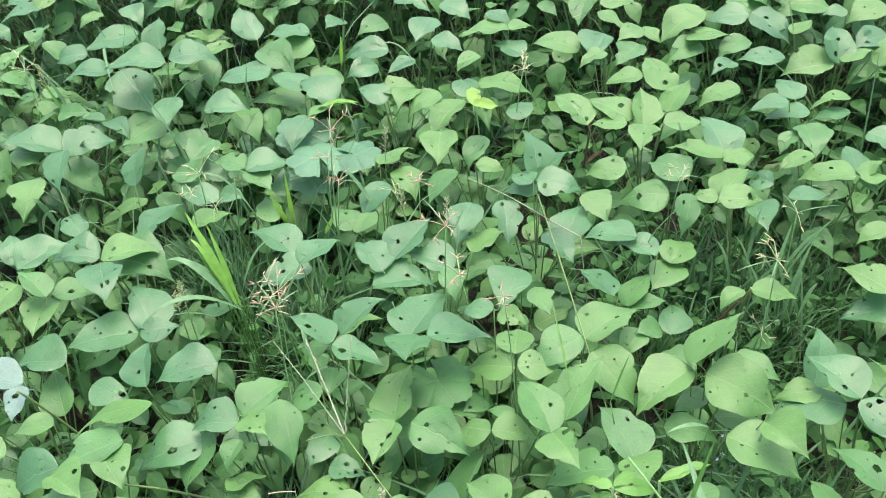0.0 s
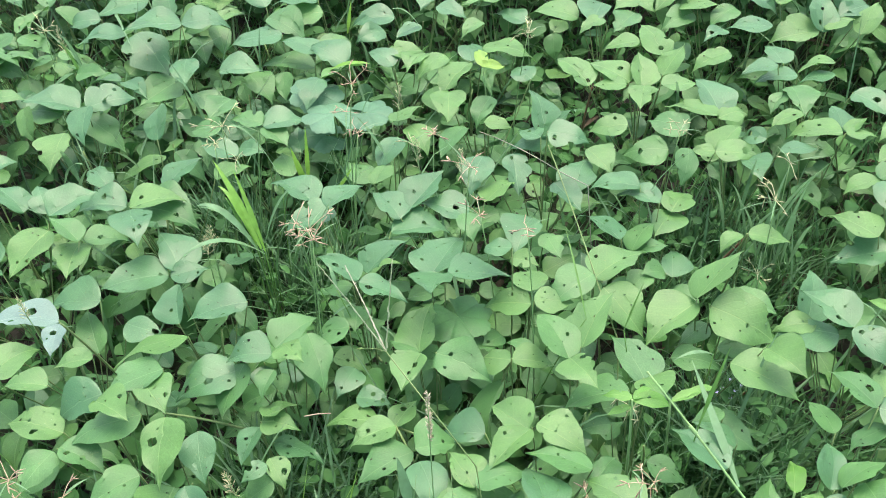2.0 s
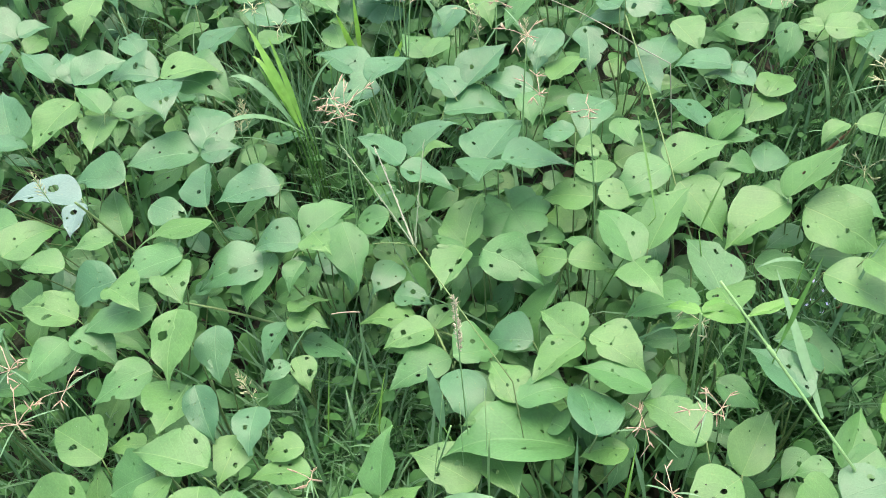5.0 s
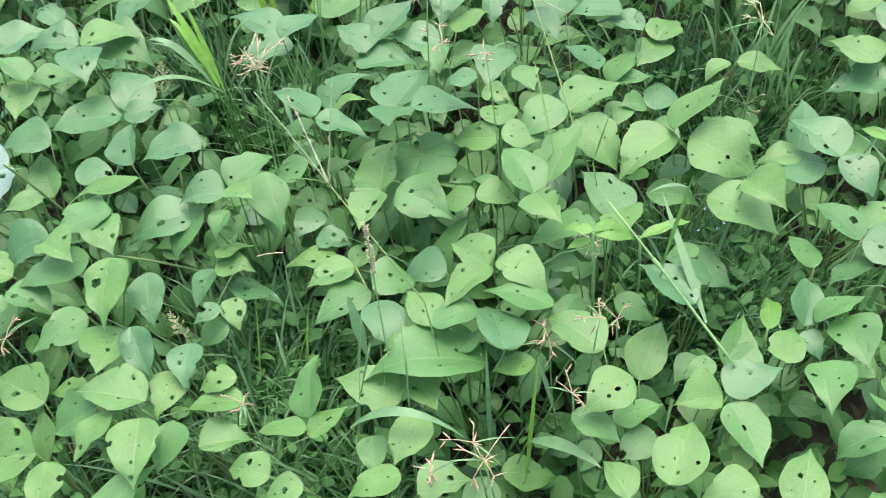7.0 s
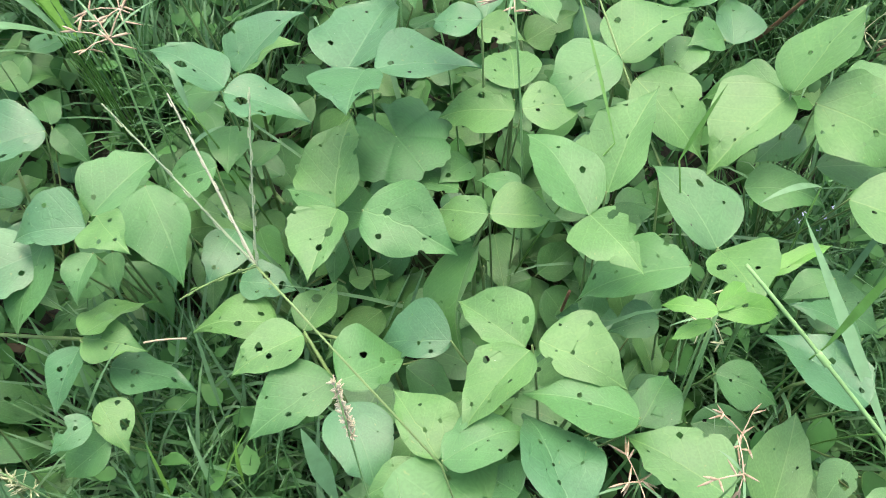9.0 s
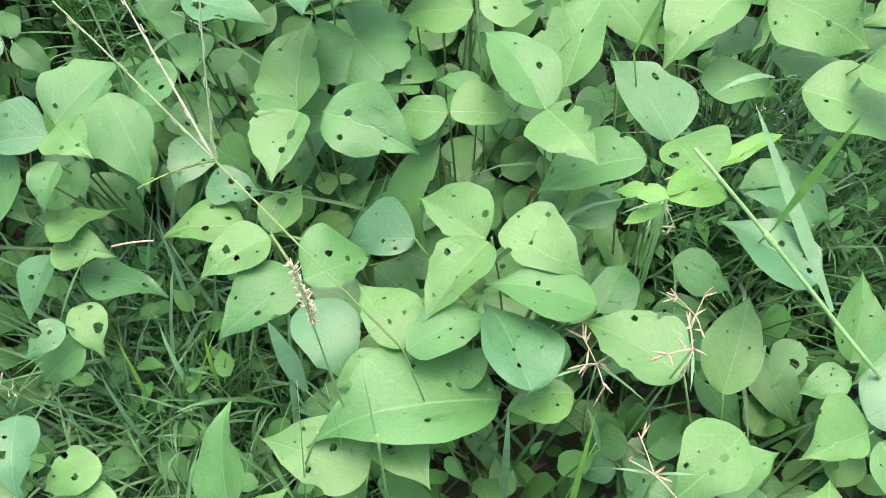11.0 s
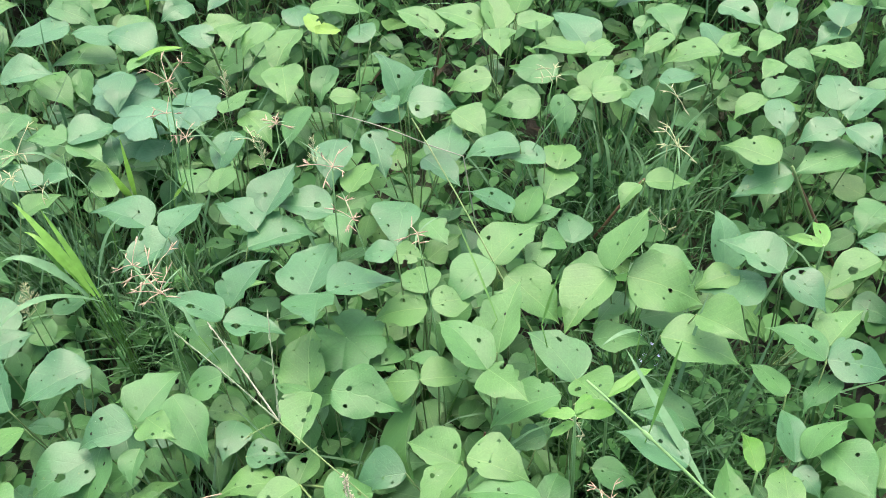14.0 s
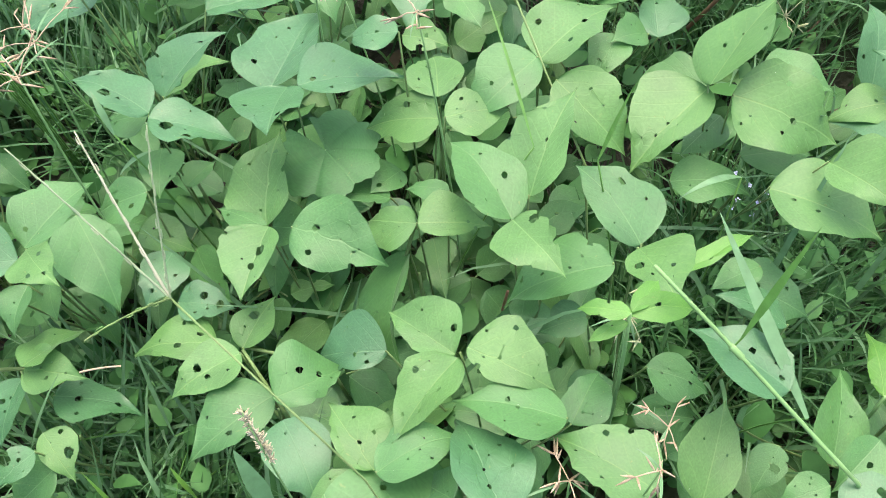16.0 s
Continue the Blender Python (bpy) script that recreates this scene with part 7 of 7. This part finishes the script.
nutsedge(0.124, 0.476, 0.374, 0.026, 0.004, -0.006, 4)
nutsedge(-0.013, 0.354, 0.34, 0.04, -0.027, 0.016, 4)
nutsedge(-0.002, 0.334, 0.34, 0.04, -0.009, 0.01, 5)
nutsedge(-0.058, 0.34, 0.3, 0.035, -0.012, 0.019, 4)
nutsedge(-0.717, 0.637, 0.35, 0.05, -0.009, 0.01, 5)
nutsedge(-0.695, 0.594, 0.34, 0.03, 0.003, 0.023, 5)
nutsedge(-0.26, 0.412, 0.33, 0.025, -0.03, 0.025, 4)
nutsedge(0.288, 1.147, 0.33, 0.03, 0.001, -0.019, 5, SPIKE_GREEN)
nutsedge(-0.146, 1.128, 0.34, 0.03, -0.015, -0.021, 4, SPIKE_GREEN)
nutsedge(0.388, 0.947, 0.2, 0.04, 0.021, 0.018, 6, SPIKE_GREEN)
panicle(-0.131, 1.114, 0.35, 0.06, (-0.01, 0.016))
panicle(-0.069, 1.123, 0.34, 0.05, (0, -0.014))
panicle(-0.19, 1.264, 0.35, 0.05, (0.017, 0.014))
panicle(-0.821, 1.502, 0.36, 0.06, (0, -0.014))
panicle(-0.471, 0.958, 0.33, 0.04, (0.015, -0.018))
panicle(-0.341, 0.527, 0.33, 0.05, (-0.02, 0.005))
panicle(0.071, 1.482, 0.34, 0.05, (-0.008, 0.008))
panicle(-0.462, 0.964, 0.34, 0.05, (0.013, -0.011))
panicle(-0.659, 0.779, 0.36, 0.04, (-0.025, 0.02))
panicle(-0.113, 0.477, 0.51, 0.08, (0.005, 0.03), True)
grass = thing("finger_grass", -0.007, 0.434, 0, "finger grass with bleached seed spikes on a thin brown stem", "grass", "stalks")
origin = Vector((-0.007, 0.434, 0))
v, fc = tube([Vector(q) - origin for q in ((-0.007, 0.434, -0.01), (-0.051, 0.483, 0.274), (-0.06, 0.493, 0.391), (-0.158, 0.6, 0.466))], 0.0008, 0.0007, 6)
part("stem", mesh("stem", v, fc, STEM), grass)
for tip, radius, mat in (((-0.209, 0.711, 0.495), 0.0010, DRY), ((-0.234, 0.679, 0.531), 0.0008, SPENT), ((-0.146, 0.669, 0.547), 0.0007, SPENT), ((-0.182, 0.549, 0.534), 0.0007, STEM)):
    foot = Vector((-0.158, 0.6, 0.466)) - origin
    pts = bend(foot, Vector(tip) - origin, (0, 0, 0.004), 16)
    pieces = [tube(pts, radius, radius * 0.6)]
    for k in range(1, 16):
        side = Vector((rng.uniform(-1, 1), rng.uniform(-1, 1), rng.uniform(-0.3, 1))) * 0.0012
        along = (pts[k + 1] - pts[k - 1]).normalized() * 0.003
        pieces.append(tube([pts[k] - along + side, pts[k] + side * 1.3, pts[k] + along + side], 0.0006, 0.0003, 4))
    v, fc = join(pieces)
    part("seed_spike", mesh("seed_spike", v, fc, mat), grass)


# ---- other weeds ----
herb = thing("lobed_herb", -0.084, 0.845, 0, "herb with one round scalloped grey-green leaf under the beans", "herb", "lobed herbs")
lobed_leaf(herb, -0.080, 0.828, 0.258, 0.044, 210, 4, 0, HERB)
herb = thing("lobed_herb", -0.297, 1.328, 0, "blue-grey herb with broad lobed leaves", "herb", "lobed herbs")
lobed_leaf(herb, -0.296, 1.304, 0.27, 0.05, 20, -5, 8, HERB_GREY)
lobed_leaf(herb, -0.336, 1.388, 0.26, 0.045, 140, 0, -8, HERB_GREY)
lobed_leaf(herb, -0.236, 1.308, 0.27, 0.04, 250, 5, 0, HERB_GREY)
lobed_leaf(herb, -0.319, 1.311, 0.22, 0.04, 100, 10, 0, HERB_GREY)


def weed_shoot(x, y, z):
    plant = thing("weed_shoot", x, y, 0, "bright green shoot with narrow pointed leaves", "weed", "weed shoots")
    v, fc = tube(bend((0.006, -0.004, -0.01), (0, 0, z), (0.004, 0, 0), 6), 0.0028, 0.0016)
    part("stem", mesh("stem", v, fc, CULM), plant)
    return plant


shoot = weed_shoot(0.125, 0.577, 0.39)
leaflet(shoot, 0.126, 0.579, 0.389, -87, -17, 9, 0.052, 0.021, "h", "leaf")
leaflet(shoot, 0.124, 0.575, 0.398, 68, -13, -7, 0.037, 0.0165, "h", "leaf")
leaflet(shoot, 0.127, 0.579, 0.39, -46, -17, 1, 0.038, 0.014, "h", "leaf")
leaflet(shoot, 0.124, 0.575, 0.381, 105, -8, 0, 0.030, 0.011, "h", "leaf")
shoot = weed_shoot(0.193, 0.647, 0.286)
leaflet(shoot, 0.193, 0.647, 0.286, -68, -2, -8, 0.073, 0.017, "h", "leaf")
shoot = weed_shoot(0.333, 0.536, 0.243)
leaflet(shoot, 0.333, 0.536, 0.243, -15, -21, -3, 0.076, 0.030, "h", "leaf")
shoot = weed_shoot(0.532, 0.785, 0.287)
leaflet(shoot, 0.532, 0.785, 0.287, -23, -14, 0, 0.063, 0.022, "h", "leaf")
leaflet(shoot, 0.532, 0.785, 0.287, 45, -9, -7, 0.047, 0.018, "h", "leaf")
bud = thing("weed_shoot", -0.025, 1.360, 0, "yellow-green young shoot above the bean leaves", "weed", "weed shoots")
v, fc = tube(bend((0, 0, 0), (0, 0, 0.325), (0.006, 0, 0), 6), 0.002, 0.0012)
part("stem", mesh("stem", v, fc, CULM), bud)
leaflet(bud, -0.027, 1.343, 0.335, -53, -23, 12, 0.058, 0.035, "l", "leaf")
leaflet(bud, -0.025, 1.360, 0.323, 7, 5, 9, 0.054, 0.029, "l", "leaf")


# clearings where fine grass shows between the plants: x, y, radius
CLEARINGS = [(0.355, 0.703, 0.13), (0.352, 1.112, 0.12), (0.445, 1.136, 0.12), (-0.268, 0.628, 0.09), (-0.732, 0.464, 0.16), (-0.413, 0.418, 0.12), (-0.228, 0.444, 0.09), (-0.308, 1.076, 0.07), (0.316, 0.721, 0.1), (0.306, 0.716, 0.06), (0.205, 0.69, 0.045), (-0.474, 1.199, 0.06), (-0.334, 0.627, 0.08)]
FLOWERS = [(0.326, 0.806), (0.329, 0.785), (0.31, 0.791), (0.341, 0.795), (0.319, 0.773), (0.301, 0.784), (0.185, 0.584), (0.189, 0.564), (0.317, 0.822)]


# ---- undergrowth and the surrounding field ----
def clear(x, y, margin=0.0):
    return any(math.hypot(x - a, y - b) < r + margin for a, b, r in CLEARINGS)


TOP = [((o.parent.parent or o.parent).location + o.matrix_basis @ Vector((0, 0.5, 0))) for o in scene.objects if o.name.startswith("leaflet") and o.parent]


def cover(x, y):
    """Distance in plan to the nearest leaflet of the plants above."""
    return min(math.hypot(x - q.x, y - q.y) for q in TOP)


fill = random.Random(11)
for o in [o for o in scene.objects if o.name.startswith("bean_plant")]:
    for _ in range(8):
        x, y = o.location.x + fill.uniform(-0.13, 0.13), o.location.y + fill.uniform(-0.13, 0.13)
        if clear(x, y, 0.035) or fill.random() < 0.1:
            continue
        low_leaf(o, x, y, fill.uniform(0.06, 0.17), fill.uniform(0.055, 0.086))

for j in range(16):
    for i in range(17):
        x, y = -1.3 + 0.16 * i + fill.uniform(-0.06, 0.06), 0.05 + 0.16 * j + fill.uniform(-0.06, 0.06)
        if cover(x, y) < (0.06 if y > 1.3 else 0.11) or clear(x, y) or abs(x) > 0.62 + 0.3 * y:
            continue
        plant = bean_plant(x, y, fill.uniform(0.14, 0.22))
        for _ in range(9 if y > 1.3 else 7):
            a, b = x + fill.uniform(-0.11, 0.11), y + fill.uniform(-0.11, 0.11)
            gap = cover(a, b)
            if gap > 0.04:
                low_leaf(plant, a, b, fill.uniform(0.24, 0.31) if gap > 0.07 else fill.uniform(0.16, 0.26), fill.uniform(0.065, 0.095))

# the field beyond, joined
def plain_leaf(m, steps=5):
    """A cheap leaf of length 1 and width 1 along +y, placed by m."""
    v, f = [], []
    for k in range(steps + 1):
        t = k / steps
        w = half_width(max(t, 0.02), (0.34, 1.5)) if k < steps else 0.01
        z = 0.3 * t * (1 - t)
        v += [m @ Vector((-w, t, z + 0.12 * w)), m @ Vector((0, t, z)), m @ Vector((w, t, z + 0.12 * w))]
        if k:
            o = 3 * (k - 1)
            f += [(o, o + 1, o + 4, o + 3), (o + 1, o + 2, o + 5, o + 4)]
    return v, f


def scatter_leaves(name, label, category, spots, mat, low, high, size, pitch=(-50, 10)):
    pieces = []
    for x, y in spots:
        s = fill.uniform(*size)
        turn = Euler((radians(fill.uniform(*pitch)), radians(fill.uniform(-28, 28)), fill.uniform(0, 6.28))).to_matrix().to_4x4()
        pieces.append(plain_leaf(Matrix.Translation((x, y, fill.uniform(low, high))) @ turn @ Matrix.Diagonal((s * fill.uniform(0.5, 0.72), s, s, 1))))
    v, f = join(pieces)
    tagged(new(name, mesh(name, v, f, mat)), label, category, kind="stuff")


def in_view(x, y):
    return abs(x) < 0.66 + 0.3 * y and 0.0 < y < 2.5


spots = []
while len(spots) < 24000:
    x, y = fill.uniform(-5, 5), fill.uniform(-4.1, 5.9)
    if not in_view(x, y) and math.hypot(x, y) > 0.25 and math.hypot(x, y - 0.9) < 1.2 + 3.8 * math.sqrt(fill.random()):
        spots.append((x, y))
scatter_leaves("bean_field", "more bean plants of the surrounding field", "bean plants", spots, FIELD, 0.12, 0.31, (0.065, 0.105), (-45, 15))
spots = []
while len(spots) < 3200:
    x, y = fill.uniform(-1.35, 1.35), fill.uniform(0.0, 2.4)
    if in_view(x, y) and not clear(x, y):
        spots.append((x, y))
scatter_leaves("undergrowth", "lower leaves under the bean canopy, their green darkened for shade", "weeds", spots, UNDER, 0.03, 0.13, (0.025, 0.06), (-65, 5))


def turf(name, label, spots, mat, low, high, width):
    pieces = []
    for x, y in spots:
        a, ln = fill.uniform(0, 6.28), fill.uniform(low, high)
        out = ln * fill.uniform(0.2, 0.75)
        tip = (x + math.cos(a) * out, y + math.sin(a) * out, ln * fill.uniform(0.4, 0.9))
        pieces.append(strip(bend((x, y, -0.01), tip, (0, 0, ln * fill.uniform(0.04, 0.22)), 5), width * fill.uniform(0.6, 1.3)))
    v, f = join(pieces)
    tagged(new(name, mesh(name, v, f, mat)), label, "grass", kind="stuff")


spots = [(a + r * 1.25 * math.sqrt(fill.random()) * math.cos(t), b + r * 1.25 * math.sqrt(fill.random()) * math.sin(t)) for a, b, r in CLEARINGS for t in [fill.uniform(0, 6.28) for _ in range(520)]]
turf("bluish_grass", "bluish-green grass blades in the gaps between bean plants", [q for k, q in enumerate(spots) if k % (3 if q[0] < 0 else 8) == 0], BLADE_BLUE, 0.1, 0.24, 0.0048)
turf("clearing_grass", "fine dark green grass in the gaps between bean plants", spots, TURF, 0.05, 0.19, 0.003)
spots = [(fill.uniform(-1.3, 1.3), fill.uniform(0.0, 2.2)) for _ in range(6500)]
turf("grass", "fine grass growing up between the bean plants", spots, TURF, 0.06, 0.19, 0.0042)
spots = [(fill.uniform(-1.2, -0.2), fill.uniform(1.0, 2.2)) for _ in range(150)] + [(fill.uniform(-1.1, 1.1), fill.uniform(0.6, 2.2)) for _ in range(110)]
turf("tall_grass", "thin bluish grass blades rising between the bean leaves", spots, BLADE_BLUE, 0.32, 0.46, 0.005)
spots = [(fill.gauss(0, 3.2), 0.6 + fill.gauss(0, 3.2)) for _ in range(14000)]
turf("field_grass", "grass of the surrounding field", spots, TURF, 0.08, 0.24, 0.006)

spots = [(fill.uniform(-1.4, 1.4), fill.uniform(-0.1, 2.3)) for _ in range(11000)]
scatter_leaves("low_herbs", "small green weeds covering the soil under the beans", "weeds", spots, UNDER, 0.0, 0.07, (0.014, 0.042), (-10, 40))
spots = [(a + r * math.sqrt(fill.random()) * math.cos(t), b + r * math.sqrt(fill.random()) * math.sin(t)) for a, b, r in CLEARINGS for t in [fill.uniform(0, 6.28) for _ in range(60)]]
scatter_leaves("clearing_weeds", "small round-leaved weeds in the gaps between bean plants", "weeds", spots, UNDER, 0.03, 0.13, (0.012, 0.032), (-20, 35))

pieces = []
for _ in range(900):
    x, y, a = fill.uniform(-1.4, 1.4), fill.uniform(-0.1, 2.2), fill.uniform(0, 6.28)
    ln = fill.uniform(0.02, 0.07)
    z = fill.uniform(0.0, 0.03)
    pieces.append(strip(bend((x, y, z), (x + math.cos(a) * ln, y + math.sin(a) * ln, z + fill.uniform(-0.005, 0.015)), (0, 0, 0.006), 4), fill.uniform(0.003, 0.016)))
v, f = join(pieces)
tagged(new("leaf_litter", mesh("leaf_litter", v, f, LITTER)), "brown dead leaves and straw on the soil", "litter", kind="stuff")

for x, y in FLOWERS:
    flower = thing("small_flower", x, y, 0, "tiny pale blue flower on a thin stem", "flower", "small flowers")
    v, f = tube(bend((0, 0, 0), (0.004, 0, 0.115), (0.003, 0, 0), 4), 0.0008, 0.0006, 4)
    part("stem", mesh("stem", v, f, CULM), flower)
    for k in range(5):
        a = k * 2 * math.pi / 5
        v, f = strip(bend((0.004, 0, 0.115), (0.004 + 0.0034 * math.cos(a), 0.0034 * math.sin(a), 0.117), (0, 0, 0.001), 3), 0.003)
        part("petal", mesh("petal", v, f, PETAL), flower)
